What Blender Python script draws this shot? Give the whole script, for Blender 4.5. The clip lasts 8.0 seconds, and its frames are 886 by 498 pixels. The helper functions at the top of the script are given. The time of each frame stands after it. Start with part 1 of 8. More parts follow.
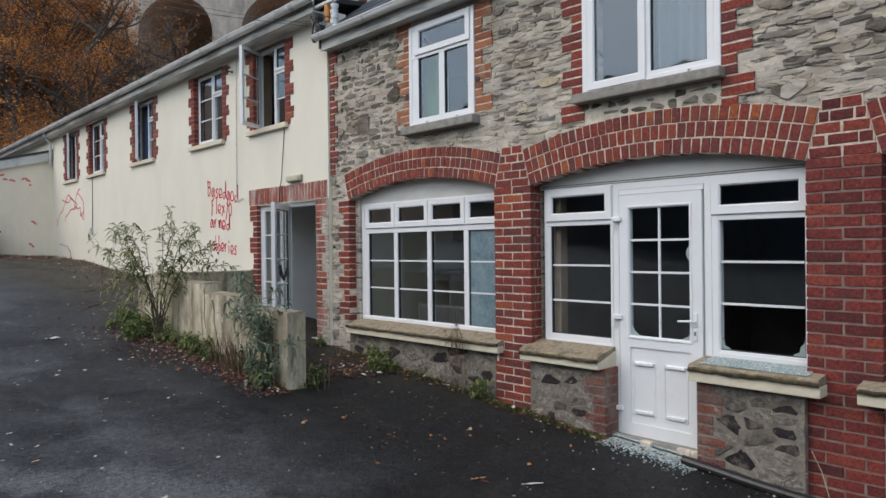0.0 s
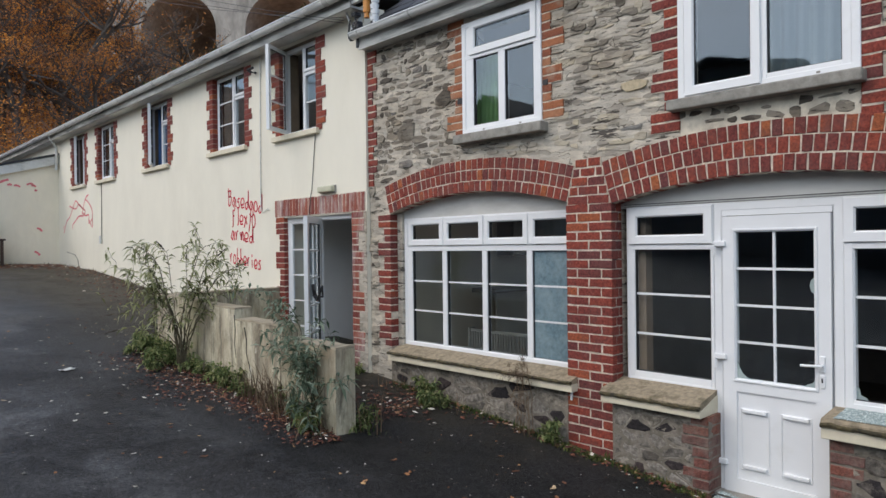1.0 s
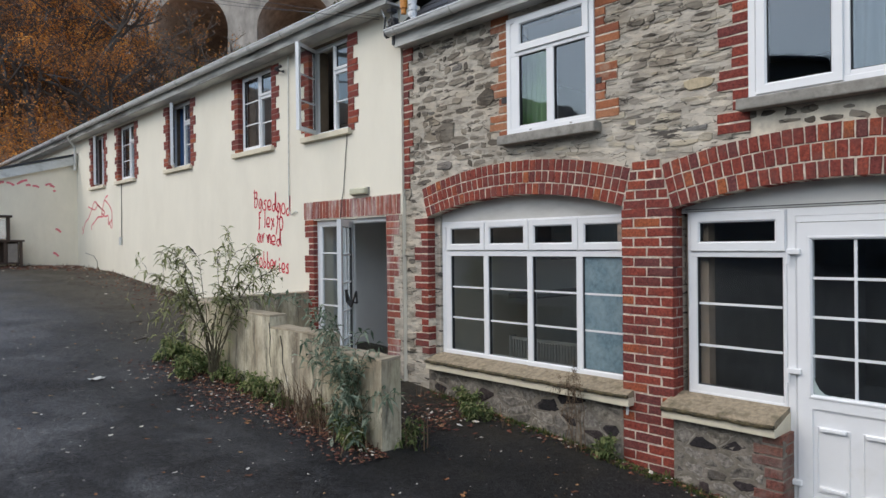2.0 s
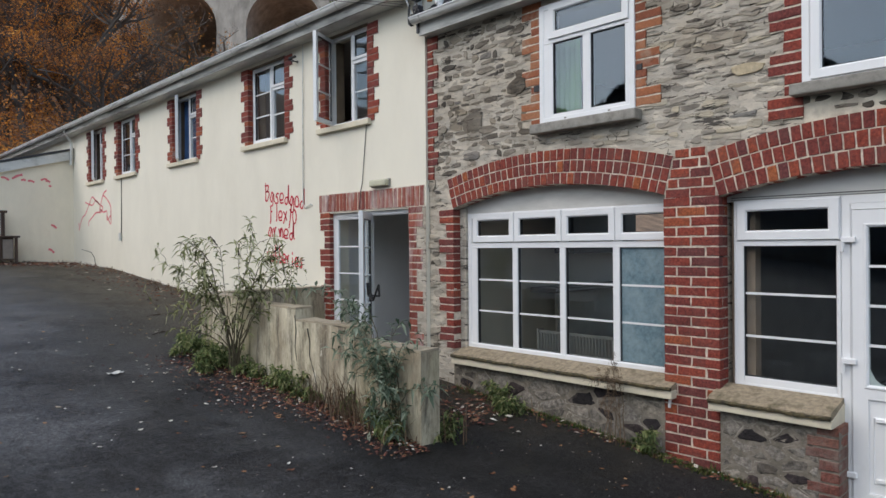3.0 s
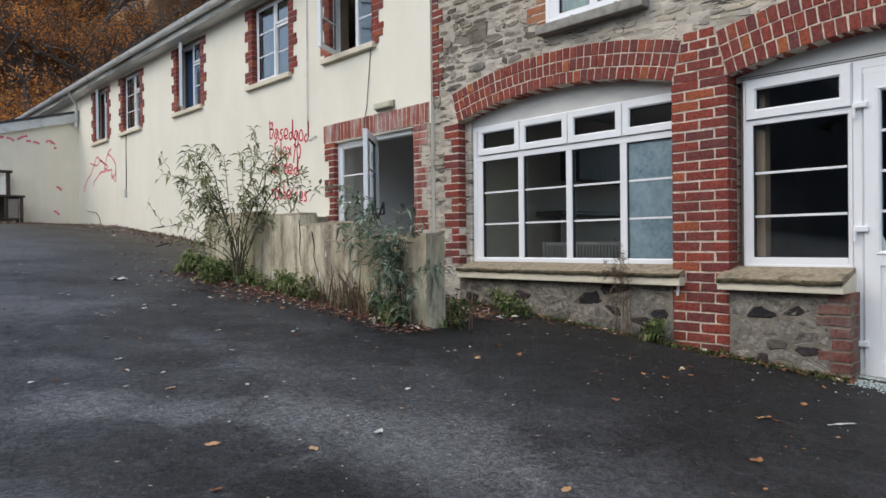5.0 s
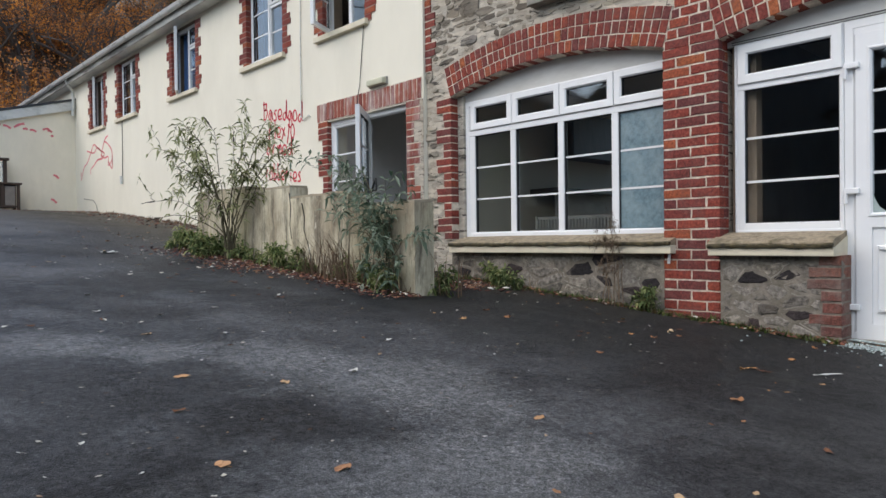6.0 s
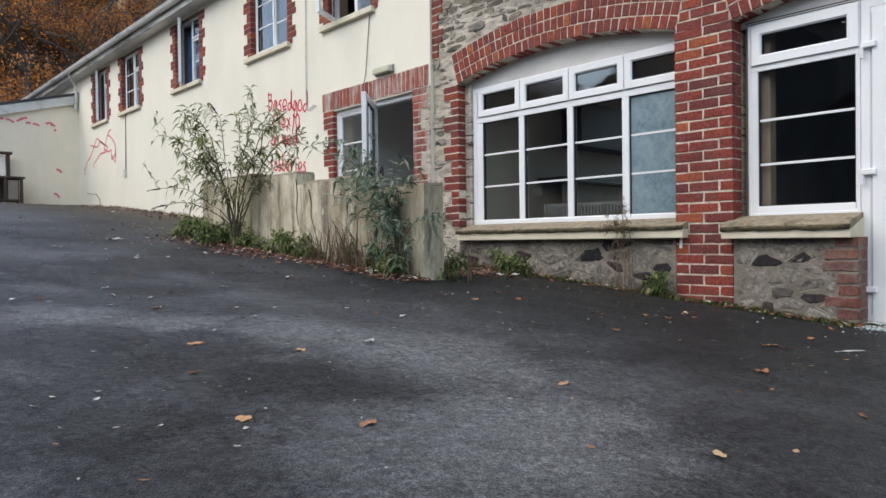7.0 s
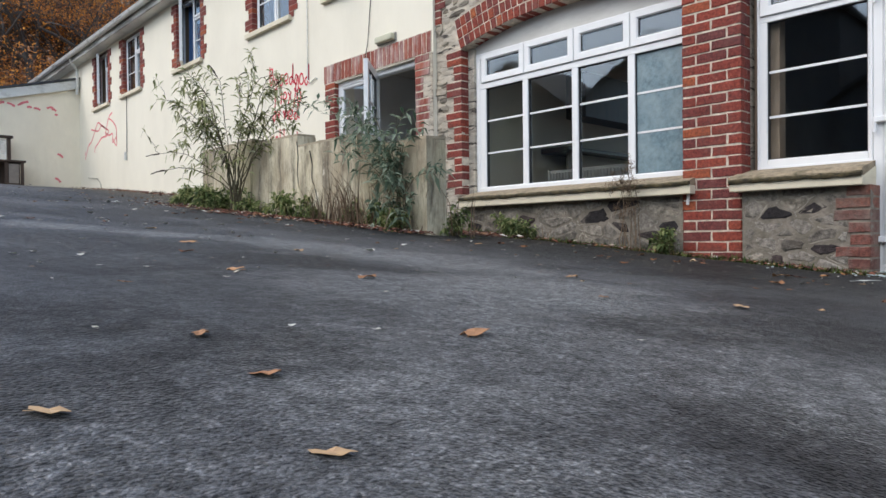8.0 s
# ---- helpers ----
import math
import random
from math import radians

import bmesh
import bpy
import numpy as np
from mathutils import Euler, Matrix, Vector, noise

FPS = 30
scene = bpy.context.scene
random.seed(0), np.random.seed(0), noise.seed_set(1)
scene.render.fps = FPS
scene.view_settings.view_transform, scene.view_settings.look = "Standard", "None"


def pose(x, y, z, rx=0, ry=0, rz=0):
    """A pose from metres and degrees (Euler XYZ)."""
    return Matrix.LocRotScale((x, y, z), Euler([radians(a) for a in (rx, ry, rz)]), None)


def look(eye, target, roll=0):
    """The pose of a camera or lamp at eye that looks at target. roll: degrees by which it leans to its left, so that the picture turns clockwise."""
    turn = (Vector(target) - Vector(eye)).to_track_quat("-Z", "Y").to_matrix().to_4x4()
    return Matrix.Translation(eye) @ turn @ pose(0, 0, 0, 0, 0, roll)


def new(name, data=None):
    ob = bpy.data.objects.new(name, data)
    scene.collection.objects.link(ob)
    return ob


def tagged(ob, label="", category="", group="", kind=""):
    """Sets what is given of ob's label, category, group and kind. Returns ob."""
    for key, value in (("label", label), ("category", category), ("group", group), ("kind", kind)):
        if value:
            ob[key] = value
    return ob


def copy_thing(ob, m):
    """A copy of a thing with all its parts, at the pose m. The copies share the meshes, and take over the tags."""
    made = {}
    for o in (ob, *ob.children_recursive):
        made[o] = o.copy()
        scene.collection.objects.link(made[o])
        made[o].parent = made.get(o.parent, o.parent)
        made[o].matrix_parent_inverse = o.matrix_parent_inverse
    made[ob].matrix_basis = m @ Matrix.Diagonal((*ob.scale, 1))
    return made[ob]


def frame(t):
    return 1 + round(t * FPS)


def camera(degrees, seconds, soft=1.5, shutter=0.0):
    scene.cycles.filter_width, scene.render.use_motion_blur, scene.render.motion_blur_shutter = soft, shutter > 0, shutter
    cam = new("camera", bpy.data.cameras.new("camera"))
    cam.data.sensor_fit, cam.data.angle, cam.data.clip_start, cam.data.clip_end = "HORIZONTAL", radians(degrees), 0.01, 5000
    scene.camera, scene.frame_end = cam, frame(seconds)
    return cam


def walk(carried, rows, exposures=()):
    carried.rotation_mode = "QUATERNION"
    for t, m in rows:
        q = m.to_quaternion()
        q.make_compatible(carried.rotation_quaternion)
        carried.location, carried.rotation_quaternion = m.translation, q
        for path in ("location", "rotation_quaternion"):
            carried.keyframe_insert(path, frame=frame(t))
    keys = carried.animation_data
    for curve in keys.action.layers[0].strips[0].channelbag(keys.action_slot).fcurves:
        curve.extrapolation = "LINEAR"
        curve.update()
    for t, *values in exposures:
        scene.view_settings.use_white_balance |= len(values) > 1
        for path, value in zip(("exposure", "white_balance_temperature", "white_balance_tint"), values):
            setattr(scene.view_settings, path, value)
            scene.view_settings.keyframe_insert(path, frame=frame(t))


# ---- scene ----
cam = camera(65.9, 8.0)
PATH = [
    (0, (0.02, -0.006, 1.548), (1.396, 1.445, 1.544), -0.6),
    (0.5, (0.106, 0.522, 1.654), (1.48, 1.975, 1.644), -0.8),
    (1, (0.147, 0.948, 1.792), (1.52, 2.402, 1.782), -0.7),
    (1.5, (0.156, 1.16, 1.813), (1.508, 2.633, 1.799), -0.8),
    (1.7, (0.146, 1.235, 1.83), (1.494, 2.712, 1.815), -0.7),
    (2.8, (-0.106, 1.756, 1.904), (1.278, 3.2, 1.897), -0.5),
    (3, (-0.125, 1.788, 1.76), (1.259, 3.231, 1.751), -0.5),
    (3.5, (-0.137, 1.809, 1.469), (1.244, 3.255, 1.457), -0.6),
    (4, (-0.151, 1.83, 1.26), (1.228, 3.278, 1.245), -0.7),
    (4.5, (-0.145, 1.853, 1.048), (1.231, 3.304, 1.032), -0.7),
    (5.8, (-0.009, 1.785, 0.656), (1.361, 3.241, 0.636), -0.6),
    (6, (-0.002, 1.791, 0.625), (1.368, 3.248, 0.601), -0.7),
    (6.5, (0.007, 1.833, 0.565), (1.375, 3.292, 0.539), -0.7),
    (7, (-0.009, 1.877, 0.506), (1.358, 3.337, 0.48), -0.7),
    (7.5, (0.017, 1.915, 0.334), (1.381, 3.377, 0.306), -0.6),
    (8, (0.044, 1.945, 0.166), (1.406, 3.409, 0.139), -0.6),
]
EXPOSURES = [(0.0, 0.64, 6460, 6), (1.5, 0.78, 6460, 6), (3.0, 0.68, 6460, 6), (3.5, 0.71, 6460, 6), (4.5, 0.80, 6460, 6), (6.5, 0.91, 6460, 6), (8.0, 1.07, 6460, 6)]
walk(cam, [(t, look(eye, target, roll)) for t, eye, target, roll in PATH], EXPOSURES)


# ---- daylight: overcast sky with a wide, weak sun ----
world = bpy.data.worlds.new("sky")
scene.world = world
world.use_nodes = True
wn = world.node_tree.nodes
sky = wn.new("ShaderNodeTexSky")
sky.sky_type = "NISHITA"
sky.sun_disc = False
sky.sun_elevation = radians(45)
sky.sun_rotation = radians(-60)
sky.air_density, sky.dust_density, sky.ozone_density = 1.0, 2.2, 1.0
world.node_tree.links.new(sky.outputs[0], wn["Background"].inputs[0])
wn["Background"].inputs[1].default_value = 0.15
sun = new("sun", bpy.data.lights.new("sun", "SUN"))
sun.data.energy, sun.data.angle, sun.data.color = 0.55, radians(60), (1.0, 0.94, 0.86)
sun.matrix_world = look((-13, -11, 16), (0, 0, 0))


# ---- materials ----
def new_material(name):
    m = bpy.data.materials.new(name)
    m.use_nodes = True
    return m, m.node_tree.nodes, m.node_tree.links, m.node_tree.nodes["Principled BSDF"]


def noise_node(n, l, scale, detail=4.0, rough=0.55, coords=None):
    t = n.new("ShaderNodeTexNoise")
    t.inputs["Scale"].default_value = scale
    t.inputs["Detail"].default_value = detail
    t.inputs["Roughness"].default_value = rough
    if coords is not None:
        l.new(coords, t.inputs["Vector"])
    return t.outputs["Fac"]


def ramp_node(n, l, fac, stops):
    r = n.new("ShaderNodeValToRGB")
    e = r.color_ramp.elements
    while len(e) < len(stops):
        e.new(0.5)
    for el, (p, c) in zip(e, stops):
        el.position = p
        el.color = (*c, 1) if len(c) == 3 else c
    l.new(fac, r.inputs[0])
    return r.outputs[0]


def mix_node(n, l, fac, a, b, mode="MIX"):
    m = n.new("ShaderNodeMix")
    m.data_type, m.blend_type = "RGBA", mode
    for sock, v in ((m.inputs[0], fac), (m.inputs[6], a), (m.inputs[7], b)):
        if isinstance(v, (int, float)):
            sock.default_value = v
        elif isinstance(v, tuple):
            sock.default_value = (*v, 1)
        else:
            l.new(v, sock)
    return m.outputs[2]


def math_node(n, l, op, a, b):
    m = n.new("ShaderNodeMath")
    m.operation = op
    for sock, v in zip(m.inputs, (a, b)):
        if isinstance(v, (int, float)):
            sock.default_value = v
        else:
            l.new(v, sock)
    return m.outputs[0]


def bump_node(n, l, p, height, strength, distance):
    b = n.new("ShaderNodeBump")
    b.inputs["Strength"].default_value = strength
    b.inputs["Distance"].default_value = distance
    l.new(height, b.inputs["Height"])
    l.new(b.outputs[0], p.inputs["Normal"])


def place_node(n, l, stretch=(1, 1, 1), spread=0.0):
    """World place for the textures, with a shift of its own for every piece."""
    g = n.new("ShaderNodeNewGeometry")
    mp = n.new("ShaderNodeMapping")
    mp.inputs["Scale"].default_value = stretch
    l.new(g.outputs["Position"], mp.inputs["Vector"])
    if spread:
        o = n.new("ShaderNodeObjectInfo")
        v = math_node(n, l, "MULTIPLY", o.outputs["Random"], spread)
        c = n.new("ShaderNodeCombineXYZ")
        l.new(v, c.inputs[0]), l.new(v, c.inputs[2])
        l.new(c.outputs[0], mp.inputs["Location"])
    return mp.outputs[0]


def piece_random(n, l, island=False):
    if island:
        return n.new("ShaderNodeNewGeometry").outputs["Random Per Island"]
    return n.new("ShaderNodeObjectInfo").outputs["Random"]


def plain(name, color, rough=0.5, metal=0.0, vary=0.12, scale=9.0, bump=0.0, grain=60.0, dirt=None, dirt_scale=1.3, dirt_at=(0.55, 0.75), stretch=(1, 1, 1), spec=0.5):
    """A surface with two scales of variation: fine grain and larger stains."""
    m, n, l, p = new_material(name)
    v = place_node(n, l, stretch)
    lo = tuple(max(0, c * (1 - vary)) for c in color)
    hi = tuple(min(1, c * (1 + vary)) for c in color)
    col = ramp_node(n, l, noise_node(n, l, scale, 6, 0.6, v), [(0.3, lo), (0.7, hi)])
    if dirt:
        mask = ramp_node(n, l, noise_node(n, l, dirt_scale, 8, 0.65, v), [(dirt_at[0], (0, 0, 0)), (dirt_at[1], (1, 1, 1))])
        col = mix_node(n, l, mask, col, dirt)
    l.new(col, p.inputs["Base Color"])
    p.inputs["Roughness"].default_value = rough
    p.inputs["Metallic"].default_value = metal
    p.inputs["Specular IOR Level"].default_value = spec
    if bump:
        bump_node(n, l, p, noise_node(n, l, grain, 5, 0.6, v), 0.6, bump)
    return m


def pieces(name, stops, rough=0.85, bump=0.004, grain=45.0, blotch=None, blotch_at=(0.56, 0.72), island=False, stretch=(1, 1, 1), fine=0.25, smear=None):
    """Bricks, stones, leaves: each piece has its own tone, with grain and blotches on it."""
    m, n, l, p = new_material(name)
    v = place_node(n, l, stretch)
    col = ramp_node(n, l, piece_random(n, l, island), stops)
    g = ramp_node(n, l, noise_node(n, l, grain, 6, 0.7, v), [(0.25, (1 - fine,) * 3), (0.75, (1 + fine * 0.5,) * 3)])
    col = mix_node(n, l, 1.0, col, g, "MULTIPLY")
    if blotch:
        mask = ramp_node(n, l, noise_node(n, l, 5.0, 8, 0.7, v), [(blotch_at[0], (0, 0, 0)), (blotch_at[1], (1, 1, 1))])
        col = mix_node(n, l, math_node(n, l, "MULTIPLY", mask, 0.75), col, blotch)
    if smear:
        # thin skins and crumbs of lime left on the face
        s1 = ramp_node(n, l, noise_node(n, l, 24.0, 8, 0.75, v), [(0.57, (0, 0, 0)), (0.72, (0.6, 0.6, 0.6))])
        s2 = ramp_node(n, l, noise_node(n, l, 1.9, 4, 0.6, v), [(0.5, (0.05, 0.05, 0.05)), (0.72, (1, 1, 1))])
        col = mix_node(n, l, mix_node(n, l, 1.0, s1, s2, "MULTIPLY"), col, smear)
    l.new(col, p.inputs["Base Color"])
    p.inputs["Roughness"].default_value = rough
    p.inputs["Specular IOR Level"].default_value = 0.3
    if bump:
        bump_node(n, l, p, noise_node(n, l, grain, 6, 0.7, v), 0.7, bump)
    return m


def make_stained():
    """Cream render gone yellow and black: streaks run down it, blotches of algae lie on it."""
    m, n, l, p = new_material("stained cream render")
    v = place_node(n, l)
    col = ramp_node(n, l, noise_node(n, l, 2.4, 6, 0.6, v), [(0.3, (0.56, 0.50, 0.345)), (0.5, (0.67, 0.62, 0.46)), (0.7, (0.74, 0.69, 0.54))])
    # broad brown runs, then narrow black ones, then pale scuffs
    run = ramp_node(n, l, noise_node(n, l, 1.4, 8, 0.72, place_node(n, l, (2.0, 2.0, 0.62))), [(0.37, (0, 0, 0)), (0.60, (0.85, 0.85, 0.85))])
    col = mix_node(n, l, run, col, (0.27, 0.215, 0.145))
    black = ramp_node(n, l, noise_node(n, l, 1.7, 9, 0.78, place_node(n, l, (3.6, 3.6, 0.65))), [(0.49, (0, 0, 0)), (0.62, (0.8, 0.8, 0.8))])
    col = mix_node(n, l, black, col, (0.062, 0.052, 0.04))
    fine = ramp_node(n, l, noise_node(n, l, 3.0, 8, 0.74, place_node(n, l, (4.0, 4.0, 1.3))), [(0.47, (0, 0, 0)), (0.66, (0.55, 0.55, 0.55))])
    col = mix_node(n, l, fine, col, (0.15, 0.12, 0.085))
    scuff = ramp_node(n, l, noise_node(n, l, 6.0, 5, 0.6, place_node(n, l, (1.6, 1.6, 0.8))), [(0.66, (0, 0, 0)), (0.70, (0.8, 0.8, 0.8))])
    col = mix_node(n, l, scuff, col, (0.72, 0.67, 0.54))
    algae = ramp_node(n, l, noise_node(n, l, 1.1, 6, 0.6, v), [(0.5, (0, 0, 0)), (0.72, (0.5, 0.5, 0.5))])
    col = mix_node(n, l, algae, col, (0.30, 0.29, 0.115))
    l.new(col, p.inputs["Base Color"])
    p.inputs["Roughness"].default_value = 0.9
    bump_node(n, l, p, noise_node(n, l, 45, 6, 0.7, v), 0.6, 0.008)
    return m


BRICK = pieces("red brick", [(0.0, (0.16, 0.052, 0.05)), (0.12, (0.20, 0.05, 0.043)), (0.5, (0.265, 0.056, 0.04)), (0.82, (0.31, 0.066, 0.043)), (0.93, (0.35, 0.085, 0.045)), (1.0, (0.42, 0.13, 0.05))], blotch=(0.15, 0.062, 0.055), blotch_at=(0.48, 0.68), fine=0.75, grain=48, bump=0.012, smear=(0.36, 0.27, 0.23))
BRICK_DAMP = pieces("damp red brick", [(0.0, (0.11, 0.03, 0.03)), (0.4, (0.19, 0.04, 0.035)), (0.8, (0.25, 0.052, 0.04)), (1.0, (0.29, 0.066, 0.045))], blotch=(0.07, 0.035, 0.035), blotch_at=(0.5, 0.7), fine=0.7, grain=48, bump=0.012, smear=(0.34, 0.27, 0.25))
BRICK_ORANGE = pieces("orange brick", [(0.0, (0.24, 0.08, 0.045)), (0.5, (0.36, 0.13, 0.06)), (1.0, (0.39, 0.18, 0.095))], blotch=(0.36, 0.28, 0.21), blotch_at=(0.5, 0.66), fine=0.4, bump=0.007, smear=(0.5, 0.43, 0.35))
BRICK_LIME = pieces("brick streaked with lime", [(0.0, (0.20, 0.055, 0.045)), (0.6, (0.29, 0.085, 0.06)), (1.0, (0.36, 0.12, 0.08))], blotch=(0.48, 0.40, 0.38), blotch_at=(0.48, 0.62), stretch=(1, 1, 0.25))
MORTAR = plain("pale lime mortar", (0.6, 0.525, 0.43), 0.95, vary=0.35, scale=20, bump=0.008, grain=90)
MORTAR_RED = plain("brick stained mortar", (0.3, 0.19, 0.16), 0.95, vary=0.25, scale=12, bump=0.005, grain=80)
MORTAR_DIRTY = plain("sooty mortar", (0.24, 0.185, 0.155), 0.95, vary=0.3, scale=10, bump=0.006, grain=80)
def make_slate(name, island, pointed=False, tones=None):
    """Split slate bedded flat: each stone has its tone, dark slits and ledges run along the beds."""
    m, n, l, p = new_material(name)
    v = place_node(n, l)
    bed = place_node(n, l, (1.0, 1.5, 10.0))
    if pointed:
        col = ramp_node(n, l, noise_node(n, l, 4.0, 6, 0.65, v), [(0.3, (0.42, 0.385, 0.335)), (0.55, (0.54, 0.50, 0.44)), (0.75, (0.67, 0.625, 0.55))])
    else:
        col = ramp_node(n, l, piece_random(n, l, island), tones or [(0.0, (0.12, 0.106, 0.092)), (0.12, (0.24, 0.216, 0.188)), (0.4, (0.36, 0.328, 0.284)), (0.75, (0.47, 0.43, 0.37)), (0.93, (0.52, 0.46, 0.355)), (1.0, (0.27, 0.262, 0.252))])
        stain = ramp_node(n, l, noise_node(n, l, 7.0, 8, 0.7, place_node(n, l, (1, 0.6, 1.6))), [(0.48, (0, 0, 0)), (0.66, (0.5, 0.5, 0.5) if tones else (0.6, 0.6, 0.6))])
        col = mix_node(n, l, stain, col, (0.40, 0.365, 0.31))
    g = ramp_node(n, l, noise_node(n, l, 3.2, 9, 0.75, bed), [(0.3, (0.60, 0.59, 0.58)), (0.48, (1.0, 1.0, 1.0)), (0.75, (1.18, 1.17, 1.14))])
    col = mix_node(n, l, 0.85, col, g, "MULTIPLY")
    broad = ramp_node(n, l, noise_node(n, l, 1.7, 5, 0.6, v), [(0.36, (0.84, 0.81, 0.76)), (0.5, (0.97, 0.96, 0.94)), (0.66, (1.1, 1.09, 1.06))])
    col = mix_node(n, l, 1.0, col, broad, "MULTIPLY")
    # cracks along uneven beds, and a tone for each split face
    warp = n.new("ShaderNodeTexNoise")
    warp.inputs["Scale"].default_value, warp.inputs["Detail"].default_value = 6.0, 5.0
    l.new(v, warp.inputs["Vector"])
    bent = n.new("ShaderNodeVectorMath")
    bent.operation = "MULTIPLY_ADD"
    bent.inputs[1].default_value = (0.1, 0.16, 0.5)
    l.new(warp.outputs["Color"], bent.inputs[0]), l.new(place_node(n, l, (1.0, 1.0, 3.6)), bent.inputs[2])
    split = []
    for feature in ("F1", "DISTANCE_TO_EDGE"):
        vo = n.new("ShaderNodeTexVoronoi")
        vo.feature = feature
        vo.inputs["Scale"].default_value = 6.5
        l.new(bent.outputs[0], vo.inputs["Vector"])
        split.append(vo)
    face = ramp_node(n, l, split[0].outputs["Color"], [(0.15, (0.66, 0.65, 0.63)), (0.5, (0.96, 0.96, 0.95)), (0.85, (1.14, 1.12, 1.07))])
    col = mix_node(n, l, 0.8, col, face, "MULTIPLY")
    # the dark colour of cracks and slits stands for the shadow in the crevices
    crack = ramp_node(n, l, split[1].outputs["Distance"], [(0.012, (1, 1, 1)), (0.05, (0, 0, 0))])
    open_at = ramp_node(n, l, noise_node(n, l, 5.5, 7, 0.7, place_node(n, l, (1, 1, 2.2))), [(0.50, (0, 0, 0)), (0.60, (0.9, 0.9, 0.9))])
    crack = mix_node(n, l, 1.0, crack, open_at, "MULTIPLY")
    col = mix_node(n, l, crack, col, (0.055, 0.047, 0.04))
    slit_n = noise_node(n, l, 2.9, 9, 0.66, place_node(n, l, (1.0, 1.1, 8.0)))
    slit = ramp_node(n, l, slit_n, [(0.385, (0.95, 0.95, 0.95)), (0.405, (0, 0, 0))])
    col = mix_node(n, l, slit, col, (0.07, 0.062, 0.055))
    l.new(col, p.inputs["Base Color"])
    p.inputs["Roughness"].default_value = 0.9
    p.inputs["Specular IOR Level"].default_value = 0.25
    h = mix_node(n, l, 0.4, noise_node(n, l, 3.2, 9, 0.75, bed), noise_node(n, l, 30, 6, 0.7, v))
    h = mix_node(n, l, slit, h, (0.0, 0.0, 0.0))
    h = mix_node(n, l, crack, h, (0.0, 0.0, 0.0))
    bump_node(n, l, p, h, 0.85, 0.02)
    return m


POINTING = make_slate("buff pointing over slate", False, True)
STONE = make_slate("slate rubble", False)
STONE_MIX = make_slate("slate rubble joined", True)
ISLES = [(0.0, (0.08, 0.07, 0.062)), (0.25, (0.16, 0.14, 0.118)), (0.55, (0.25, 0.222, 0.188)), (0.85, (0.33, 0.295, 0.25)), (0.94, (0.30, 0.26, 0.205)), (1.0, (0.2, 0.19, 0.188))]
ISLAND = make_slate("brown rubble stone", False, tones=ISLES)
ISLAND_MIX = make_slate("brown rubble stone joined", True, tones=ISLES)
PLINTH_STONE = pieces("plinth rubble", [(0.0, (0.13, 0.116, 0.10)), (0.3, (0.22, 0.198, 0.17)), (0.7, (0.30, 0.272, 0.236)), (1.0, (0.35, 0.31, 0.25))], bump=0.022, grain=24, blotch=(0.10, 0.086, 0.07), blotch_at=(0.54, 0.64), fine=0.9, smear=(0.38, 0.35, 0.31))
PLINTH_DARK = pieces("dark plinth stone", [(0.0, (0.02, 0.018, 0.02)), (0.6, (0.04, 0.034, 0.036)), (1.0, (0.075, 0.054, 0.05))], bump=0.022, grain=26, blotch=(0.19, 0.165, 0.14), blotch_at=(0.52, 0.64), fine=0.8)
BRICK_DUSTY = pieces("dusty weathered brick", [(0.0, (0.15, 0.065, 0.055)), (0.5, (0.21, 0.078, 0.06)), (1.0, (0.27, 0.10, 0.066))], blotch=(0.22, 0.165, 0.14), blotch_at=(0.42, 0.62), fine=0.8, grain=48, bump=0.012, smear=(0.36, 0.31, 0.27))
OCHRE_STONE = pieces("ochre lime stone", [(0.0, (0.50, 0.42, 0.28)), (1.0, (0.60, 0.50, 0.34))], bump=0.012, grain=30, blotch=(0.42, 0.38, 0.31), fine=0.3)
RIBBON = plain("pale ribbon pointing", (0.29, 0.262, 0.222), 0.95, vary=0.3, scale=16, bump=0.01, grain=50, dirt=(0.17, 0.15, 0.115), dirt_scale=5.0, dirt_at=(0.5, 0.7))
PLINTH_POINTING = plain("plinth pointing", (0.215, 0.19, 0.157), 0.95, vary=0.4, scale=14, bump=0.016, grain=34, dirt=(0.12, 0.105, 0.078), dirt_scale=4.0, dirt_at=(0.48, 0.7))
RENDER = plain("cream masonry paint", (0.78, 0.74, 0.625), 0.8, vary=0.025, scale=3.0, bump=0.003, grain=70, dirt=(0.69, 0.65, 0.54), dirt_scale=0.9, dirt_at=(0.5, 0.85), stretch=(1, 1, 0.5))
RENDER_STAINED = make_stained()
COPING = plain("chipped cement coping", (0.36, 0.31, 0.225), 0.9, vary=0.2, scale=9, bump=0.006, grain=50, dirt=(0.2, 0.17, 0.11), dirt_scale=5)
RENDER_TAN = plain("tan masonry paint", (0.82, 0.75, 0.61), 0.85, vary=0.05, scale=3.0, bump=0.003, grain=70, dirt=(0.64, 0.56, 0.44), dirt_scale=1.2, dirt_at=(0.5, 0.85), stretch=(1, 1, 0.5))
CREAM_BAND = plain("cream sill paint", (0.66, 0.6, 0.46), 0.7, vary=0.08, scale=9, bump=0.002, dirt=(0.3, 0.27, 0.19), dirt_scale=6, dirt_at=(0.62, 0.8))
SILL_STONE = plain("mossy sill stone", (0.29, 0.235, 0.16), 0.9, vary=0.3, scale=26, bump=0.012, grain=55, dirt=(0.105, 0.088, 0.05), dirt_scale=9.0, dirt_at=(0.50, 0.72))
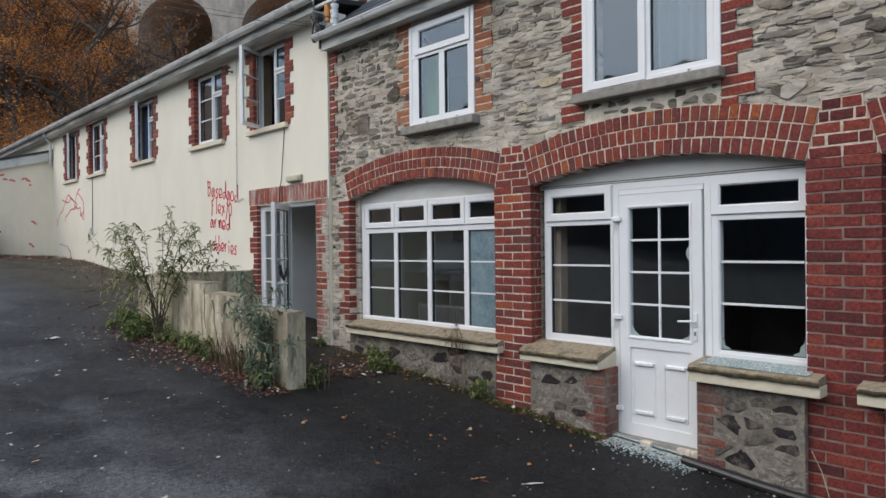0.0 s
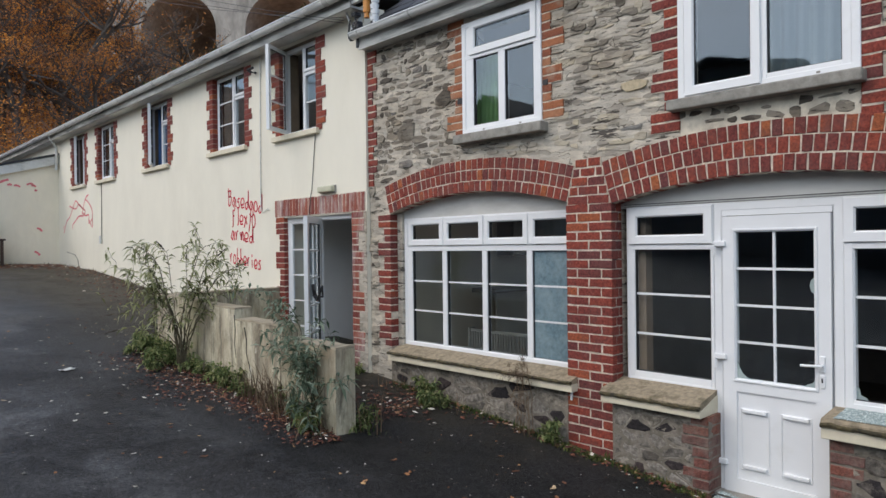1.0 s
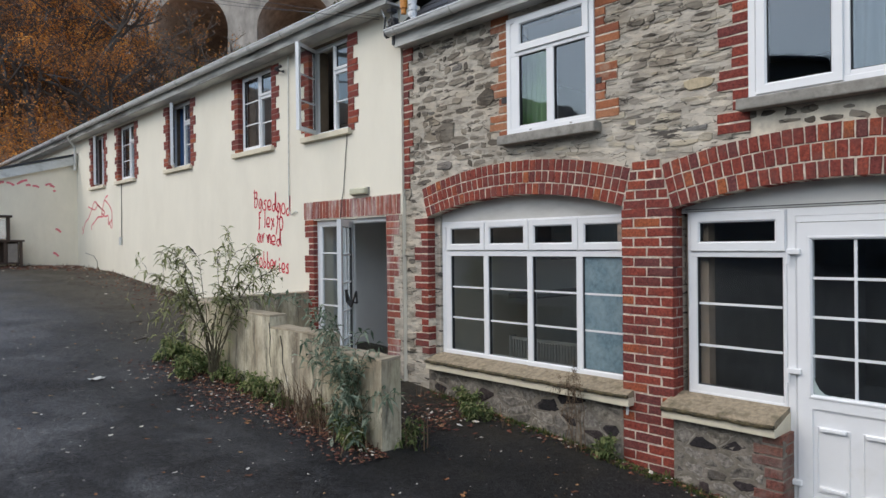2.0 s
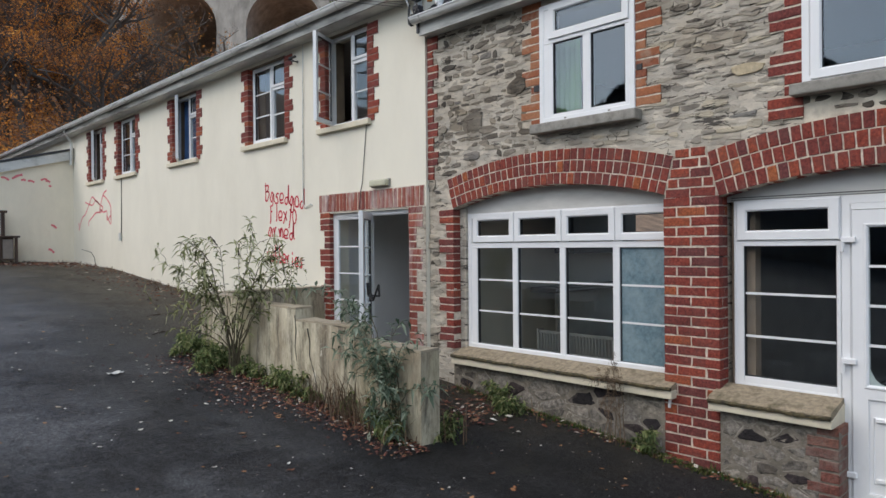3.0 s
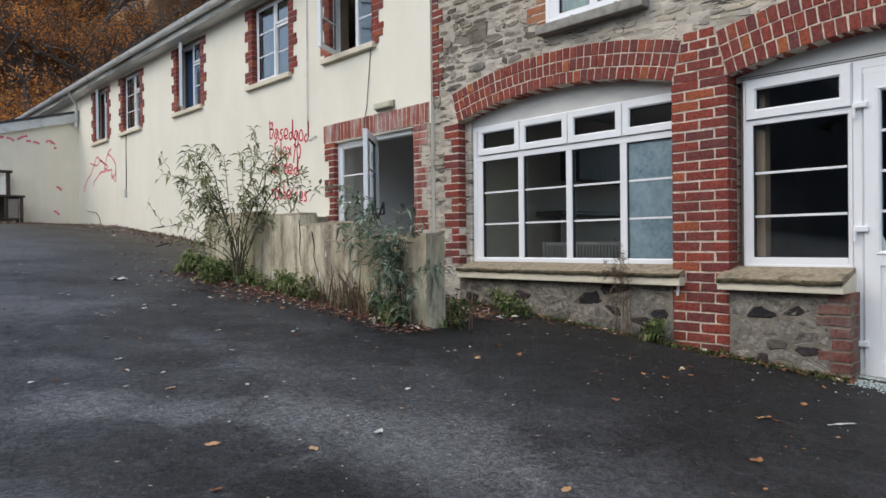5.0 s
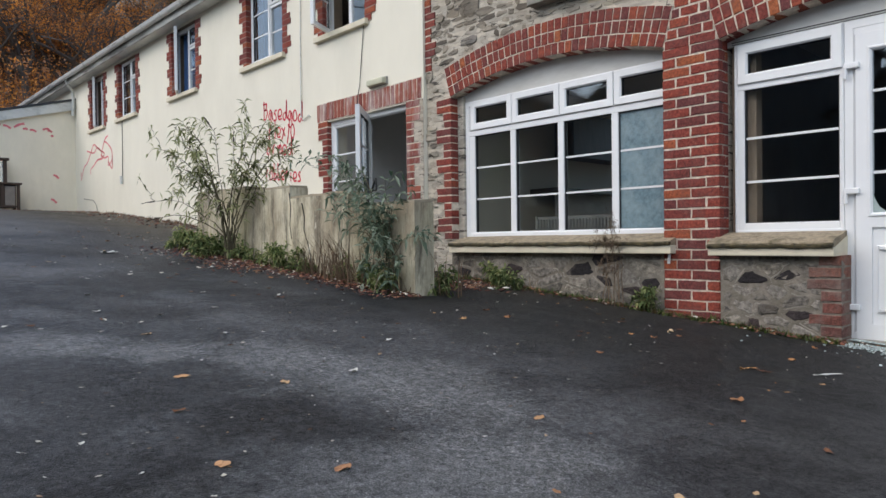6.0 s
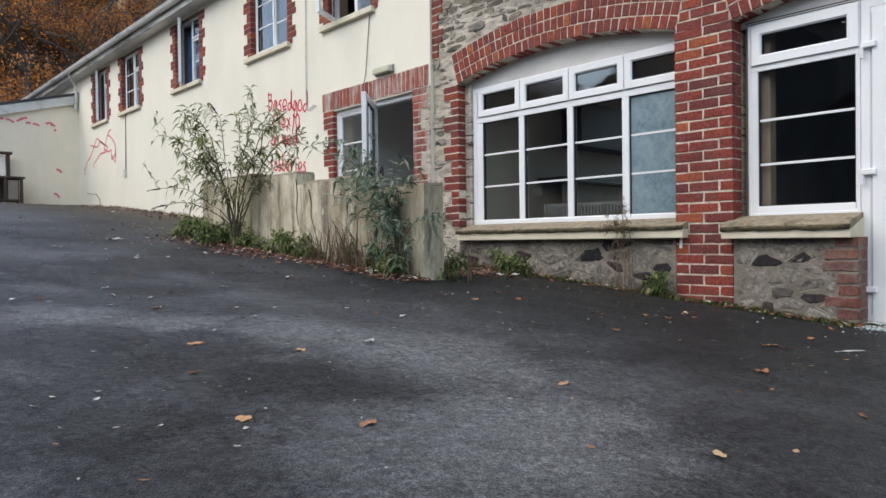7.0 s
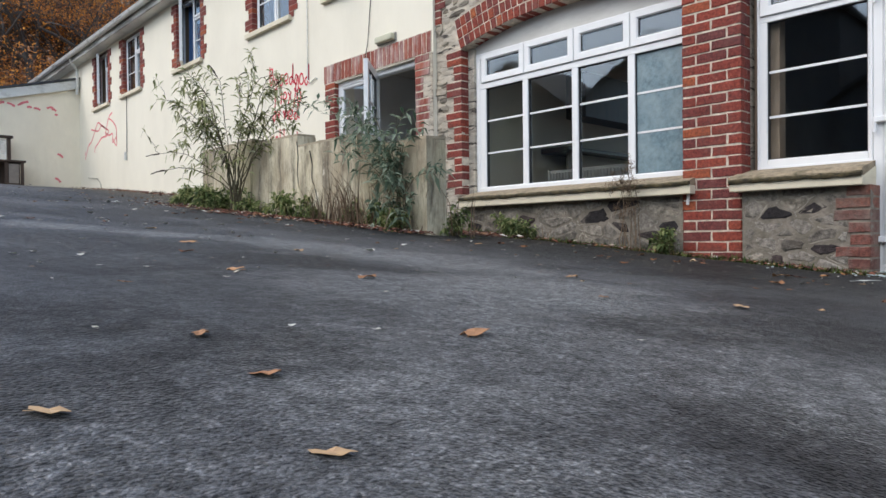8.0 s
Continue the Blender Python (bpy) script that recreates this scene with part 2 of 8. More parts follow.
SILL_MOSS = plain("dark sill moss", (0.085, 0.068, 0.034), 0.95, vary=0.6, scale=40, bump=0.01, grain=70, dirt=(0.035, 0.03, 0.018), dirt_scale=14, dirt_at=(0.45, 0.6))
SILL_CONCRETE = plain("weathered concrete sill", (0.27, 0.255, 0.225), 0.9, vary=0.3, scale=14, bump=0.006, grain=60, dirt=(0.12, 0.115, 0.1), dirt_scale=7)
UPVC = plain("white plastic frame", (0.78, 0.79, 0.80), 0.35, vary=0.02, scale=5, dirt=(0.66, 0.66, 0.64), dirt_scale=3, dirt_at=(0.6, 0.85))
UPVC_DIRTY = plain("grimy white plastic", (0.62, 0.62, 0.59), 0.45, vary=0.06, scale=7, dirt=(0.28, 0.28, 0.25), dirt_scale=3, dirt_at=(0.5, 0.8), stretch=(1, 0.4, 2))
GUTTER = plain("streaked white gutter plastic", (0.8, 0.8, 0.775), 0.45, vary=0.1, scale=7, dirt=(0.3, 0.3, 0.28), dirt_scale=2.2, dirt_at=(0.54, 0.7), stretch=(6, 0.5, 6))
FASCIA = plain("blackened white fascia", (0.5, 0.5, 0.47), 0.5, vary=0.15, scale=7, dirt=(0.09, 0.09, 0.08), dirt_scale=2.0, dirt_at=(0.45, 0.65), stretch=(4, 0.4, 5))
BOARD = plain("dusty white board", (0.62, 0.61, 0.58), 0.6, vary=0.07, scale=4, dirt=(0.36, 0.35, 0.32), dirt_scale=2.4, dirt_at=(0.5, 0.9), stretch=(1, 0.5, 2))
SEAL = plain("black window gasket", (0.02, 0.02, 0.022), 0.6)
LEAD = plain("white glazing strip", (0.75, 0.76, 0.77), 0.4, vary=0.03)
PLASTIC_BLACK = plain("black plastic", (0.018, 0.018, 0.02), 0.4, vary=0.3)
DARK_GREY = plain("dark grey metal", (0.06, 0.06, 0.065), 0.5, metal=0.6, vary=0.3)
SLATE = pieces("roof slate", [(0, (0.025, 0.026, 0.03)), (1, (0.06, 0.06, 0.066))], rough=0.6, bump=0.004, island=True)
WOOD_DARK = plain("dark stained wood", (0.055, 0.032, 0.022), 0.55, vary=0.35, scale=12, bump=0.002, stretch=(1, 1, 0.2))
WALLPAPER = plain("beige room plaster", (0.62, 0.56, 0.47), 0.9, vary=0.06, scale=2)
LINING = plain("brown painted lining", (0.17, 0.125, 0.085), 0.7, vary=0.2, scale=6)
ROOM_GREY = plain("grey room plaster", (0.74, 0.74, 0.74), 0.9, vary=0.05, scale=2)
# the shade of deep unlit rooms is put into these plaster and floor colours
ROOM_UNLIT = plain("room plaster with gloom mixed in", (0.13, 0.112, 0.10), 0.9, vary=0.2, scale=2)
ROOM_FLOOR = plain("brown room floor with gloom mixed in", (0.065, 0.048, 0.036), 0.8, vary=0.25, scale=8)
ROOM_CEILING = plain("dull room ceiling", (0.5, 0.48, 0.45), 0.9, vary=0.06)
CURTAIN_BLUE = plain("blue curtain", (0.035, 0.085, 0.2), 0.9, vary=0.25, scale=16, stretch=(1, 1, 0.15))
CURTAIN_GREEN = plain("green curtain", (0.17, 0.3, 0.12), 0.9, vary=0.2, scale=16, stretch=(1, 1, 0.15))
# pale cloth darkened and blued: the pane's sky reflection is put into it
CURTAIN_SKY_TINT = plain("net curtain toned like mirrored sky", (0.17, 0.205, 0.225), 0.9, vary=0.1, scale=16, stretch=(1, 1, 0.15))
CURTAIN_WINE = plain("wine red curtain", (0.12, 0.02, 0.04), 0.9, vary=0.3, scale=16, stretch=(1, 1, 0.15))
FILM = plain("blue grey window film", (0.13, 0.20, 0.235), 0.4, vary=0.3, scale=26, dirt=(0.26, 0.34, 0.37), dirt_scale=5, dirt_at=(0.42, 0.8), bump=0.002, grain=40)
RED_PAINT = plain("red spray paint", (0.62, 0.03, 0.06), 0.7, vary=0.15, scale=25)
PINK_PAINT = plain("faded red spray paint", (0.72, 0.2, 0.22), 0.8, vary=0.2, scale=20)
BARK = plain("grey brown bark", (0.10, 0.085, 0.074), 0.95, vary=0.4, scale=12, bump=0.01)
STEM = plain("brown green stem", (0.10, 0.085, 0.05), 0.85, vary=0.35, scale=20)
LEAF_GREEN = pieces("grey green leaf", [(0, (0.07, 0.08, 0.03)), (0.4, (0.26, 0.285, 0.12)), (0.75, (0.47, 0.485, 0.26)), (1, (0.54, 0.55, 0.40))], rough=0.6, bump=0, island=True, fine=0.15)
LEAF_BLUE = pieces("blue green leaf", [(0, (0.06, 0.095, 0.06)), (0.5, (0.19, 0.255, 0.18)), (1, (0.46, 0.52, 0.40))], rough=0.6, bump=0, island=True, fine=0.15)
LEAF_WEED = pieces("fresh weed leaf", [(0, (0.045, 0.075, 0.028)), (0.5, (0.20, 0.26, 0.10)), (0.85, (0.36, 0.40, 0.17)), (1, (0.5, 0.46, 0.25))], rough=0.65, bump=0, island=True, fine=0.1)
GRASS = pieces("grass blade", [(0, (0.035, 0.075, 0.018)), (0.6, (0.07, 0.12, 0.03)), (1, (0.19, 0.16, 0.06))], rough=0.7, bump=0, island=True, fine=0.1)
MOSS = pieces("moss", [(0, (0.035, 0.05, 0.014)), (0.5, (0.085, 0.11, 0.03)), (0.8, (0.13, 0.15, 0.045)), (1, (0.15, 0.10, 0.045))], rough=0.9, bump=0, island=True, fine=0.1)
SPIKE = plain("dead brown spike", (0.05, 0.038, 0.028), 0.9, vary=0.4, scale=60)
DRY = pieces("dry weed", [(0, (0.09, 0.06, 0.04)), (1, (0.2, 0.14, 0.09))], rough=0.9, bump=0, island=True, fine=0.2)
LITTER = pieces("fallen leaf", [(0, (0.10, 0.045, 0.03)), (0.25, (0.28, 0.13, 0.06)), (0.6, (0.5, 0.25, 0.1)), (0.85, (0.55, 0.36, 0.18)), (1, (0.55, 0.46, 0.33))], rough=0.75, bump=0.002, fine=0.25)
LITTER_MIX = pieces("leaf litter", [(0, (0.03, 0.018, 0.014)), (0.35, (0.09, 0.036, 0.028)), (0.7, (0.19, 0.075, 0.045)), (0.9, (0.3, 0.17, 0.09)), (0.94, (0.55, 0.5, 0.42)), (1, (0.68, 0.65, 0.58))], rough=0.8, bump=0, island=True, fine=0.2)
TAN_LEAF = pieces("tan fallen leaf", [(0, (0.4, 0.2, 0.1)), (0.5, (0.52, 0.29, 0.14)), (1, (0.57, 0.38, 0.21))], rough=0.75, bump=0.002, fine=0.3)
PALE_LEAF = pieces("pale bleached leaf", [(0, (0.5, 0.46, 0.38)), (1, (0.68, 0.66, 0.6))], rough=0.8, bump=0.002, fine=0.15)


def make_autumn():
    """Turning leaves: whole boughs differ in tone, from dull brown to bright orange, and each leaf a little too."""
    m, n, l, p = new_material("autumn foliage")
    v = place_node(n, l)
    bough = noise_node(n, l, 0.55, 5, 0.6, v)
    tone = math_node(n, l, "ADD", math_node(n, l, "MULTIPLY", bough, 0.9), math_node(n, l, "MULTIPLY", piece_random(n, l, True), 0.22))
    col = ramp_node(n, l, tone, [(0.40, (0.10, 0.068, 0.05)), (0.50, (0.25, 0.13, 0.07)), (0.57, (0.52, 0.21, 0.055)), (0.68, (0.82, 0.34, 0.06)), (0.84, (0.80, 0.50, 0.16))])
    l.new(col, p.inputs["Base Color"])
    p.inputs["Roughness"].default_value = 0.8
    return m


AUTUMN = make_autumn()
VIADUCT = plain("weathered viaduct masonry", (0.32, 0.295, 0.265), 0.95, vary=0.35, scale=1.1, bump=0.05, grain=3, dirt=(0.13, 0.12, 0.105), dirt_scale=0.5, stretch=(1, 1, 0.4))
VIADUCT_BRICK = plain("sooty brick soffit", (0.38, 0.305, 0.25), 0.95, vary=0.35, scale=1.0, bump=0.03, grain=6)
HILL = plain("woodland floor", (0.30, 0.185, 0.115), 0.95, vary=0.5, scale=0.5, bump=0.1, grain=2, dirt=(0.11, 0.095, 0.055), dirt_scale=0.2)
# the shade on the backlit mirrored houses is mixed into this grey
HOUSE_WALL = plain("grey house render with backlit shade", (0.10, 0.095, 0.09), 0.9, vary=0.06)
GLASS_CRUMB = pieces("crumbled safety glass", [(0, (0.26, 0.32, 0.31)), (0.7, (0.42, 0.49, 0.48)), (1, (0.7, 0.76, 0.75))], rough=0.2, bump=0, island=True, fine=0.1)
# brown wall, darkened further to hold the shade of the unlit corridor
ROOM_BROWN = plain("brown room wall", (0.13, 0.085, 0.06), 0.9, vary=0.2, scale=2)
PAPER = plain("soiled white paper", (0.5, 0.5, 0.47), 0.8, vary=0.1, scale=20)
CRUMB = pieces("leaf crumb", [(0, (0.12, 0.06, 0.035)), (0.35, (0.3, 0.2, 0.12)), (0.6, (0.42, 0.38, 0.32)), (1, (0.62, 0.6, 0.56))], rough=0.8, bump=0, island=True, fine=0.1)
AMBER = plain("amber insulator", (0.55, 0.22, 0.03), 0.3, vary=0.1)


def make_glass():
    """A clear pane: the room shows through, and the gloss grows towards grazing."""
    m, n, l, p = new_material("window glass")
    clear = n.new("ShaderNodeBsdfTransparent")
    clear.inputs[0].default_value = (0.93, 0.95, 0.945, 1)
    gloss = n.new("ShaderNodeBsdfGlossy")
    gloss.inputs["Roughness"].default_value = 0.015
    # the blue of the mirrored sky is put into the gloss colour
    gloss.inputs["Color"].default_value = (0.78, 0.88, 1.0, 1)
    w = n.new("ShaderNodeLayerWeight")
    w.inputs["Blend"].default_value = 0.5
    f = math_node(n, l, "POWER", w.outputs["Facing"], 5.0)
    f = math_node(n, l, "MULTIPLY", f, 0.9)
    f = math_node(n, l, "ADD", f, 0.06)
    mix = n.new("ShaderNodeMixShader")
    l.new(f, mix.inputs[0]), l.new(clear.outputs[0], mix.inputs[1]), l.new(gloss.outputs[0], mix.inputs[2])
    b = n.new("ShaderNodeBump")
    b.inputs["Strength"].default_value, b.inputs["Distance"].default_value = 0.05, 0.02
    l.new(noise_node(n, l, 1.6, 2, 0.5), b.inputs["Height"])
    l.new(b.outputs[0], gloss.inputs["Normal"])
    l.new(mix.outputs[0], n["Material Output"].inputs[0])
    return m


GLASS = make_glass()


def ground_z(x, y):
    ys = ((-60, -4.2), (-10, -1.0), (0, -0.19), (1.9, -0.035), (2.66, 0.04), (3.5, 0.094), (4.9, 0.222), (6.1, 0.34), (7.0, 0.42), (8.64, 0.575), (12, 0.93), (15, 1.18), (18, 1.40), (21, 1.50), (30, 2.0), (90, 5.5))
    for (a, za), (b, zb) in zip(ys, ys[1:]):
        if y <= b or b == 90:
            base = za + (zb - za) * (y - a) / (b - a)
            break
    cross = -0.045 if y < 9 else -0.045 + 0.027 * min(1, (y - 9) / 8)
    return base + cross * (min(max(x, -6), 6) - 1.2)


def make_asphalt():
    """Dark worn asphalt: aggregate, darker patches, pale dusty bands."""
    m, n, l, p = new_material("worn asphalt")
    v = place_node(n, l)
    wide = ramp_node(n, l, noise_node(n, l, 0.75, 4, 0.55, v), [(0.44, (0, 0, 0)), (0.56, (1, 1, 1))])
    mid = ramp_node(n, l, noise_node(n, l, 2.6, 6, 0.65, v), [(0.42, (0, 0, 0)), (0.60, (1, 1, 1))])
    fine = ramp_node(n, l, noise_node(n, l, 11.0, 8, 0.75, v), [(0.3, (0, 0, 0)), (0.7, (1, 1, 1))])
    patch = mix_node(n, l, 0.3, mix_node(n, l, 0.45, wide, mid), fine)
    patch = ramp_node(n, l, patch, [(0.28, (0, 0, 0)), (0.72, (1, 1, 1))])
    # pale dusty worn places in the yard, ragged at their edges
    dust = None
    for cx, cy, r in ((0.91, 3.0, 0.42), (1.26, 2.92, 0.42), (1.13, 2.72, 0.4), (0.72, 4.85, 0.3), (1.05, 4.56, 0.3), (1.38, 4.25, 0.34), (1.6, 3.85, 0.45), (0.48, 2.36, 0.3), (0.7, 2.5, 0.3), (0.85, 2.75, 0.35), (1.6, 3.5, 0.38), (0.75, 2.25, 0.3)):
        d = n.new("ShaderNodeVectorMath")
        d.operation = "DISTANCE"
        d.inputs[1].default_value = (cx, cy, ground_z(cx, cy))
        l.new(v, d.inputs[0])
        one = math_node(n, l, "SUBTRACT", 1.0, math_node(n, l, "DIVIDE", d.outputs["Value"], r))
        dust = one if dust is None else math_node(n, l, "MAXIMUM", dust, one)
    # ragged darker places in the yard
    blackish = None
    for cx, cy, r in ((0.56, 4.19, 0.45), (0.71, 3.93, 0.42), (0.9, 3.62, 0.42), (0.5, 3.4, 0.4), (0.3, 3.75, 0.45), (0.36, 2.52, 0.15), (0.17, 2.48, 0.15), (0.22, 2.78, 0.22), (1.05, 2.44, 0.2), (1.33, 2.32, 0.25), (0.58, 2.14, 0.13), (2.2, 2.6, 0.6), (2.6, 3.2, 0.5), (2.3, 5.3, 0.7), (2.5, 7.6, 0.8), (1.7, 6.7, 0.7), (1.1, 6.0, 0.6), (1.3, 5.5, 0.5), (0.6, 6.7, 0.7), (2.1, 5.9, 0.6), (1.9, 9.0, 1.0)):
        d = n.new("ShaderNodeVectorMath")
        d.operation = "DISTANCE"
        d.inputs[1].default_value = (cx, cy, ground_z(cx, cy))
        l.new(v, d.inputs[0])
        one = math_node(n, l, "SUBTRACT", 1.0, math_node(n, l, "DIVIDE", d.outputs["Value"], r))
        blackish = one if blackish is None else math_node(n, l, "MAXIMUM", blackish, one)
    rag = math_node(n, l, "ADD", math_node(n, l, "MULTIPLY", noise_node(n, l, 3.4, 9, 0.72, v), 2.6), -1.25)
    dust = ramp_node(n, l, math_node(n, l, "ADD", dust, rag), [(-0.0, (0, 0, 0)), (0.6, (1, 1, 1))])
    rag = math_node(n, l, "ADD", math_node(n, l, "MULTIPLY", noise_node(n, l, 4.3, 9, 0.7, v), 2.2), -1.1)
    blackish = ramp_node(n, l, math_node(n, l, "ADD", blackish, rag), [(0.1, (0, 0, 0)), (0.55, (1, 1, 1))])
    # the middle of the yard is paler, the strip along the building darker
    sx = n.new("ShaderNodeSeparateXYZ")
    l.new(v, sx.inputs[0])
    mid_yard = math_node(n, l, "ADD", math_node(n, l, "MULTIPLY", sx.outputs["X"], 0.2), math_node(n, l, "MULTIPLY", noise_node(n, l, 1.2, 7, 0.65, v), 0.5))
    mid_yard = ramp_node(n, l, mid_yard, [(0.57, (1, 1, 1)), (0.94, (0, 0, 0))])
    dark = mix_node(n, l, mid_yard, (0.005, 0.0048, 0.0053), (0.0105, 0.0102, 0.0118))
    light = mix_node(n, l, mid_yard, (0.0135, 0.0131, 0.0142), (0.026, 0.0254, 0.0276))
    col = mix_node(n, l, patch, dark, light)
    col = mix_node(n, l, math_node(n, l, "MULTIPLY", dust, math_node(n, l, "ADD", math_node(n, l, "MULTIPLY", patch, 0.27), 0.15)), col, (0.10, 0.10, 0.098))
    col = mix_node(n, l, math_node(n, l, "MULTIPLY", blackish, 0.8), col, (0.0125, 0.0115, 0.0125))
    vo = n.new("ShaderNodeTexVoronoi")
    vo.inputs["Scale"].default_value = 260.0
    # uneven stones: the cells are warped by a fine noise
    fuzz = n.new("ShaderNodeTexNoise")
    fuzz.inputs["Scale"].default_value = 140.0
    l.new(v, fuzz.inputs["Vector"])
    warp = n.new("ShaderNodeVectorMath")
    warp.operation = "MULTIPLY_ADD"
    warp.inputs[1].default_value = (0.004, 0.004, 0.004)
    l.new(fuzz.outputs["Color"], warp.inputs[0]), l.new(v, warp.inputs[2])
    l.new(warp.outputs[0], vo.inputs["Vector"])
    grit = noise_node(n, l, 210.0, 4, 0.7, v)
    # crevice shade put into the colour: stone tops paler, gaps between them darker
    tops = ramp_node(n, l, vo.outputs["Distance"], [(0.12, (1.3, 1.3, 1.28)), (0.45, (0.95, 0.95, 0.95)), (0.75, (0.5, 0.5, 0.5))])
    cell = ramp_node(n, l, vo.outputs["Color"], [(0.25, (0.4, 0.4, 0.4)), (0.55, (0.9, 0.9, 0.9)), (0.8, (1.8, 1.8, 1.77)), (0.95, (3.0, 3.0, 2.95))])
    tops = mix_node(n, l, 1.0, tops, cell, "MULTIPLY")
    sp = ramp_node(n, l, grit, [(0.36, (0.42, 0.42, 0.42)), (0.5, (0.95, 0.95, 0.95)), (0.64, (2.1, 2.1, 2.06))])
    col = mix_node(n, l, 1.0, mix_node(n, l, 1.0, col, tops, "MULTIPLY"), sp, "MULTIPLY")
    coarse = ramp_node(n, l, noise_node(n, l, 55.0, 6, 0.8, v), [(0.37, (0.5, 0.5, 0.5)), (0.5, (0.96, 0.96, 0.96)), (0.63, (1.75, 1.75, 1.72))])
    col = mix_node(n, l, 1.0, col, coarse, "MULTIPLY")
    clump = ramp_node(n, l, noise_node(n, l, 24.0, 4, 0.7, v), [(0.38, (0.74, 0.74, 0.74)), (0.5, (1.0, 1.0, 1.0)), (0.62, (1.26, 1.26, 1.26))])
    col = mix_node(n, l, 1.0, col, clump, "MULTIPLY")
    grain = mix_node(n, l, 1.0, mix_node(n, l, 1.0, coarse, clump, "MULTIPLY"), sp, "MULTIPLY")
    moss = ramp_node(n, l, noise_node(n, l, 1.1, 7, 0.7, v), [(0.62, (0, 0, 0)), (0.78, (0.7, 0.7, 0.7))])
    col = mix_node(n, l, moss, col, (0.028, 0.028, 0.016))
    # brown moss and leaf mould in the far corner along the wing
    sep = n.new("ShaderNodeSeparateXYZ")
    l.new(v, sep.inputs[0])
    wob = noise_node(n, l, 0.9, 7, 0.7, v)
    mould = math_node(n, l, "ADD", math_node(n, l, "MULTIPLY", sep.outputs["X"], 0.55), math_node(n, l, "MULTIPLY", sep.outputs["Y"], 0.16))
    mould = ramp_node(n, l, math_node(n, l, "MULTIPLY", math_node(n, l, "ADD", mould, math_node(n, l, "MULTIPLY", wob, 2.4)), 0.1), [(0.43, (0, 0, 0)), (0.54, (0.85, 0.85, 0.85))])
    col = mix_node(n, l, mould, col, ramp_node(n, l, noise_node(n, l, 7.0, 7, 0.7, v), [(0.35, (0.022, 0.019, 0.013)), (0.65, (0.07, 0.056, 0.034))]))
    l.new(col, p.inputs["Base Color"])
    l.new(ramp_node(n, l, patch, [(0.0, (0.5, 0.5, 0.5)), (1.0, (0.62, 0.62, 0.62))]), p.inputs["Roughness"])
    # the gloss is lowered in the darker places
    gloss_cut = math_node(n, l, "SUBTRACT", 1.0, math_node(n, l, "MULTIPLY", blackish, 0.55))
    sheen_at = math_node(n, l, "MULTIPLY", math_node(n, l, "MAXIMUM", patch, dust), mid_yard)
    l.new(math_node(n, l, "MULTIPLY", math_node(n, l, "ADD", math_node(n, l, "MULTIPLY", mid_yard, 0.28), math_node(n, l, "ADD", math_node(n, l, "MULTIPLY", sheen_at, 0.42), 0.13)), math_node(n, l, "MULTIPLY", grain, gloss_cut)), p.inputs["Specular IOR Level"])
    # dust in the open grain
    l.new(math_node(n, l, "ADD", math_node(n, l, "ADD", 0.045, math_node(n, l, "MULTIPLY", math_node(n, l, "MULTIPLY", patch, mid_yard), 0.07)), math_node(n, l, "MULTIPLY", math_node(n, l, "MULTIPLY", dust, grain), 0.12)), p.inputs["Sheen Weight"])
    p.inputs["Sheen Roughness"].default_value = 0.35
    p.inputs["Sheen Tint"].default_value = (0.92, 0.92, 0.9, 1)
    h = mix_node(n, l, 0.4, math_node(n, l, "SUBTRACT", 1.0, vo.outputs["Distance"]), grit)
    h = mix_node(n, l, 0.35, h, noise_node(n, l, 60.0, 5, 0.7, v))
    bump_node(n, l, p, h, 1.0, 0.006)
    return m


ASPHALT = make_asphalt()


def thin(material, share):
    """Light passes through thin leaves: part of the surface turns translucent."""
    n, l = material.node_tree.nodes, material.node_tree.links
    p = n["Principled BSDF"]
    t = n.new("ShaderNodeBsdfTranslucent")
    l.new(p.inputs["Base Color"].links[0].from_socket, t.inputs[0])
    mix = n.new("ShaderNodeMixShader")
    mix.inputs[0].default_value = share
    l.new(p.outputs[0], mix.inputs[1]), l.new(t.outputs[0], mix.inputs[2])
    l.new(mix.outputs[0], n["Material Output"].inputs[0])


for leafy in (AUTUMN, LEAF_WEED, LEAF_GREEN, LEAF_BLUE, GRASS):
    thin(leafy, 0.5)


# ---- building helpers ----
def thing(name, label, category, at=(0, 0, 0), group="", kind=""):
    """An empty at the thing's base, the parent of its parts."""
    e = new(name)
    e.location = at
    e.empty_display_size = 0.1
    return tagged(e, label, category, group, kind)


def finish(name, bm, material, smooth=False):
    me = bpy.data.meshes.new(name)
    bmesh.ops.recalc_face_normals(bm, faces=bm.faces)
    bm.to_mesh(me)
    bm.free()
    for m in material if isinstance(material, (list, tuple)) else [material]:
        me.materials.append(m)
    if smooth:
        me.shade_smooth()
    return me


def world_of(ob):
    return world_of(ob.parent) @ ob.matrix_parent_inverse @ ob.matrix_basis if ob.parent else ob.matrix_basis.copy()


def under(ob, parent):
    """Parents ob and keeps it where it stands."""
    ob.parent = parent
    ob.matrix_parent_inverse = world_of(parent).inverted()
    return ob


def part(name, bm, material, parent=None, label="", smooth=False):
    ob = new(name, finish(name, bm, material, smooth))
    if label:
        tagged(ob, label)
    return under(ob, parent) if parent else ob


def piece(name, mesh, parent, m):
    ob = new(name, mesh)
    ob.matrix_basis = m
    return under(ob, parent)


def structure(name, bm, material, label, category, smooth=False):
    return tagged(part(name, bm, material, smooth=smooth), label, category, kind="structure")


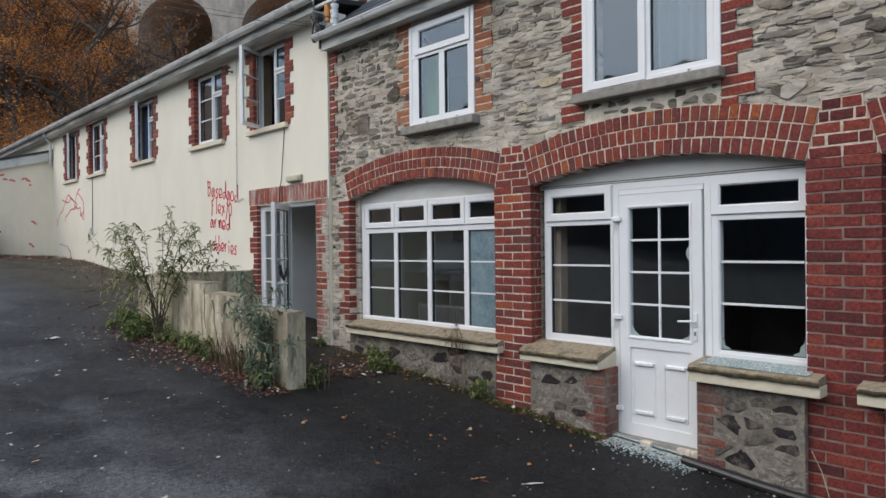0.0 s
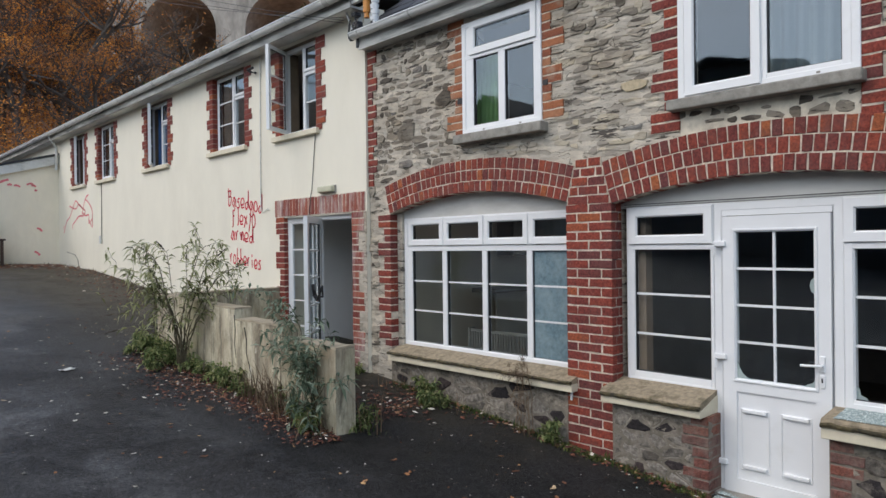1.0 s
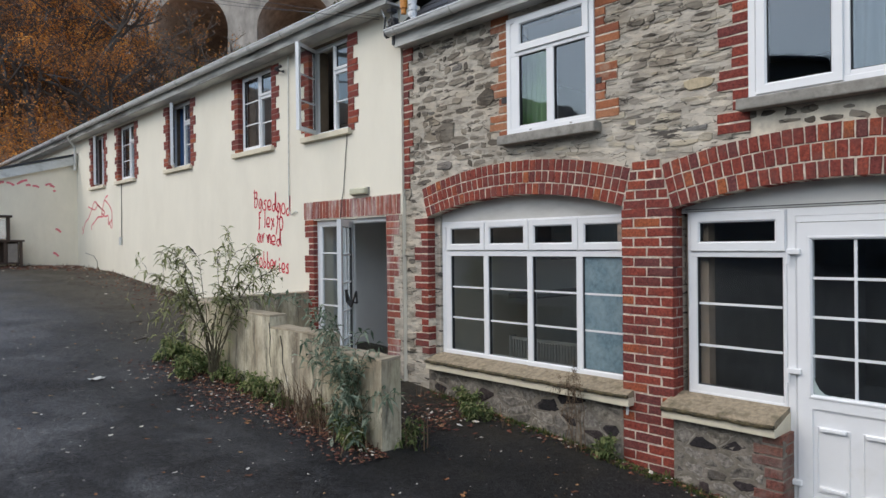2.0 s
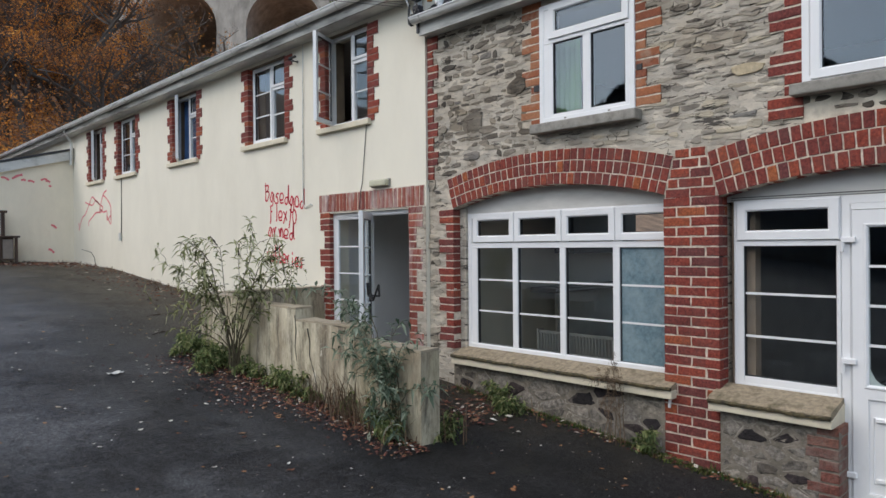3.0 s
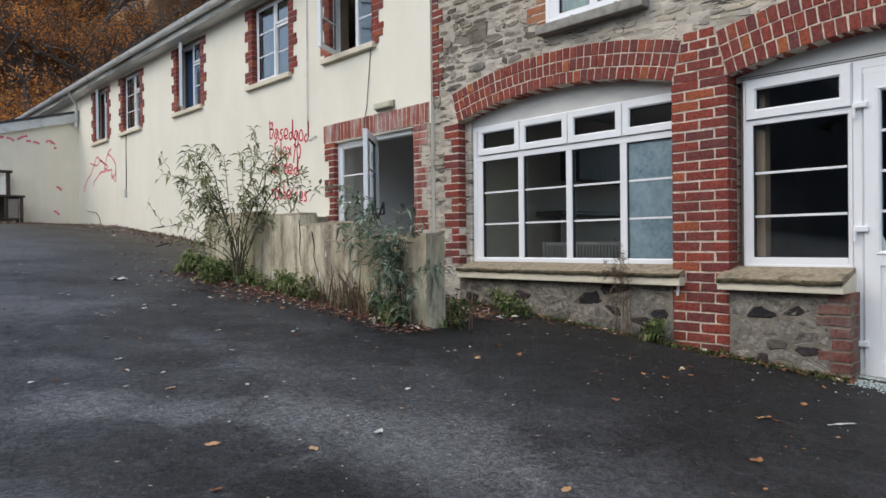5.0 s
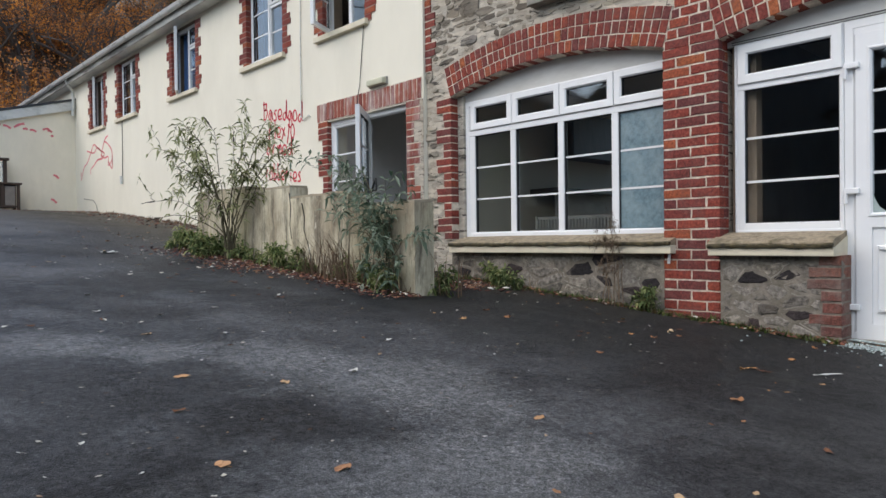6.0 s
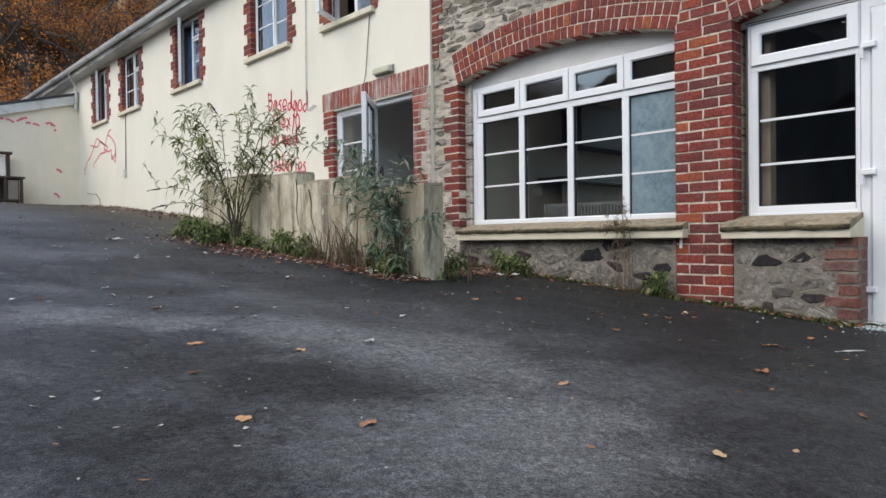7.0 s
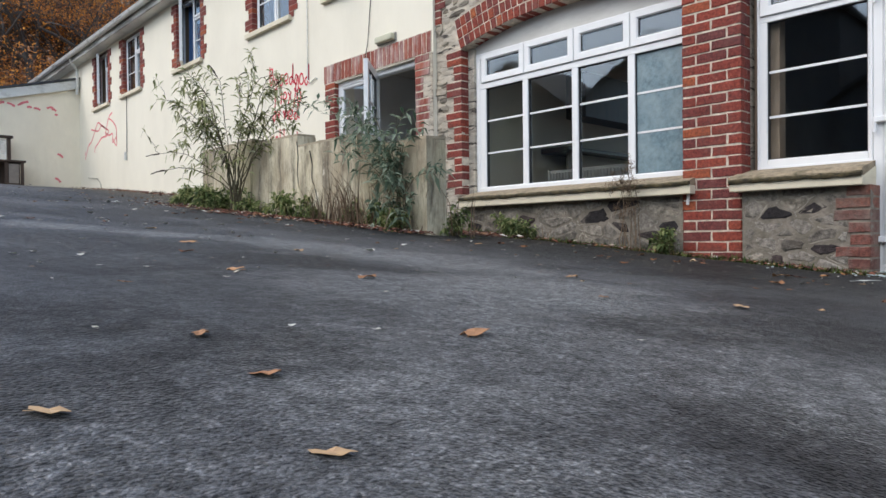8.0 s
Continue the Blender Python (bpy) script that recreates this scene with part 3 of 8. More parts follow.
def box(bm, x0, x1, y0, y1, z0, z1, bevel=0.0):
    vs = [bm.verts.new(c) for c in ((x0, y0, z0), (x1, y0, z0), (x1, y1, z0), (x0, y1, z0), (x0, y0, z1), (x1, y0, z1), (x1, y1, z1), (x0, y1, z1))]
    fs = [bm.faces.new([vs[i] for i in q]) for q in ((0, 3, 2, 1), (4, 5, 6, 7), (0, 1, 5, 4), (1, 2, 6, 5), (2, 3, 7, 6), (3, 0, 4, 7))]
    if bevel:
        es = {e for f in fs for e in f.edges}
        bmesh.ops.bevel(bm, geom=list(es), offset=bevel, segments=2, affect="EDGES", profile=0.5)
    return bm


def boxed(*a, **k):
    return box(bmesh.new(), *a, **k)


def prism(bm, x0, x1, y0, y1, low, high):
    """A slab between y0 and y1 whose bottom and top edges may slope: low and high are (z at y0, z at y1)."""
    c = [(y0, low[0]), (y1, low[1]), (y1, high[1]), (y0, high[0])]
    a = [bm.verts.new((x0, y, z)) for y, z in c]
    b = [bm.verts.new((x1, y, z)) for y, z in c]
    bm.faces.new(a), bm.faces.new(b[::-1])
    for i in range(4):
        bm.faces.new((a[i], b[i], b[(i + 1) % 4], a[(i + 1) % 4]))


def tube(bm, pts, radius, sides=6, end=None):
    """A tube along points, tapering from radius to end."""
    end = radius if end is None else end
    pts = [Vector(p) for p in pts]
    rings = []
    for i, p in enumerate(pts):
        d = (pts[min(i + 1, len(pts) - 1)] - pts[max(i - 1, 0)]).normalized()
        a = d.orthogonal().normalized()
        b = d.cross(a)
        r = radius + (end - radius) * i / max(1, len(pts) - 1)
        rings.append([bm.verts.new(p + r * (a * math.cos(6.28318 * k / sides) + b * math.sin(6.28318 * k / sides))) for k in range(sides)])
    for q, w in zip(rings, rings[1:]):
        # rings may start at different corners: join by nearest
        s = min(range(sides), key=lambda k: (q[0].co - w[k].co).length)
        for k in range(sides):
            bm.faces.new((q[k], q[(k + 1) % sides], w[(k + 1 + s) % sides], w[(k + s) % sides]))
    if sides > 2:
        bm.faces.new(rings[0][::-1]), bm.faces.new(rings[-1])
    return bm


def hoop(y0, y1, z0, z1, w, x0, x1, lip=0.012):
    """A rectangular frame in the plane of the facade, front at x0, back at x1, bars w wide with a sloped inner lip."""
    bm = bmesh.new()
    def ring(x, i):
        return [bm.verts.new((x, y, z)) for y, z in ((y0 + i, z0 + i), (y1 - i, z0 + i), (y1 - i, z1 - i), (y0 + i, z1 - i))]
    rs = [ring(x1, 0), ring(x0 + 0.004, 0), ring(x0, 0.004), ring(x0, w - lip), ring(x0 + lip, w), ring(x1, w)]
    for a, b in zip(rs, rs[1:] + rs[:1]):
        for k in range(4):
            bm.faces.new((a[k], a[(k + 1) % 4], b[(k + 1) % 4], b[k]))
    return bm


def pane(name, y0, y1, z0, z1, x, parent, material=None):
    p = part(name, boxed(x, x + 0.006, y0, y1, z0, z1), material or GLASS, parent)
    if material is None:
        p.visible_shadow = False
    return p


CREAM_X, BRICK_X, STONE_X, FRAME_X = 5.07, 5.098, 5.108, 5.235


# ---- the ground: one sheet to the horizon, with a woodland bank behind the building ----
def build_ground():
    bm = bmesh.new()
    xs = [-400, -150, -60, -25, -12] + [-8 + 0.5 * i for i in range(29)] + [7, 9, 12, 18, 30, 60, 150, 400]
    ys = [-400, -150, -60, -25, -10, -5, -2] + [-1 + 0.5 * i for i in range(47)] + [23, 25, 28, 32, 40, 60, 90, 150, 400]
    grid = {}
    for i, x in enumerate(xs):
        for j, y in enumerate(ys):
            z = ground_z(x, max(-60, min(y, 90)))
            if -8 < x < 6 and -1 < y < 21:
                z += 0.006 * noise.noise((x * 0.6, y * 0.6, 3.1)) + 0.003 * noise.noise((x * 2.3, y * 2.3, 8.0))
            if x > 6:
                z -= 0.3
            if y > 24:
                z += 0.28 * min(y - 24, 70)
            grid[i, j] = bm.verts.new((x, y, z))
    for i in range(len(xs) - 1):
        for j in range(len(ys) - 1):
            f = bm.faces.new((grid[i, j], grid[i + 1, j], grid[i + 1, j + 1], grid[i, j + 1]))
            f.material_index = 1 if ys[j] > 23 or xs[i] > 6 else 0
    ob = part("ground", bm, [ASPHALT, HILL], smooth=True)
    return tagged(ob, "dark worn asphalt yard sloping up along the building", "ground", kind="structure")


build_ground()


# ---- arches: (y of one end, y of the other, springing height, rise, depth of the brick rings) ----
ARCH = {"window": (7.08, 4.598, 2.160, 0.170, 0.335), "door": (4.14, 1.696, 2.122, 0.155, 0.372), "end": (1.243, -1.2, 2.12, 0.155, 0.36)}


def arc_of(k):
    ya, yb, zs, rise, ring = ARCH[k]
    half = abs(ya - yb) / 2
    r = (half * half + rise * rise) / (2 * rise)
    return (ya + yb) / 2, zs + rise - r, r, ring, half


def soffit_z(k, y):
    cy, cz, r, ring, half = arc_of(k)
    return cz + math.sqrt(r * r - min(abs(y - cy), half) ** 2)


WALL_TOP = 4.12


def build_stone_wall():
    """The mortar-bedded body of the stone front, with arched and square openings cut through it."""
    bm = bmesh.new()
    x0, x1 = 5.116, 5.42
    def add(y0, y1, z0, z1):
        prism(bm, x0, x1, y0, y1, (z0, z0), (z1, z1))
    for k in ARCH:
        ya, yb, zs, rise, ring = ARCH[k]
        n = 20
        for i in range(n):
            a, b = yb + (ya - yb) * i / n, yb + (ya - yb) * (i + 1) / n
            prism(bm, x0, x1, a, b, (soffit_z(k, a) + 0.008, soffit_z(k, b) + 0.008), (2.79, 2.79))
    add(7.08, 7.47, -0.3, 2.79), add(4.14, 4.598, -0.3, 2.79), add(1.243, 1.696, -0.3, 2.79), add(-3.0, -1.2, -0.3, 2.79)
    # below the windows
    add(4.598, 7.08, -0.3, 0.55)
    add(-1.2, 1.243, -0.5, 0.55)
    # upper storey, round two windows
    y0, y1, y2, y3 = 2.28, 3.525, 4.85, 5.868
    add(-3.0, y0, 2.79, WALL_TOP), add(y1, y2, 2.79, WALL_TOP), add(y3, 7.47, 2.79, WALL_TOP)
    for a, b in ((y0, y1), (y2, y3)):
        add(a, b, 2.79, 2.88), add(a, b, 4.03, WALL_TOP)
    return structure("wall_stone", bm, POINTING, "rubble stone front wall bedded in buff pointing", "wall")


stone_wall = build_stone_wall()


# ---- brickwork ----
WORN = random.Random(61)


def brick_mesh(depth, length, height, name="brick"):
    """A brick with worn, slightly ragged front edges; front at x = 0."""
    bm = bmesh.new()
    a, b = length / 2, height / 2
    n = 4 if length > 0.14 else 2
    m = 4 if height > 0.14 else 2
    line = [(-a + 2 * a * i / n, -b) for i in range(n)] + [(a, -b + 2 * b * i / m) for i in range(m)] + [(a - 2 * a * i / n, b) for i in range(n)] + [(-a, b - 2 * b * i / m) for i in range(m)]
    j = [(WORN.uniform(-0.0038, 0.0012), WORN.uniform(0.002, 0.005) + (0.006 if WORN.random() < 0.07 else 0), WORN.uniform(-0.001, 0.0018)) for p in line]
    def ring(x, k, inset, lift):
        q = []
        for (y, z), w in zip(line, j):
            i = (w[1] if inset else 0) - w[0] * k
            cy, cz = max(abs(y) / a, 0.0) >= 0.999, abs(z) / b >= 0.999
            q.append(bm.verts.new((x + w[2] * lift, y - (math.copysign(i, y) if cy else 0), z - (math.copysign(i, z) if cz else 0))))
        return q
    rs = [ring(depth, 0, False, 0), ring(0.006, 1, False, 0), ring(0, 1, True, 1)]
    c = len(line)
    for r0, r1 in zip(rs, rs[1:]):
        for k in range(c):
            bm.faces.new((r0[k], r0[(k + 1) % c], r1[(k + 1) % c], r1[k]))
    mid = bm.verts.new((WORN.uniform(-0.0012, 0.001), WORN.uniform(-0.3, 0.3) * a, 0))
    for k in range(c):
        bm.faces.new((rs[2][k], rs[2][(k + 1) % c], mid))
    return bm


BRICK_MESHES = {}


def brick_data(length, height, depth, material):
    key = (round(length, 3), round(height, 3), round(depth, 3), material.name, WORN.randrange(6))
    if key not in BRICK_MESHES:
        BRICK_MESHES[key] = finish("brick", brick_mesh(depth, length, height), material)
    return BRICK_MESHES[key]


rnd = random.Random(5)


def lay(parent, y, z, length, height=0.0715, depth=0.09, x=BRICK_X, turn=0.0, material=None):
    """One brick with its middle at y, z, face near x; turn in degrees in the plane of the wall."""
    me = brick_data(length, height, depth, material or BRICK)
    return piece("brick", me, parent, pose(x + rnd.uniform(-0.002, 0.002), y + rnd.uniform(-0.0025, 0.0025), z + rnd.uniform(-0.002, 0.002), turn + rnd.uniform(-0.9, 0.9), 0, rnd.uniform(-0.7, 0.7)))


COURSE = 0.0803


def build_pier(name, y0, y1, z0, z1, label, bed=None, brick=None):
    """A brick pier two stretchers wide. y1 > y0. The reveal side faces y0."""
    pier = thing(name, label, "brick pier", (5.1, (y0 + y1) / 2, z0), "brick piers", kind="structure")
    part("mortar", boxed(BRICK_X + 0.0065, FRAME_X + 0.02, y0 + 0.004, y1 - 0.004, z0, z1), bed or MORTAR, pier)
    n = round((z1 - z0) / COURSE)
    y0, y1 = y0 - 0.005, y1 + 0.005
    w = y1 - y0
    for i in range(n):
        z = z1 - (i + 0.5) * COURSE
        j = 0.009
        cuts = [0, w / 2, w] if i % 2 == 0 else [0, w * 0.235, w * 0.755, w]
        for k, (a, b) in enumerate(zip(cuts, cuts[1:])):
            la, lb = y0 + a + (j / 2 if a else 0), y0 + b - (j / 2 if b < w else 0)
            deep = (0.1 if i % 2 else 0.06) if k == 0 else 0.09
            lay(pier, (la + lb) / 2, z, lb - la, depth=deep, material=brick)
        d0 = 0.111 if i % 2 else 0.071
        for yy in (y0 + 0.04, y1 - 0.04):
            piece("brick", brick_data(0.08, 0.070, FRAME_X + 0.015 - BRICK_X - d0, brick or BRICK), pier, pose(BRICK_X + d0, yy, z))
    return pier


def build_arch(name, k, label):
    arch = thing(name, label, "brick arch", (5.1, (ARCH[k][0] + ARCH[k][1]) / 2, ARCH[k][2]), "brick arches", kind="structure")
    cy, cz, r, ring, half = arc_of(k)
    a0 = math.asin(half / r)
    bm = bmesh.new()
    m = 24
    for i in range(m):
        a, b = -a0 + 2 * a0 * i / m, -a0 + 2 * a0 * (i + 1) / m
        q = []
        for x in (BRICK_X + 0.0055, FRAME_X + 0.02):
            q.append([bm.verts.new((x, cy + rr * math.sin(t), cz + rr * math.cos(t))) for t, rr in ((a, r + 0.004), (b, r + 0.004), (b, r + ring - 0.004), (a, r + ring - 0.004))])
        bm.faces.new(q[0]), bm.faces.new(q[1][::-1])
        for e in range(4):
            bm.faces.new((q[0][e], q[1][e], q[1][(e + 1) % 4], q[0][(e + 1) % 4]))
    part("mortar", bm, MORTAR, arch)
    for course in range(3):
        rr = r + ring * (course + 0.5) / 3
        n = round(2 * a0 * rr / 0.0775)
        h = ring / 3 - 0.007
        for i in range(n):
            t = -a0 + 2 * a0 * (i + 0.5 + (0.22 if course == 1 else 0) * 0) / n
            lay(arch, cy + rr * math.sin(t), cz + rr * math.cos(t), 2 * a0 * rr / n - 0.007, h, depth=(FRAME_X + 0.015 - BRICK_X) if course == 0 else 0.09, turn=-math.degrees(t), x=BRICK_X - 0.002)
    return arch


def build_bands():
    """Bricks above and between the arches, and beside the openings."""
    # the wedge between the arches over each pier
    for y_mid, ka, kb, face in ((4.369, "window", "door", BRICK), (1.47, "door", "end", BRICK_DAMP)):
        wedge = thing("brick_spandrel", "red brick courses filling the gap between two arches", "brickwork", (5.1, y_mid, 2.15), "brick spandrels", kind="structure")
        ca, cb = arc_of(ka), arc_of(kb)
        bm = bmesh.new()
        rows = []
        z = 2.13
        i = 0
        while z < 2.47:
            zm = z + COURSE / 2
            # where the arch ends, along its radial end line
            sa = math.asin(ca[4] / ca[2])
            ya = ca[0] - ca[4] - (zm - ARCH[ka][2]) * math.tan(sa) * 1.0 - 0.004
            yb = cb[0] + cb[4] + (zm - ARCH[kb][2]) * math.tan(math.asin(cb[4] / cb[2])) + 0.004
            ya, yb = max(ya, y_mid + 0.08), min(yb, y_mid - 0.08)
            w = ya - yb
            cuts = [0, w / 2, w] if i % 2 == 0 else [0, w * 0.235, w * 0.755, w]
            if w < 0.24:
                cuts = [0, w]
            for a, b in zip(cuts, cuts[1:]):
                lay(wedge, yb + (a + b) / 2, zm, b - a - 0.010, material=face)
            box(bm, BRICK_X + 0.006, 5.13, yb, ya, z, z + COURSE)
            z += COURSE
            i += 1
        part("mortar", bm, MORTAR, wedge)


def quoins(name, label, edge, side, z0, z1, wide=0.225, narrow=0.112, material=None, x=BRICK_X, skip=0.0, pairs=2, depth=0.05, category="brick quoin", bed=MORTAR):
    """Toothed brick edging that starts at y = edge and reaches towards side (+1 or -1)."""
    q = thing(name, label, category, (x, edge, z0), "brick quoins", kind="structure")
    n = round((z1 - z0) / COURSE)
    bm = bmesh.new()
    for i in range(n):
        z = z1 - (i + 0.5) * COURSE
        if rnd.random() < skip:
            continue
        w = (wide if (i // pairs) % 2 == 0 else narrow) * rnd.uniform(0.94, 1.04)
        a, b = sorted((edge - side * 0.014, edge + side * w))
        lay(q, (a + b) / 2, z, b - a - 0.008, depth=depth, x=x, material=material)
        box(bm, x + 0.005, x + depth - 0.005, a + 0.0075, b - 0.0075, z - COURSE / 2, z + COURSE / 2)
    part("mortar", bm, bed, q)
    return q


# ---- rubble ----
def stone_bm(bm, y, z, w, h, x, proud, rr, pts=8):
    """An angular split stone with a broken, uneven face."""
    ring = []
    skew = rr.uniform(-0.35, 0.35)
    taper = rr.uniform(-0.45, 0.45)
    side = [(-1, rr.uniform(-0.9, -0.3)), (rr.uniform(-0.75, -0.2), -1), (rr.uniform(0.2, 0.75), -1), (1, rr.uniform(-0.9, -0.2)), (1, rr.uniform(0.1, 0.9)), (rr.uniform(0.15, 0.8), 1), (rr.uniform(-0.8, -0.15), 1), (-1, rr.uniform(0.1, 0.9))]
    for c, s in side:
        c, s = c * rr.uniform(0.85, 1.05), s * rr.uniform(0.7, 1.1)
        ring.append((c * w / 2, s * (1 + taper * c) * h / 2 + skew * h * c * 0.5))
    pts = len(ring)
    tilt_y, tilt_z = rr.uniform(-0.10, 0.10), rr.uniform(-0.25, 0.25)
    def row(scale, dx):
        return [bm.verts.new((x + dx + (tilt_y * a + tilt_z * b) * 0.5, y + a * scale, z + b * scale)) for a, b in ring]
    r0, r1, r2 = row(1.0, 0.014), row(0.99, -proud * 0.75), row(0.93, -proud)
    for a, b in ((r0, r1), (r1, r2)):
        for k in range(pts):
            bm.faces.new((a[k], a[(k + 1) % pts], b[(k + 1) % pts], b[k]))
    m = bm.verts.new((x - proud * rr.uniform(0.7, 1.4), y + rr.uniform(-0.25, 0.25) * w, z + rr.uniform(-0.25, 0.25) * h))
    for k in range(pts):
        bm.faces.new((r2[k], r2[(k + 1) % pts], m))


def rubble(parent, y0, y1, z0, z1, free, x, material, mixed, heights=(0.05, 0.12), lengths=(0.12, 0.42), limit=290, seed=3, proud=(0.004, 0.018), gap=0.012, clear=0.0):
    """Random rubble in rows of uneven height. free(y, z) says where stones may lie."""
    rr = random.Random(seed)
    todo = []
    z = z0
    while z < z1:
        h = rr.uniform(*heights)
        y = y0 - rr.uniform(0, 0.2)
        while y < y1:
            hh = h * rr.uniform(0.55, 1.35)
            w = min(rr.uniform(*lengths), hh * rr.uniform(2.0, 5.5) + 0.05)
            ym, zm = y + w / 2, z + h / 2 + rr.uniform(-0.012, 0.012) + 0.03 * noise.noise((y * 0.8, z * 2, seed))
            if rr.random() > clear and all(free(a, zm) for a in (ym - w * 0.42, ym, ym + w * 0.42)):
                todo.append((ym, zm, w - gap, hh - gap * 0.7))
            y += w
        z += h
    todo.sort(key=lambda s: abs(s[0] - 4.3))
    rest = bmesh.new()
    for i, (ym, zm, w, h) in enumerate(todo):
        if i < limit:
            bm = bmesh.new()
            stone_bm(bm, 0, 0, w, h, 0, rr.uniform(*proud), rr, 9)
            ob = new("stone", finish("stone", bm, material))
            ob.location = (x, ym, zm)
            under(ob, parent)
        else:
            stone_bm(rest, ym, zm, w, h, x, rr.uniform(*proud), rr, 9)
    if rest.verts:
        part("stones", rest, mixed, parent)["kind"] = "stuff"
    else:
        rest.free()


def cut_cell(poly, py, pz, ny, nz):
    """The part of a polygon that lies behind the line through (py, pz) with normal (ny, nz)."""
    out = []
    for i, a in enumerate(poly):
        b = poly[(i + 1) % len(poly)]
        da, db = (a[0] - py) * ny + (a[1] - pz) * nz, (b[0] - py) * ny + (b[1] - pz) * nz
        if da <= 0:
            out.append(a)
        if da * db < 0:
            t = da / (da - db)
            out.append((a[0] + (b[0] - a[0]) * t, a[1] + (b[1] - a[1]) * t))
    return out


def ribbon_rubble(parent, y0, y1, z0, z1, x, seed, step=(0.19, 0.095), dark=()):
    """Random rubble of rounded stones with raised, snaking ribbon pointing between them."""
    rr = random.Random(seed)
    sites = []
    z, k = z0 - step[1] / 2, 0
    while z < z1 + step[1]:
        y = y0 - step[0] * (0.5 if k % 2 else 1.0)
        while y < y1 + step[0]:
            if rr.random() > 0.12:
                sites.append((y + rr.uniform(-0.5, 0.5) * step[0], z + rr.uniform(-0.5, 0.5) * step[1]))
            y += step[0]
        z += step[1]
        k += 1
    # the few dark stones stand among the grey ones
    for q in dark:
        sites = [p for p in sites if math.hypot((p[0] - q[0]) / 1.9, p[1] - q[1]) > 0.072] + [q]
    seams = {}
    for sy, sz in sites:
        cell = [(y0, z0), (y1, z0), (y1, z1), (y0, z1)]
        for ty, tz in sites:
            dy, dz = ty - sy, tz - sz
            if 0 < dy * dy + dz * dz < 0.3:
                cell = cut_cell(cell, (sy + ty) / 2, (sz + tz) / 2, dy * 0.36, dz)
                if not cell:
                    break
        if len(cell) < 3:
            continue
        for a, b in zip(cell, cell[1:] + cell[:1]):
            ln = math.hypot(b[0] - a[0], b[1] - a[1])
            if ln > 0.02 and not any(abs(a[i] - e) < 1e-6 and abs(b[i] - e) < 1e-6 for i, e in ((0, y0), (0, y1), (1, z0), (1, z1))):
                seams[round((a[0] + b[0]) / 2, 3), round((a[1] + b[1]) / 2, 3)] = (a, b)
        cy, cz = sum(p[0] for p in cell) / len(cell), sum(p[1] for p in cell) / len(cell)
        ring = []
        back = rr.uniform(0.018, 0.028) if (sy, sz) in dark else rr.uniform(0.010, 0.022)
        for a, b in zip(cell, cell[1:] + cell[:1]):
            if math.hypot(b[0] - a[0], b[1] - a[1]) < 0.025:
                continue
            for f in (0.13, 0.87):
                py, pz = a[0] + (b[0] - a[0]) * f - cy, a[1] + (b[1] - a[1]) * f - cz
                d = math.hypot(py, pz)
                s = max(0.4, 1 - back * rr.uniform(0.5, 1.7) / max(d, 0.01))
                ring.append((py * s, pz * s))
        if len(ring) < 6 or max(abs(p[0]) for p in ring) < 0.025 or max(abs(p[1]) for p in ring) < 0.018:
            continue
        proud = rr.uniform(0.001, 0.009)
        bm = bmesh.new()
        rows = [[bm.verts.new((dx + rr.uniform(-0.0015, 0.0015), py * s, pz * s)) for py, pz in ring] for dx, s in ((0.012, 1.0), (-proud * 0.5, 0.97), (-proud, 0.72))]
        n = len(ring)
        for a, b in zip(rows, rows[1:]):
            for i in range(n):
                bm.faces.new((a[i], a[(i + 1) % n], b[(i + 1) % n], b[i]))
        mid = bm.verts.new((-proud * rr.uniform(0.6, 1.5), rr.uniform(-0.01, 0.01), 0))
        for i in range(n):
            bm.faces.new((rows[2][i], rows[2][(i + 1) % n], mid))
        ob = new("stone", finish("stone", bm, PLINTH_DARK if (sy, sz) in dark else PLINTH_STONE))
        ob.location = (x, cy, cz)
        under(ob, parent)
    bm = bmesh.new()
    for a, b in seams.values():
        n = 4
        pts = []
        for i in range(n + 1):
            w = 0.012 if 0 < i < n else 0.003
            pts.append((x + 0.006 + rr.uniform(-0.001, 0.002), a[0] + (b[0] - a[0]) * i / n + rr.uniform(-w, w), a[1] + (b[1] - a[1]) * i / n + rr.uniform(-w, w)))
        tube(bm, pts, rr.uniform(0.003, 0.010), 6)
    part("ribbon_pointing", bm, RIBBON, parent)["kind"] = "stuff"


# ---- the cream wing ----
CW = ((9.44, 8.51), (11.55, 10.46), (14.45, 13.40), (17.35, 16.30), (19.27, 18.33))  # window openings, far and near edge
CW_Z0, CW_Z1 = 3.34, 4.53


def build_cream_wall():
    x0, x1 = CREAM_X, CREAM_X + 0.3
    def add(y0, y1, z0, z1):
        prism(bm, x0, x1, y0, y1, (z0, z0), (z1, z1))
    ends = sorted([v for p in CW for v in p])
    spans = [(7.47, ends[0])] + [(ends[i], ends[i + 1]) for i in range(1, 9, 2)] + [(ends[9], 30.0)]
    bm = bmesh.new()
    for a, b in spans:
        add(a, b, CW_Z0, 4.66)
    for b, a in CW:
        add(a, b, CW_Z1, 4.66)
    # storey below, round the door opening
    add(7.47, 7.76, -0.2, CW_Z0), add(9.36, 30.0, -0.2, CW_Z0), add(7.76, 9.36, 2.20, CW_Z0), add(7.76, 9.36, -0.2, 0.28)
    return structure("wall_cream", bm, RENDER, "cream painted rendered wall of the long wing", "wall")


build_cream_wall()


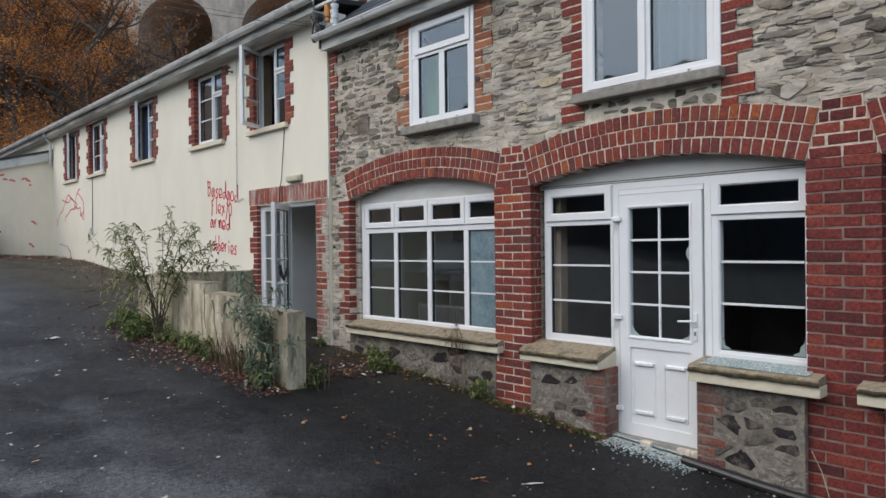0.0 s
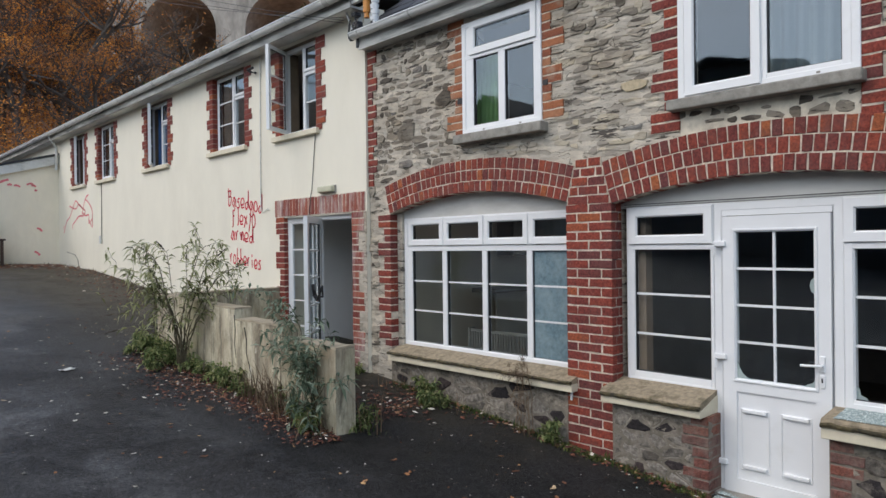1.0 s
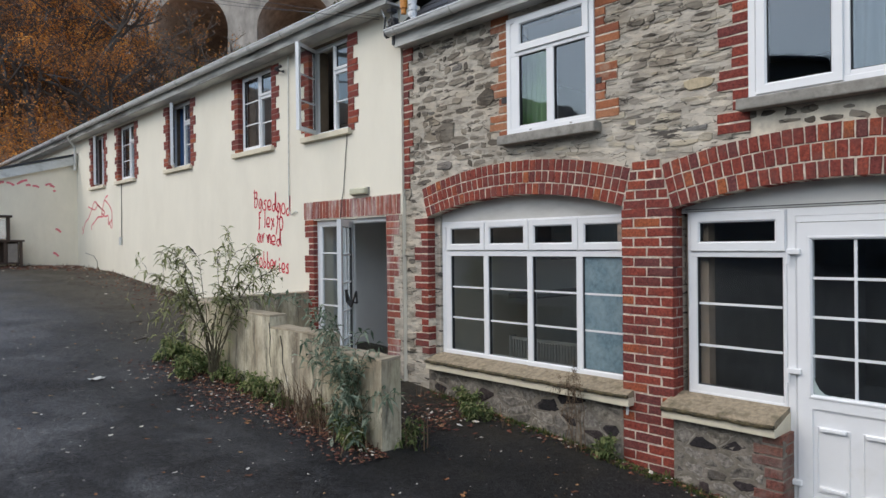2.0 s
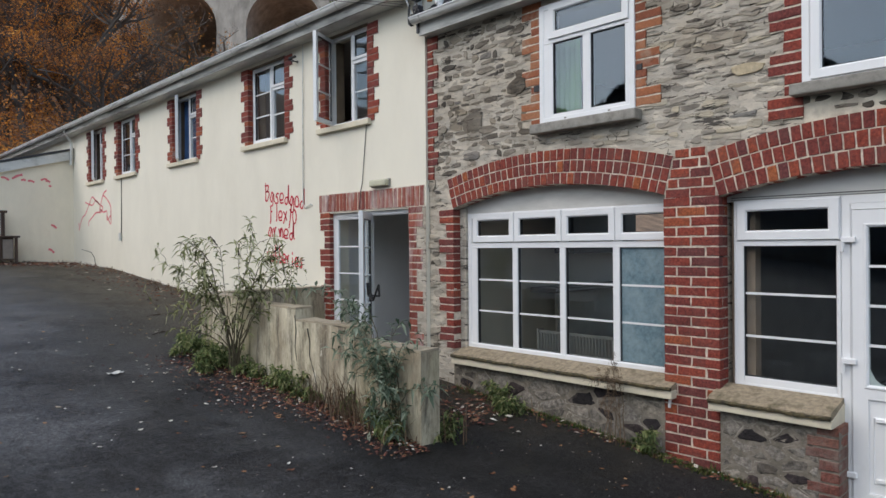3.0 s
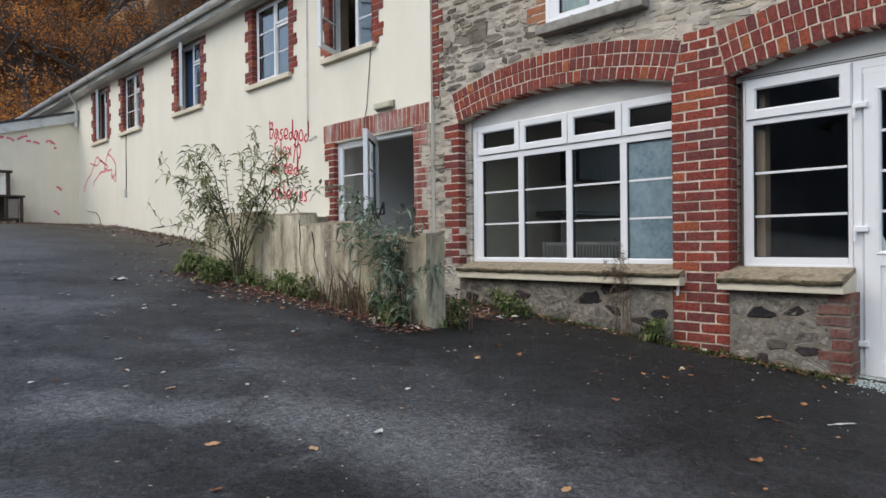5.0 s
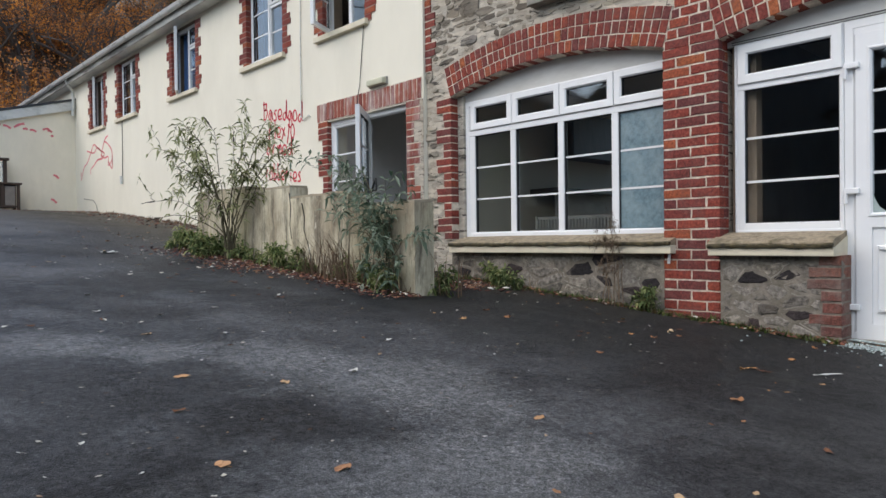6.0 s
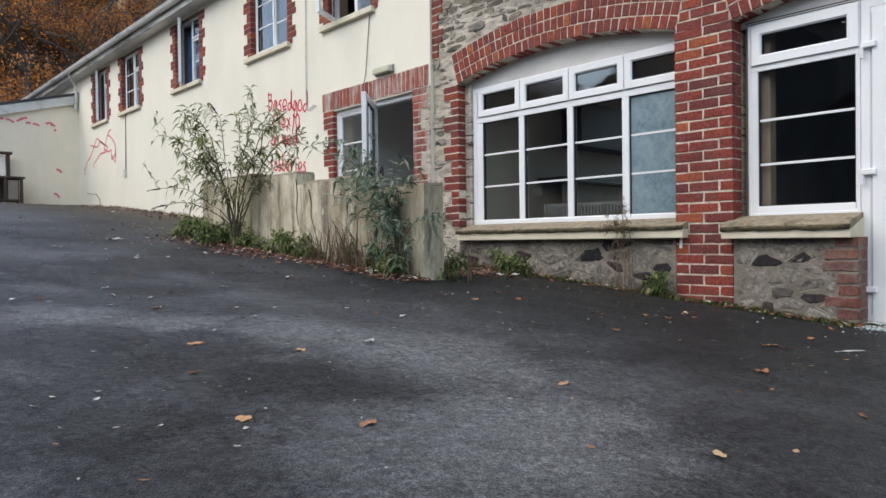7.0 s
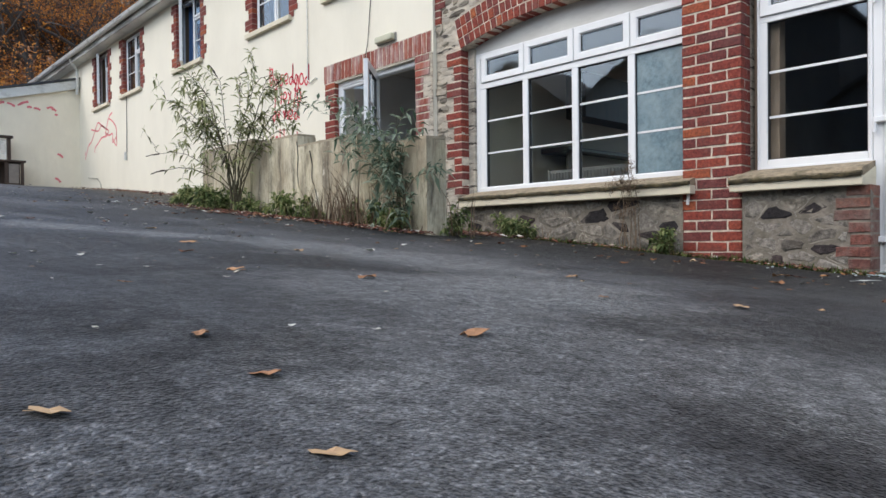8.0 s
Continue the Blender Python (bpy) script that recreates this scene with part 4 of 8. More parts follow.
def build_far_wall():
    bm = bmesh.new()
    def top(x):
        return 4.03 + 0.275 * (x - 5.03)
    for a, b in ((-1.0, CREAM_X + 0.02),):
        vs = []
        for y in (20.6, 20.9):
            vs.append([bm.verts.new(c) for c in ((a, y, 0.5), (b, y, 0.5), (b, y, top(b)), (a, y, top(a)))])
        bm.faces.new(vs[0]), bm.faces.new(vs[1][::-1])
        for k in range(4):
            bm.faces.new((vs[0][k], vs[1][k], vs[1][(k + 1) % 4], vs[0][(k + 1) % 4]))
    box(bm, -1.0, -0.7, 20.9, 27, 0.5, 2.2)
    structure("wall_lean_to", bm, RENDER_TAN, "cream rendered end wall of a low lean-to", "wall")
    bm = bmesh.new()
    vs = []
    a, b = -1.1, CREAM_X
    for y in (20.52, 20.597):
        vs.append([bm.verts.new(c) for c in ((a, y, top(a) - 0.03), (b, y, top(b) - 0.03), (b, y, top(b) + 0.19), (a, y, top(a) + 0.19))])
    bm.faces.new(vs[0]), bm.faces.new(vs[1][::-1])
    for k in range(4):
        bm.faces.new((vs[0][k], vs[1][k], vs[1][(k + 1) % 4], vs[0][(k + 1) % 4]))
    structure("fascia_lean_to", bm, UPVC_DIRTY, "weathered white fascia board on the lean-to", "fascia")
    bm = bmesh.new()
    q = [bm.verts.new(c) for c in ((a, 20.5, top(a) + 0.2), (b, 20.5, top(b) + 0.2), (b, 27, top(b) + 0.4), (a, 27, top(a) + 0.4))]
    f = bm.faces.new(q)
    r = bmesh.ops.extrude_face_region(bm, geom=[f])
    bmesh.ops.translate(bm, verts=[v for v in r["geom"] if isinstance(v, bmesh.types.BMVert)], vec=(0, 0, 0.05))
    structure("roof_lean_to", bm, DARK_GREY, "dark felt roof of the lean-to", "roof")


build_far_wall()


def build_roofs():
    # cream wing: soffit, fascia, gutter, low roof
    structure("soffit_cream", boxed(4.86, CREAM_X - 0.002, 7.44, 30, 4.575, 4.60), UPVC_DIRTY, "grimy white soffit board under the eaves", "soffit")
    structure("fascia_cream", boxed(4.835, 4.858, 7.44, 30, 4.57, 4.72), FASCIA, "grimy white fascia board", "fascia")
    bm = bmesh.new()
    q = [bm.verts.new(c) for c in ((4.80, 7.44, 4.725), (4.80, 30, 4.725), (9.0, 30, 5.25), (9.0, 7.44, 5.25))]
    f = bm.faces.new(q)
    r = bmesh.ops.extrude_face_region(bm, geom=[f])
    bmesh.ops.translate(bm, verts=[v for v in r["geom"] if isinstance(v, bmesh.types.BMVert)], vec=(0, 0, 0.06))
    structure("roof_cream", bm, SLATE, "low dark roof of the cream wing", "roof")
    # stone house: soffit, fascia, steep slate roof
    structure("soffit_stone", boxed(4.97, 5.112, -3, 7.43, 4.10, 4.118), UPVC_DIRTY, "grimy white soffit board under the slate roof", "soffit")
    structure("fascia_stone", boxed(4.945, 4.967, -3, 7.43, 4.09, 4.26), FASCIA, "grimy white fascia board", "fascia")
    bm = bmesh.new()
    pitch = math.tan(radians(38))
    rows = 16
    rr = random.Random(2)
    for i in range(rows):
        d0 = i * 0.22
        off = 0.15 if i % 2 else 0
        y = -3 - off
        while y < 7.42:
            ya, yb = max(y, -3), min(y + 0.29, 7.42)
            x0, x1 = 4.90 + d0, 4.90 + d0 + 0.36
            z0, z1 = 4.265 + d0 * pitch + 0.016, 4.265 + (d0 + 0.36) * pitch
            lift = rr.uniform(0, 0.004)
            c = [bm.verts.new(p) for p in ((x0, ya, z0 + lift), (x0, yb, z0 + lift), (x1, yb, z1), (x1, ya, z1), (x0, ya, z0 - 0.008), (x0, yb, z0 - 0.008), (x1, yb, z1 - 0.008), (x1, ya, z1 - 0.008))]
            for qd in ((0, 1, 2, 3), (7, 6, 5, 4), (0, 4, 5, 1), (1, 5, 6, 2), (2, 6, 7, 3), (3, 7, 4, 0)):
                bm.faces.new([c[k] for k in qd])
            y += 0.30
    structure("roof_slate", bm, SLATE, "dark slate roof over the stone house", "roof")
    # gable verge of that roof
    bm = bmesh.new()
    vs = [[bm.verts.new((x, y, z)) for y in (7.42, 7.455)] for x, z in ((4.93, 4.12), (8.6, 4.12), (8.6, 4.26 + 3.7 * pitch), (4.93, 4.27))]
    for k in range(4):
        a, b = vs[k], vs[(k + 1) % 4]
        bm.faces.new((a[0], a[1], b[1], b[0]))
    bm.faces.new([v[0] for v in vs]), bm.faces.new([v[1] for v in vs][::-1])
    structure("gable_stone", bm, DARK_GREY, "dark slate-hung gable end", "wall")
    structure("wall_upper_back", boxed(6.9, 7.1, 4.0, 9.0, 4.3, 9.0), plain("pinkish grey render", (0.42, 0.37, 0.33), 0.9, vary=0.05), "pinkish grey rendered wall rising behind the eaves", "wall")


build_roofs()


def gutter(name, y0, y1, x, z, r, label):
    """A half-round gutter on brackets, with its joints."""
    g = thing(name, label, "gutter", (x, (y0 + y1) / 2, z))
    bm = bmesh.new()
    n = 10
    prof = [(x - r * math.cos(math.pi * i / n), z - r * math.sin(math.pi * i / n)) for i in range(n + 1)]
    prof += [(x - (r - 0.006) * math.cos(math.pi * i / n), z + 0.001 - (r - 0.006) * math.sin(math.pi * i / n)) for i in range(n, -1, -1)]
    a = [bm.verts.new((px, y0, pz)) for px, pz in prof]
    b = [bm.verts.new((px, y1, pz)) for px, pz in prof]
    for k in range(len(prof)):
        bm.faces.new((a[k], b[k], b[(k + 1) % len(prof)], a[(k + 1) % len(prof)]))
    part("trough", bm, GUTTER, g, smooth=True)
    bm = bmesh.new()
    tube(bm, [(x - r - 0.002, y0, z + 0.002), (x - r - 0.002, y1, z + 0.002)], 0.010, 6)
    part("rim", bm, UPVC, g, "pale upper rim of the gutter")
    y = y0 + 0.4
    i = 0
    while y < y1:
        bm = bmesh.new()
        pr = [(x - (r + 0.006) * math.cos(math.pi * k / n), z - (r + 0.006) * math.sin(math.pi * k / n)) for k in range(n + 1)]
        w = 0.05 if i % 3 == 0 else 0.012
        q = [[bm.verts.new((px, yy, pz)) for px, pz in pr] for yy in (y - w, y + w)]
        for k in range(n):
            bm.faces.new((q[0][k], q[1][k], q[1][k + 1], q[0][k + 1]))
        part("bracket", bm, UPVC_DIRTY, g)
        y += 0.9
        i += 1
    return g


gutter("gutter", 7.40, 30, 4.775, 4.735, 0.062, "weathered white plastic half-round gutter on the cream wing")
gutter("gutter", -3, 7.46, 4.885, 4.265, 0.06, "weathered white plastic half-round gutter under the slate roof")


# ---- rooms behind the openings ----
def room(name, x0, x1, y0, y1, z0, z1, wall, label, rear=None):
    """Walls, floor and ceiling of a room; rear is the (y, y, z, z) of an unseen opening added to its back wall for
    daylight.
    """
    bm = bmesh.new()
    if rear:
        a, b, c, d = rear
        for q in ((y0 - 0.1, a, z0, z1), (b, y1 + 0.1, z0, z1), (a, b, z0, c), (a, b, d, z1)):
            box(bm, x1, x1 + 0.1, *q)
    else:
        box(bm, x1, x1 + 0.1, y0 - 0.1, y1 + 0.1, z0, z1)
    box(bm, x0, x1, y0 - 0.1, y0, z0, z1)
    box(bm, x0, x1, y1, y1 + 0.1, z0, z1)
    structure("wall_" + name, bm, wall, label, "wall")
    structure("floor_" + name, boxed(x0, x1 + 0.1, y0 - 0.1, y1 + 0.1, z0 - 0.1, z0), ROOM_FLOOR, "bare floor inside the building, dimness in the colour", "floor")
    structure("ceiling_" + name, boxed(x0, x1 + 0.1, y0 - 0.1, y1 + 0.1, z1, z1 + 0.08), ROOM_CEILING, "dull plaster ceiling inside the building", "ceiling")


# back openings of front room and lobby are added, out of view, to brighten them
room("front_room", 5.425, 8.6, 4.45, 7.15, 0.0, 2.5, WALLPAPER, "beige plaster walls of an empty front room", (4.6, 7.0, 0.7, 2.35))
room("shop", 5.425, 10.5, -1.2, 4.3, -0.1, 2.5, ROOM_UNLIT, "plaster walls of an unlit shop room, gloom in the colour")
room("lobby", 5.375, 7.0, 7.6, 9.5, 0.22, 2.5, ROOM_GREY, "grey plaster walls of a lobby", (7.7, 8.7, 0.4, 1.6))
room("upper_house", 5.425, 9.0, 0.5, 7.4, 2.65, 4.1, ROOM_UNLIT, "plaster walls of the upstairs rooms, gloom in the colour")
room("upper_wing", 5.375, 8.8, 7.6, 29.8, 2.65, 4.57, ROOM_BROWN, "brown plaster walls of the upstairs corridor, gloom in the colour")


# ---- windows and doors ----
def bar(name, y0, y1, z0, z1, x0, x1, parent, material=UPVC, bevel=0.004):
    return part(name, boxed(x0, x1, y0, y1, z0, z1, bevel=bevel), material, parent)


def glazed(parent, y0, y1, z0, z1, x, rows=1, cols=1, strip=0.018, material=None, at=None):
    """A pane with glazing strips on it, evenly spaced or at the heights given."""
    p = pane("pane", y0, y1, z0, z1, x, parent, material)
    for z in at or [z0 + (z1 - z0) * i / rows for i in range(1, rows)]:
        part("glazing_bar", boxed(x - 0.004, x + 0.01, y0, y1, z - strip / 2, z + strip / 2), LEAD, parent)
    for i in range(1, cols):
        y = y0 + (y1 - y0) * i / cols
        part("glazing_bar", boxed(x - 0.005, x + 0.011, y - strip / 2, y + strip / 2, z0, z1), LEAD, parent)
    return p


def sash(parent, y0, y1, z0, z1, x0, x1, w=0.055, rows=1, cols=1, material=None, name="sash"):
    s = part(name, hoop(y0, y1, z0, z1, w, x0, x1), UPVC, parent)
    part("gasket", hoop(y0 + w - 0.001, y1 - w + 0.001, z0 + w - 0.001, z1 - w + 0.001, 0.006, x0 + 0.014, x1 - 0.004, 0.002), SEAL, s)
    glazed(s, y0 + w, y1 - w, z0 + w, z1 - w, x0 + 0.022, rows, cols, material=material)
    return s


def build_arch_window():
    w = thing("window_1", "wide white plastic window of four lights under a brick arch", "window", (5.25, 5.8, 0.65), kind="structure")
    x = FRAME_X
    y1, y0, z0, z1 = 6.985, 4.54, 0.654, 2.105
    part("window_frame", hoop(y0, y1, z0, z1, 0.058, x, x + 0.07), UPVC, w)
    mul = (6.32, 5.727, 5.139)
    for m in mul:
        bar("mullion", m - 0.034, m + 0.034, z0 + 0.05, z1 - 0.05, x + 0.004, x + 0.066, w)
    bar("transom", y0 + 0.05, y1 - 0.05, 1.733, 1.79, x + 0.002, x + 0.068, w)
    # the end light sits in a sub-frame of its own
    bar("sub_frame", 6.852, y1 - 0.054, z0 + 0.05, 1.74, x + 0.006, x + 0.06, w)
    edges = (6.852, *[v for m in mul for v in (m + 0.034, m - 0.034)], y0 + 0.062)
    for i in range(4):
        b, a = edges[2 * i], edges[2 * i + 1]
        part("gasket", hoop(a - 0.001, b + 0.001, z0 + 0.052, 1.735, 0.008, x + 0.015, x + 0.05, 0.002), SEAL, w)
        glazed(w, a, b, z0 + 0.054, 1.733, x + 0.03, material=FILM if i == 3 else None, at=(1.062, 1.396))
        sash(w, a - 0.03, b + (0.03 if i else 0.045), 1.795, z1 - 0.012, x - 0.016, x + 0.04, w=0.07)
    # white board that fills the arch above
    bm = bmesh.new()
    for i in range(16):
        a, b = 4.5 + (7.12 - 4.5) * i / 16, 4.5 + (7.12 - 4.5) * (i + 1) / 16
        prism(bm, x + 0.01, x + 0.04, a, b, (z1 - 0.004, z1 - 0.004), (soffit_z("window", a) + 0.02, soffit_z("window", b) + 0.02))
    part("arch_board", bm, BOARD, w, "dusty white board filling the arch")
    bm = bmesh.new()
    box(bm, 5.205, x + 0.02, 6.988, 7.074, 0.6, 2.17)
    part("reveal_cement", bm, POINTING, w)
    return w


def build_door_group():
    x = FRAME_X
    top = 2.09
    # side windows
    for name, ya, yb, ga, gb, bars in (("window_2", 4.079, 3.325, 4.006, 3.356, (1.042, 1.372)), ("window_3", 2.432, 1.69, 2.397, 1.752, (1.09, 1.416))):
        w = thing(name, "white plastic side window with horizontal glazing bars beside the shop door" if name == "window_2" else "white plastic side window with a smashed pane beside the shop door", "window", (x, (ya + yb) / 2, 0.66), kind="structure")
        part("window_frame", hoop(yb, ya, 0.655, top, gb - yb, x, x + 0.07), UPVC, w)
        bar("transom", yb + 0.02, ya - 0.02, 1.738, 1.79, x + 0.002, x + 0.068, w)
        bar("sub_frame", gb, ga, 0.67, 0.73, x + 0.004, x + 0.066, w)
        if ya - ga > gb - yb:
            bar("sub_frame", ga, ya - 0.02, 0.67, 1.74, x + 0.004, x + 0.066, w)
        part("gasket", hoop(gb - 0.002, ga + 0.002, 0.728, 1.74, 0.008, x + 0.015, x + 0.05, 0.002), SEAL, w)
        if name == "window_2":
            glazed(w, gb, ga, 0.73, 1.738, x + 0.03, at=bars)
        else:
            # only the corners of the pane and its strips are left
            for z in bars:
                part("glazing_bar", boxed(x + 0.026, x + 0.04, gb, ga, z - 0.009, z + 0.009), LEAD, w)
            pane("pane", gb, ga, 1.09, 1.738, x + 0.03, w)
            for cy, cz, sy, sz in ((ga, 0.73, -1, 1), (gb, 0.73, 1, 1)):
                bm = bmesh.new()
                pts = [(0, 0), (0.10, 0), (0.085, 0.02), (0.05, 0.035), (0.045, 0.075), (0.02, 0.10), (0, 0.17)]
                f = [[bm.verts.new((xx, cy + sy * a, cz + sz * b)) for a, b in pts] for xx in (x + 0.03, x + 0.036)]
                bm.faces.new(f[0]), bm.faces.new(f[1][::-1])
                for k in range(len(pts)):
                    bm.faces.new((f[0][k], f[1][k], f[1][(k + 1) % len(pts)], f[0][(k + 1) % len(pts)]))
                part("glass_shard", bm, GLASS_CRUMB, w, "jagged leftover of a broken pane")
        sash(w, yb + 0.006 if name == "window_2" else yb + 0.025, ya - 0.03 if name == "window_2" else ya, 1.783, top - 0.012, x - 0.016, x + 0.04, w=0.074)
    # door
    d = thing("door_1", "white plastic door with a broken glazed upper half of eight panes", "door", (x, 2.88, -0.09), kind="structure")
    part("door_frame", hoop(2.434, 3.323, -0.09, 2.09, 0.066, x + 0.003, x + 0.075), UPVC, d)
    y0, y1, z0, z1 = 2.508, 3.25, -0.075, 1.985
    xl = x - 0.012
    leaf = thing("leaf", "", "", (xl, 3.25, -0.07))
    under(leaf, d)
    gy0, gy1, gz0, gz1 = 2.611, 3.156, 0.775, 1.868
    bm = bmesh.new()
    for a in ((y0, gy0, z0, z1), (gy1, y1, z0, z1), (gy0, gy1, gz1, z1), (gy0, gy1, 0.68, gz0), (gy0, gy1, z0, 0.03)):
        box(bm, xl, xl + 0.06, *a)
    part("leaf_frame", bm, UPVC, leaf)
    part("leaf_panel", boxed(xl + 0.014, xl + 0.05, gy0 - 0.002, gy1 + 0.002, 0.028, 0.682), UPVC, leaf)
    part("glass_bead", hoop(gy0 - 0.022, gy1 + 0.022, gz0 - 0.022, gz1 + 0.022, 0.026, xl - 0.008, xl + 0.03), UPVC, leaf)
    for cy in (gy0 + 0.13, gy1 - 0.129):
        part("raised_panel", hoop(cy - 0.105, cy + 0.105, 0.10, 0.56, 0.018, xl + 0.008, xl + 0.016), UPVC, leaf)
        for zz in (0.13, 0.543):
            part("panel_rail", boxed(xl - 0.009, xl + 0.016, cy - 0.085, cy + 0.085, zz - 0.013, zz + 0.013, bevel=0.005), UPVC, leaf)
    # broken panes: the strips stay, shards hang in the corners
    for i in (1, 2, 3):
        z = gz0 + (gz1 - gz0) * i / 4
        part("glazing_bar", boxed(xl + 0.016, xl + 0.03, gy0, gy1, z - 0.009, z + 0.009), LEAD, leaf)
    pane("pane", gy0, gy1, gz0, gz1, xl + 0.024, leaf)
    ym = (gy0 + gy1) / 2
    part("glazing_bar", boxed(xl + 0.015, xl + 0.031, ym - 0.009, ym + 0.009, gz0, gz1), LEAD, leaf)
    for cy, cz, sy, pts in ((gy1, gz0, -1, [(0, 0), (0.2, 0), (0.11, 0.02), (0.06, 0.06), (0.03, 0.12), (0, 0.2)]), (gy0, gz0, 1, [(0, 0), (0.12, 0), (0.08, 0.03), (0.03, 0.05), (0, 0.1)]), (gy0, 1.42, 1, [(0, 0), (0.035, 0.03), (0.05, 0.09), (0.035, 0.15), (0, 0.18)])):
        bm = bmesh.new()
        f = [[bm.verts.new((xx, cy + sy * a * 0.7, cz + b * 0.7)) for a, b in pts] for xx in (xl + 0.012, xl + 0.018)]
        bm.faces.new(f[0]), bm.faces.new(f[1][::-1])
        for k in range(len(pts)):
            bm.faces.new((f[0][k], f[1][k], f[1][(k + 1) % len(pts)], f[0][(k + 1) % len(pts)]))
        part("glass_shard", bm, GLASS_CRUMB, leaf, "jagged leftover of a broken pane")
    for z in (0.14, 0.93, 1.78):
        bm = boxed(x - 0.035, x + 0.0, 3.225, 3.318, z - 0.02, z + 0.02, bevel=0.006)
        tube(bm, [(x - 0.026, 3.308, z - 0.085), (x - 0.026, 3.308, z - 0.01)], 0.011, 8)
        part("hinge", bm, UPVC, leaf, "white plastic hinge")
    part("handle_plate", boxed(xl - 0.014, xl, 2.545, 2.58, 0.895, 1.005, bevel=0.006), UPVC, leaf)
    part("key_plate", boxed(xl - 0.012, xl, 2.547, 2.578, 0.785, 0.875, bevel=0.005), UPVC, leaf)
    bm = bmesh.new()
    tube(bm, [(xl - 0.01, 2.562, 0.94), (xl - 0.045, 2.562, 0.94)], 0.009, 8)
    tube(bm, [(xl - 0.045, 2.562, 0.94), (xl - 0.05, 2.69, 0.935)], 0.009, 8)
    part("handle", bm, UPVC, leaf, "white lever handle")
    part("keyhole", boxed(xl - 0.018, xl - 0.013, 2.558, 2.567, 0.825, 0.855), SEAL, leaf)
    # white boards above the frames up to the arch
    bm = bmesh.new()
    for i in range(16):
        a, b = 1.62 + (4.18 - 1.62) * i / 16, 1.62 + (4.18 - 1.62) * (i + 1) / 16
        prism(bm, x + 0.012, x + 0.045, a, b, (2.085, 2.085), (soffit_z("door", a) + 0.02, soffit_z("door", b) + 0.02))
    part("frame_head", boxed(x + 0.001, x + 0.06, 2.5, 3.26, 1.99, 2.03), UPVC, d)
    bd = tagged(part("arch_board", bm, BOARD), "dusty white board filling the arch over the door", "board", kind="structure")
    bm = bmesh.new()
    box(bm, x + 0.006, x + 0.012, 1.7, 4.1, 2.112, 2.117)
    box(bm, x + 0.006, x + 0.012, 1.7, 4.1, 2.096, 2.099)
    part("board_joint", bm, SEAL, bd)
    box_bm = boxed(5.13, x + 0.06, 2.44, 3.33, -0.16, -0.075)
    structure("door_sill", box_bm, SILL_CONCRETE, "pale cement doorstep under the shop door", "doorstep")


build_arch_window()
build_door_group()


def build_upper_windows():
    x = 5.085
    for name, y0, y1, label in (("window_4", 4.85, 5.868, "white plastic upstairs window with a top light and a green curtain"), ("window_5", 2.28, 3.525, "broad white plastic upstairs window with pale curtains")):
        w = thing(name, label, "window", (x, (y0 + y1) / 2, 2.89), kind="structure")
        z0, z1 = (2.91, 4.035) if name == "window_4" else (2.885, 4.035)
        part("window_frame", hoop(y0, y1, z0, z1, 0.06, x, x + 0.07), UPVC, w)
        if name == "window_4":
            m, ztr, hi = 5.335, 3.69, 3.68
            bar("mullion", m - 0.042, m + 0.042, z0 + 0.05, hi, x + 0.004, x + 0.066, w)
            bar("transom", y0 + 0.05, y1 - 0.05, ztr - 0.03, ztr + 0.02, x + 0.002, x + 0.068, w)
            bar("sub_frame", 5.712, y1 - 0.055, z0 + 0.05, z1 - 0.05, x + 0.006, x + 0.06, w)
            bar("sub_frame", y0 + 0.055, 4.944, z0 + 0.05, hi, x + 0.006, x + 0.06, w)
            bar("bottom_rail", 4.944, 5.712, z0 + 0.05, z0 + 0.082, x + 0.006, x + 0.06, w)
            sash(w, y0 + 0.05, 5.75, ztr + 0.006, z1 - 0.012, x - 0.016, x + 0.04, w=0.072)
            for a, b in ((4.944, m - 0.042), (m + 0.042, 5.712)):
                part("gasket", hoop(a - 0.001, b + 0.001, z0 + 0.08, 3.662, 0.007, x + 0.012, x + 0.05, 0.002), SEAL, w)
                glazed(w, a, b, z0 + 0.082, 3.66, x + 0.026)
        else:
            m, hi = 2.893, z1 - 0.03
            bar("mullion", m - 0.031, m + 0.031, z0 + 0.05, hi, x + 0.004, x + 0.066, w)
            bar("sub_frame", y0 + 0.055, 2.39, z0 + 0.05, hi, x + 0.006, x + 0.06, w)
            bar("bottom_rail", 2.39, m - 0.03, z0 + 0.05, z0 + 0.086, x + 0.006, x + 0.06, w)
            part("gasket", hoop(2.389, m - 0.03, z0 + 0.084, hi, 0.007, x + 0.012, x + 0.05, 0.002), SEAL, w)
            glazed(w, 2.39, m - 0.031, z0 + 0.086, hi, x + 0.026)
            sash(w, m + 0.008, y1 - 0.062, z0 + 0.022, hi, x - 0.016, x + 0.04, w=0.072)
        # drain caps
        for yy in (y0 + 0.25, y1 - 0.3):
            part("drain_cap", boxed(x - 0.004, x + 0.002, yy - 0.012, yy + 0.012, z0 + 0.022, z0 + 0.034), SILL_CONCRETE, w)
    bm = boxed(5.0, 5.13, 4.80, 5.93, 2.815, 2.908, bevel=0.012)
    structure("sill_window_4", bm, SILL_CONCRETE, "weathered grey concrete window sill", "sill")
    bm = boxed(5.0, 5.13, 2.25, 3.585, 2.80, 2.884, bevel=0.012)
    structure("sill_window_5", bm, SILL_CONCRETE, "weathered grey concrete window sill", "sill")


build_upper_windows()


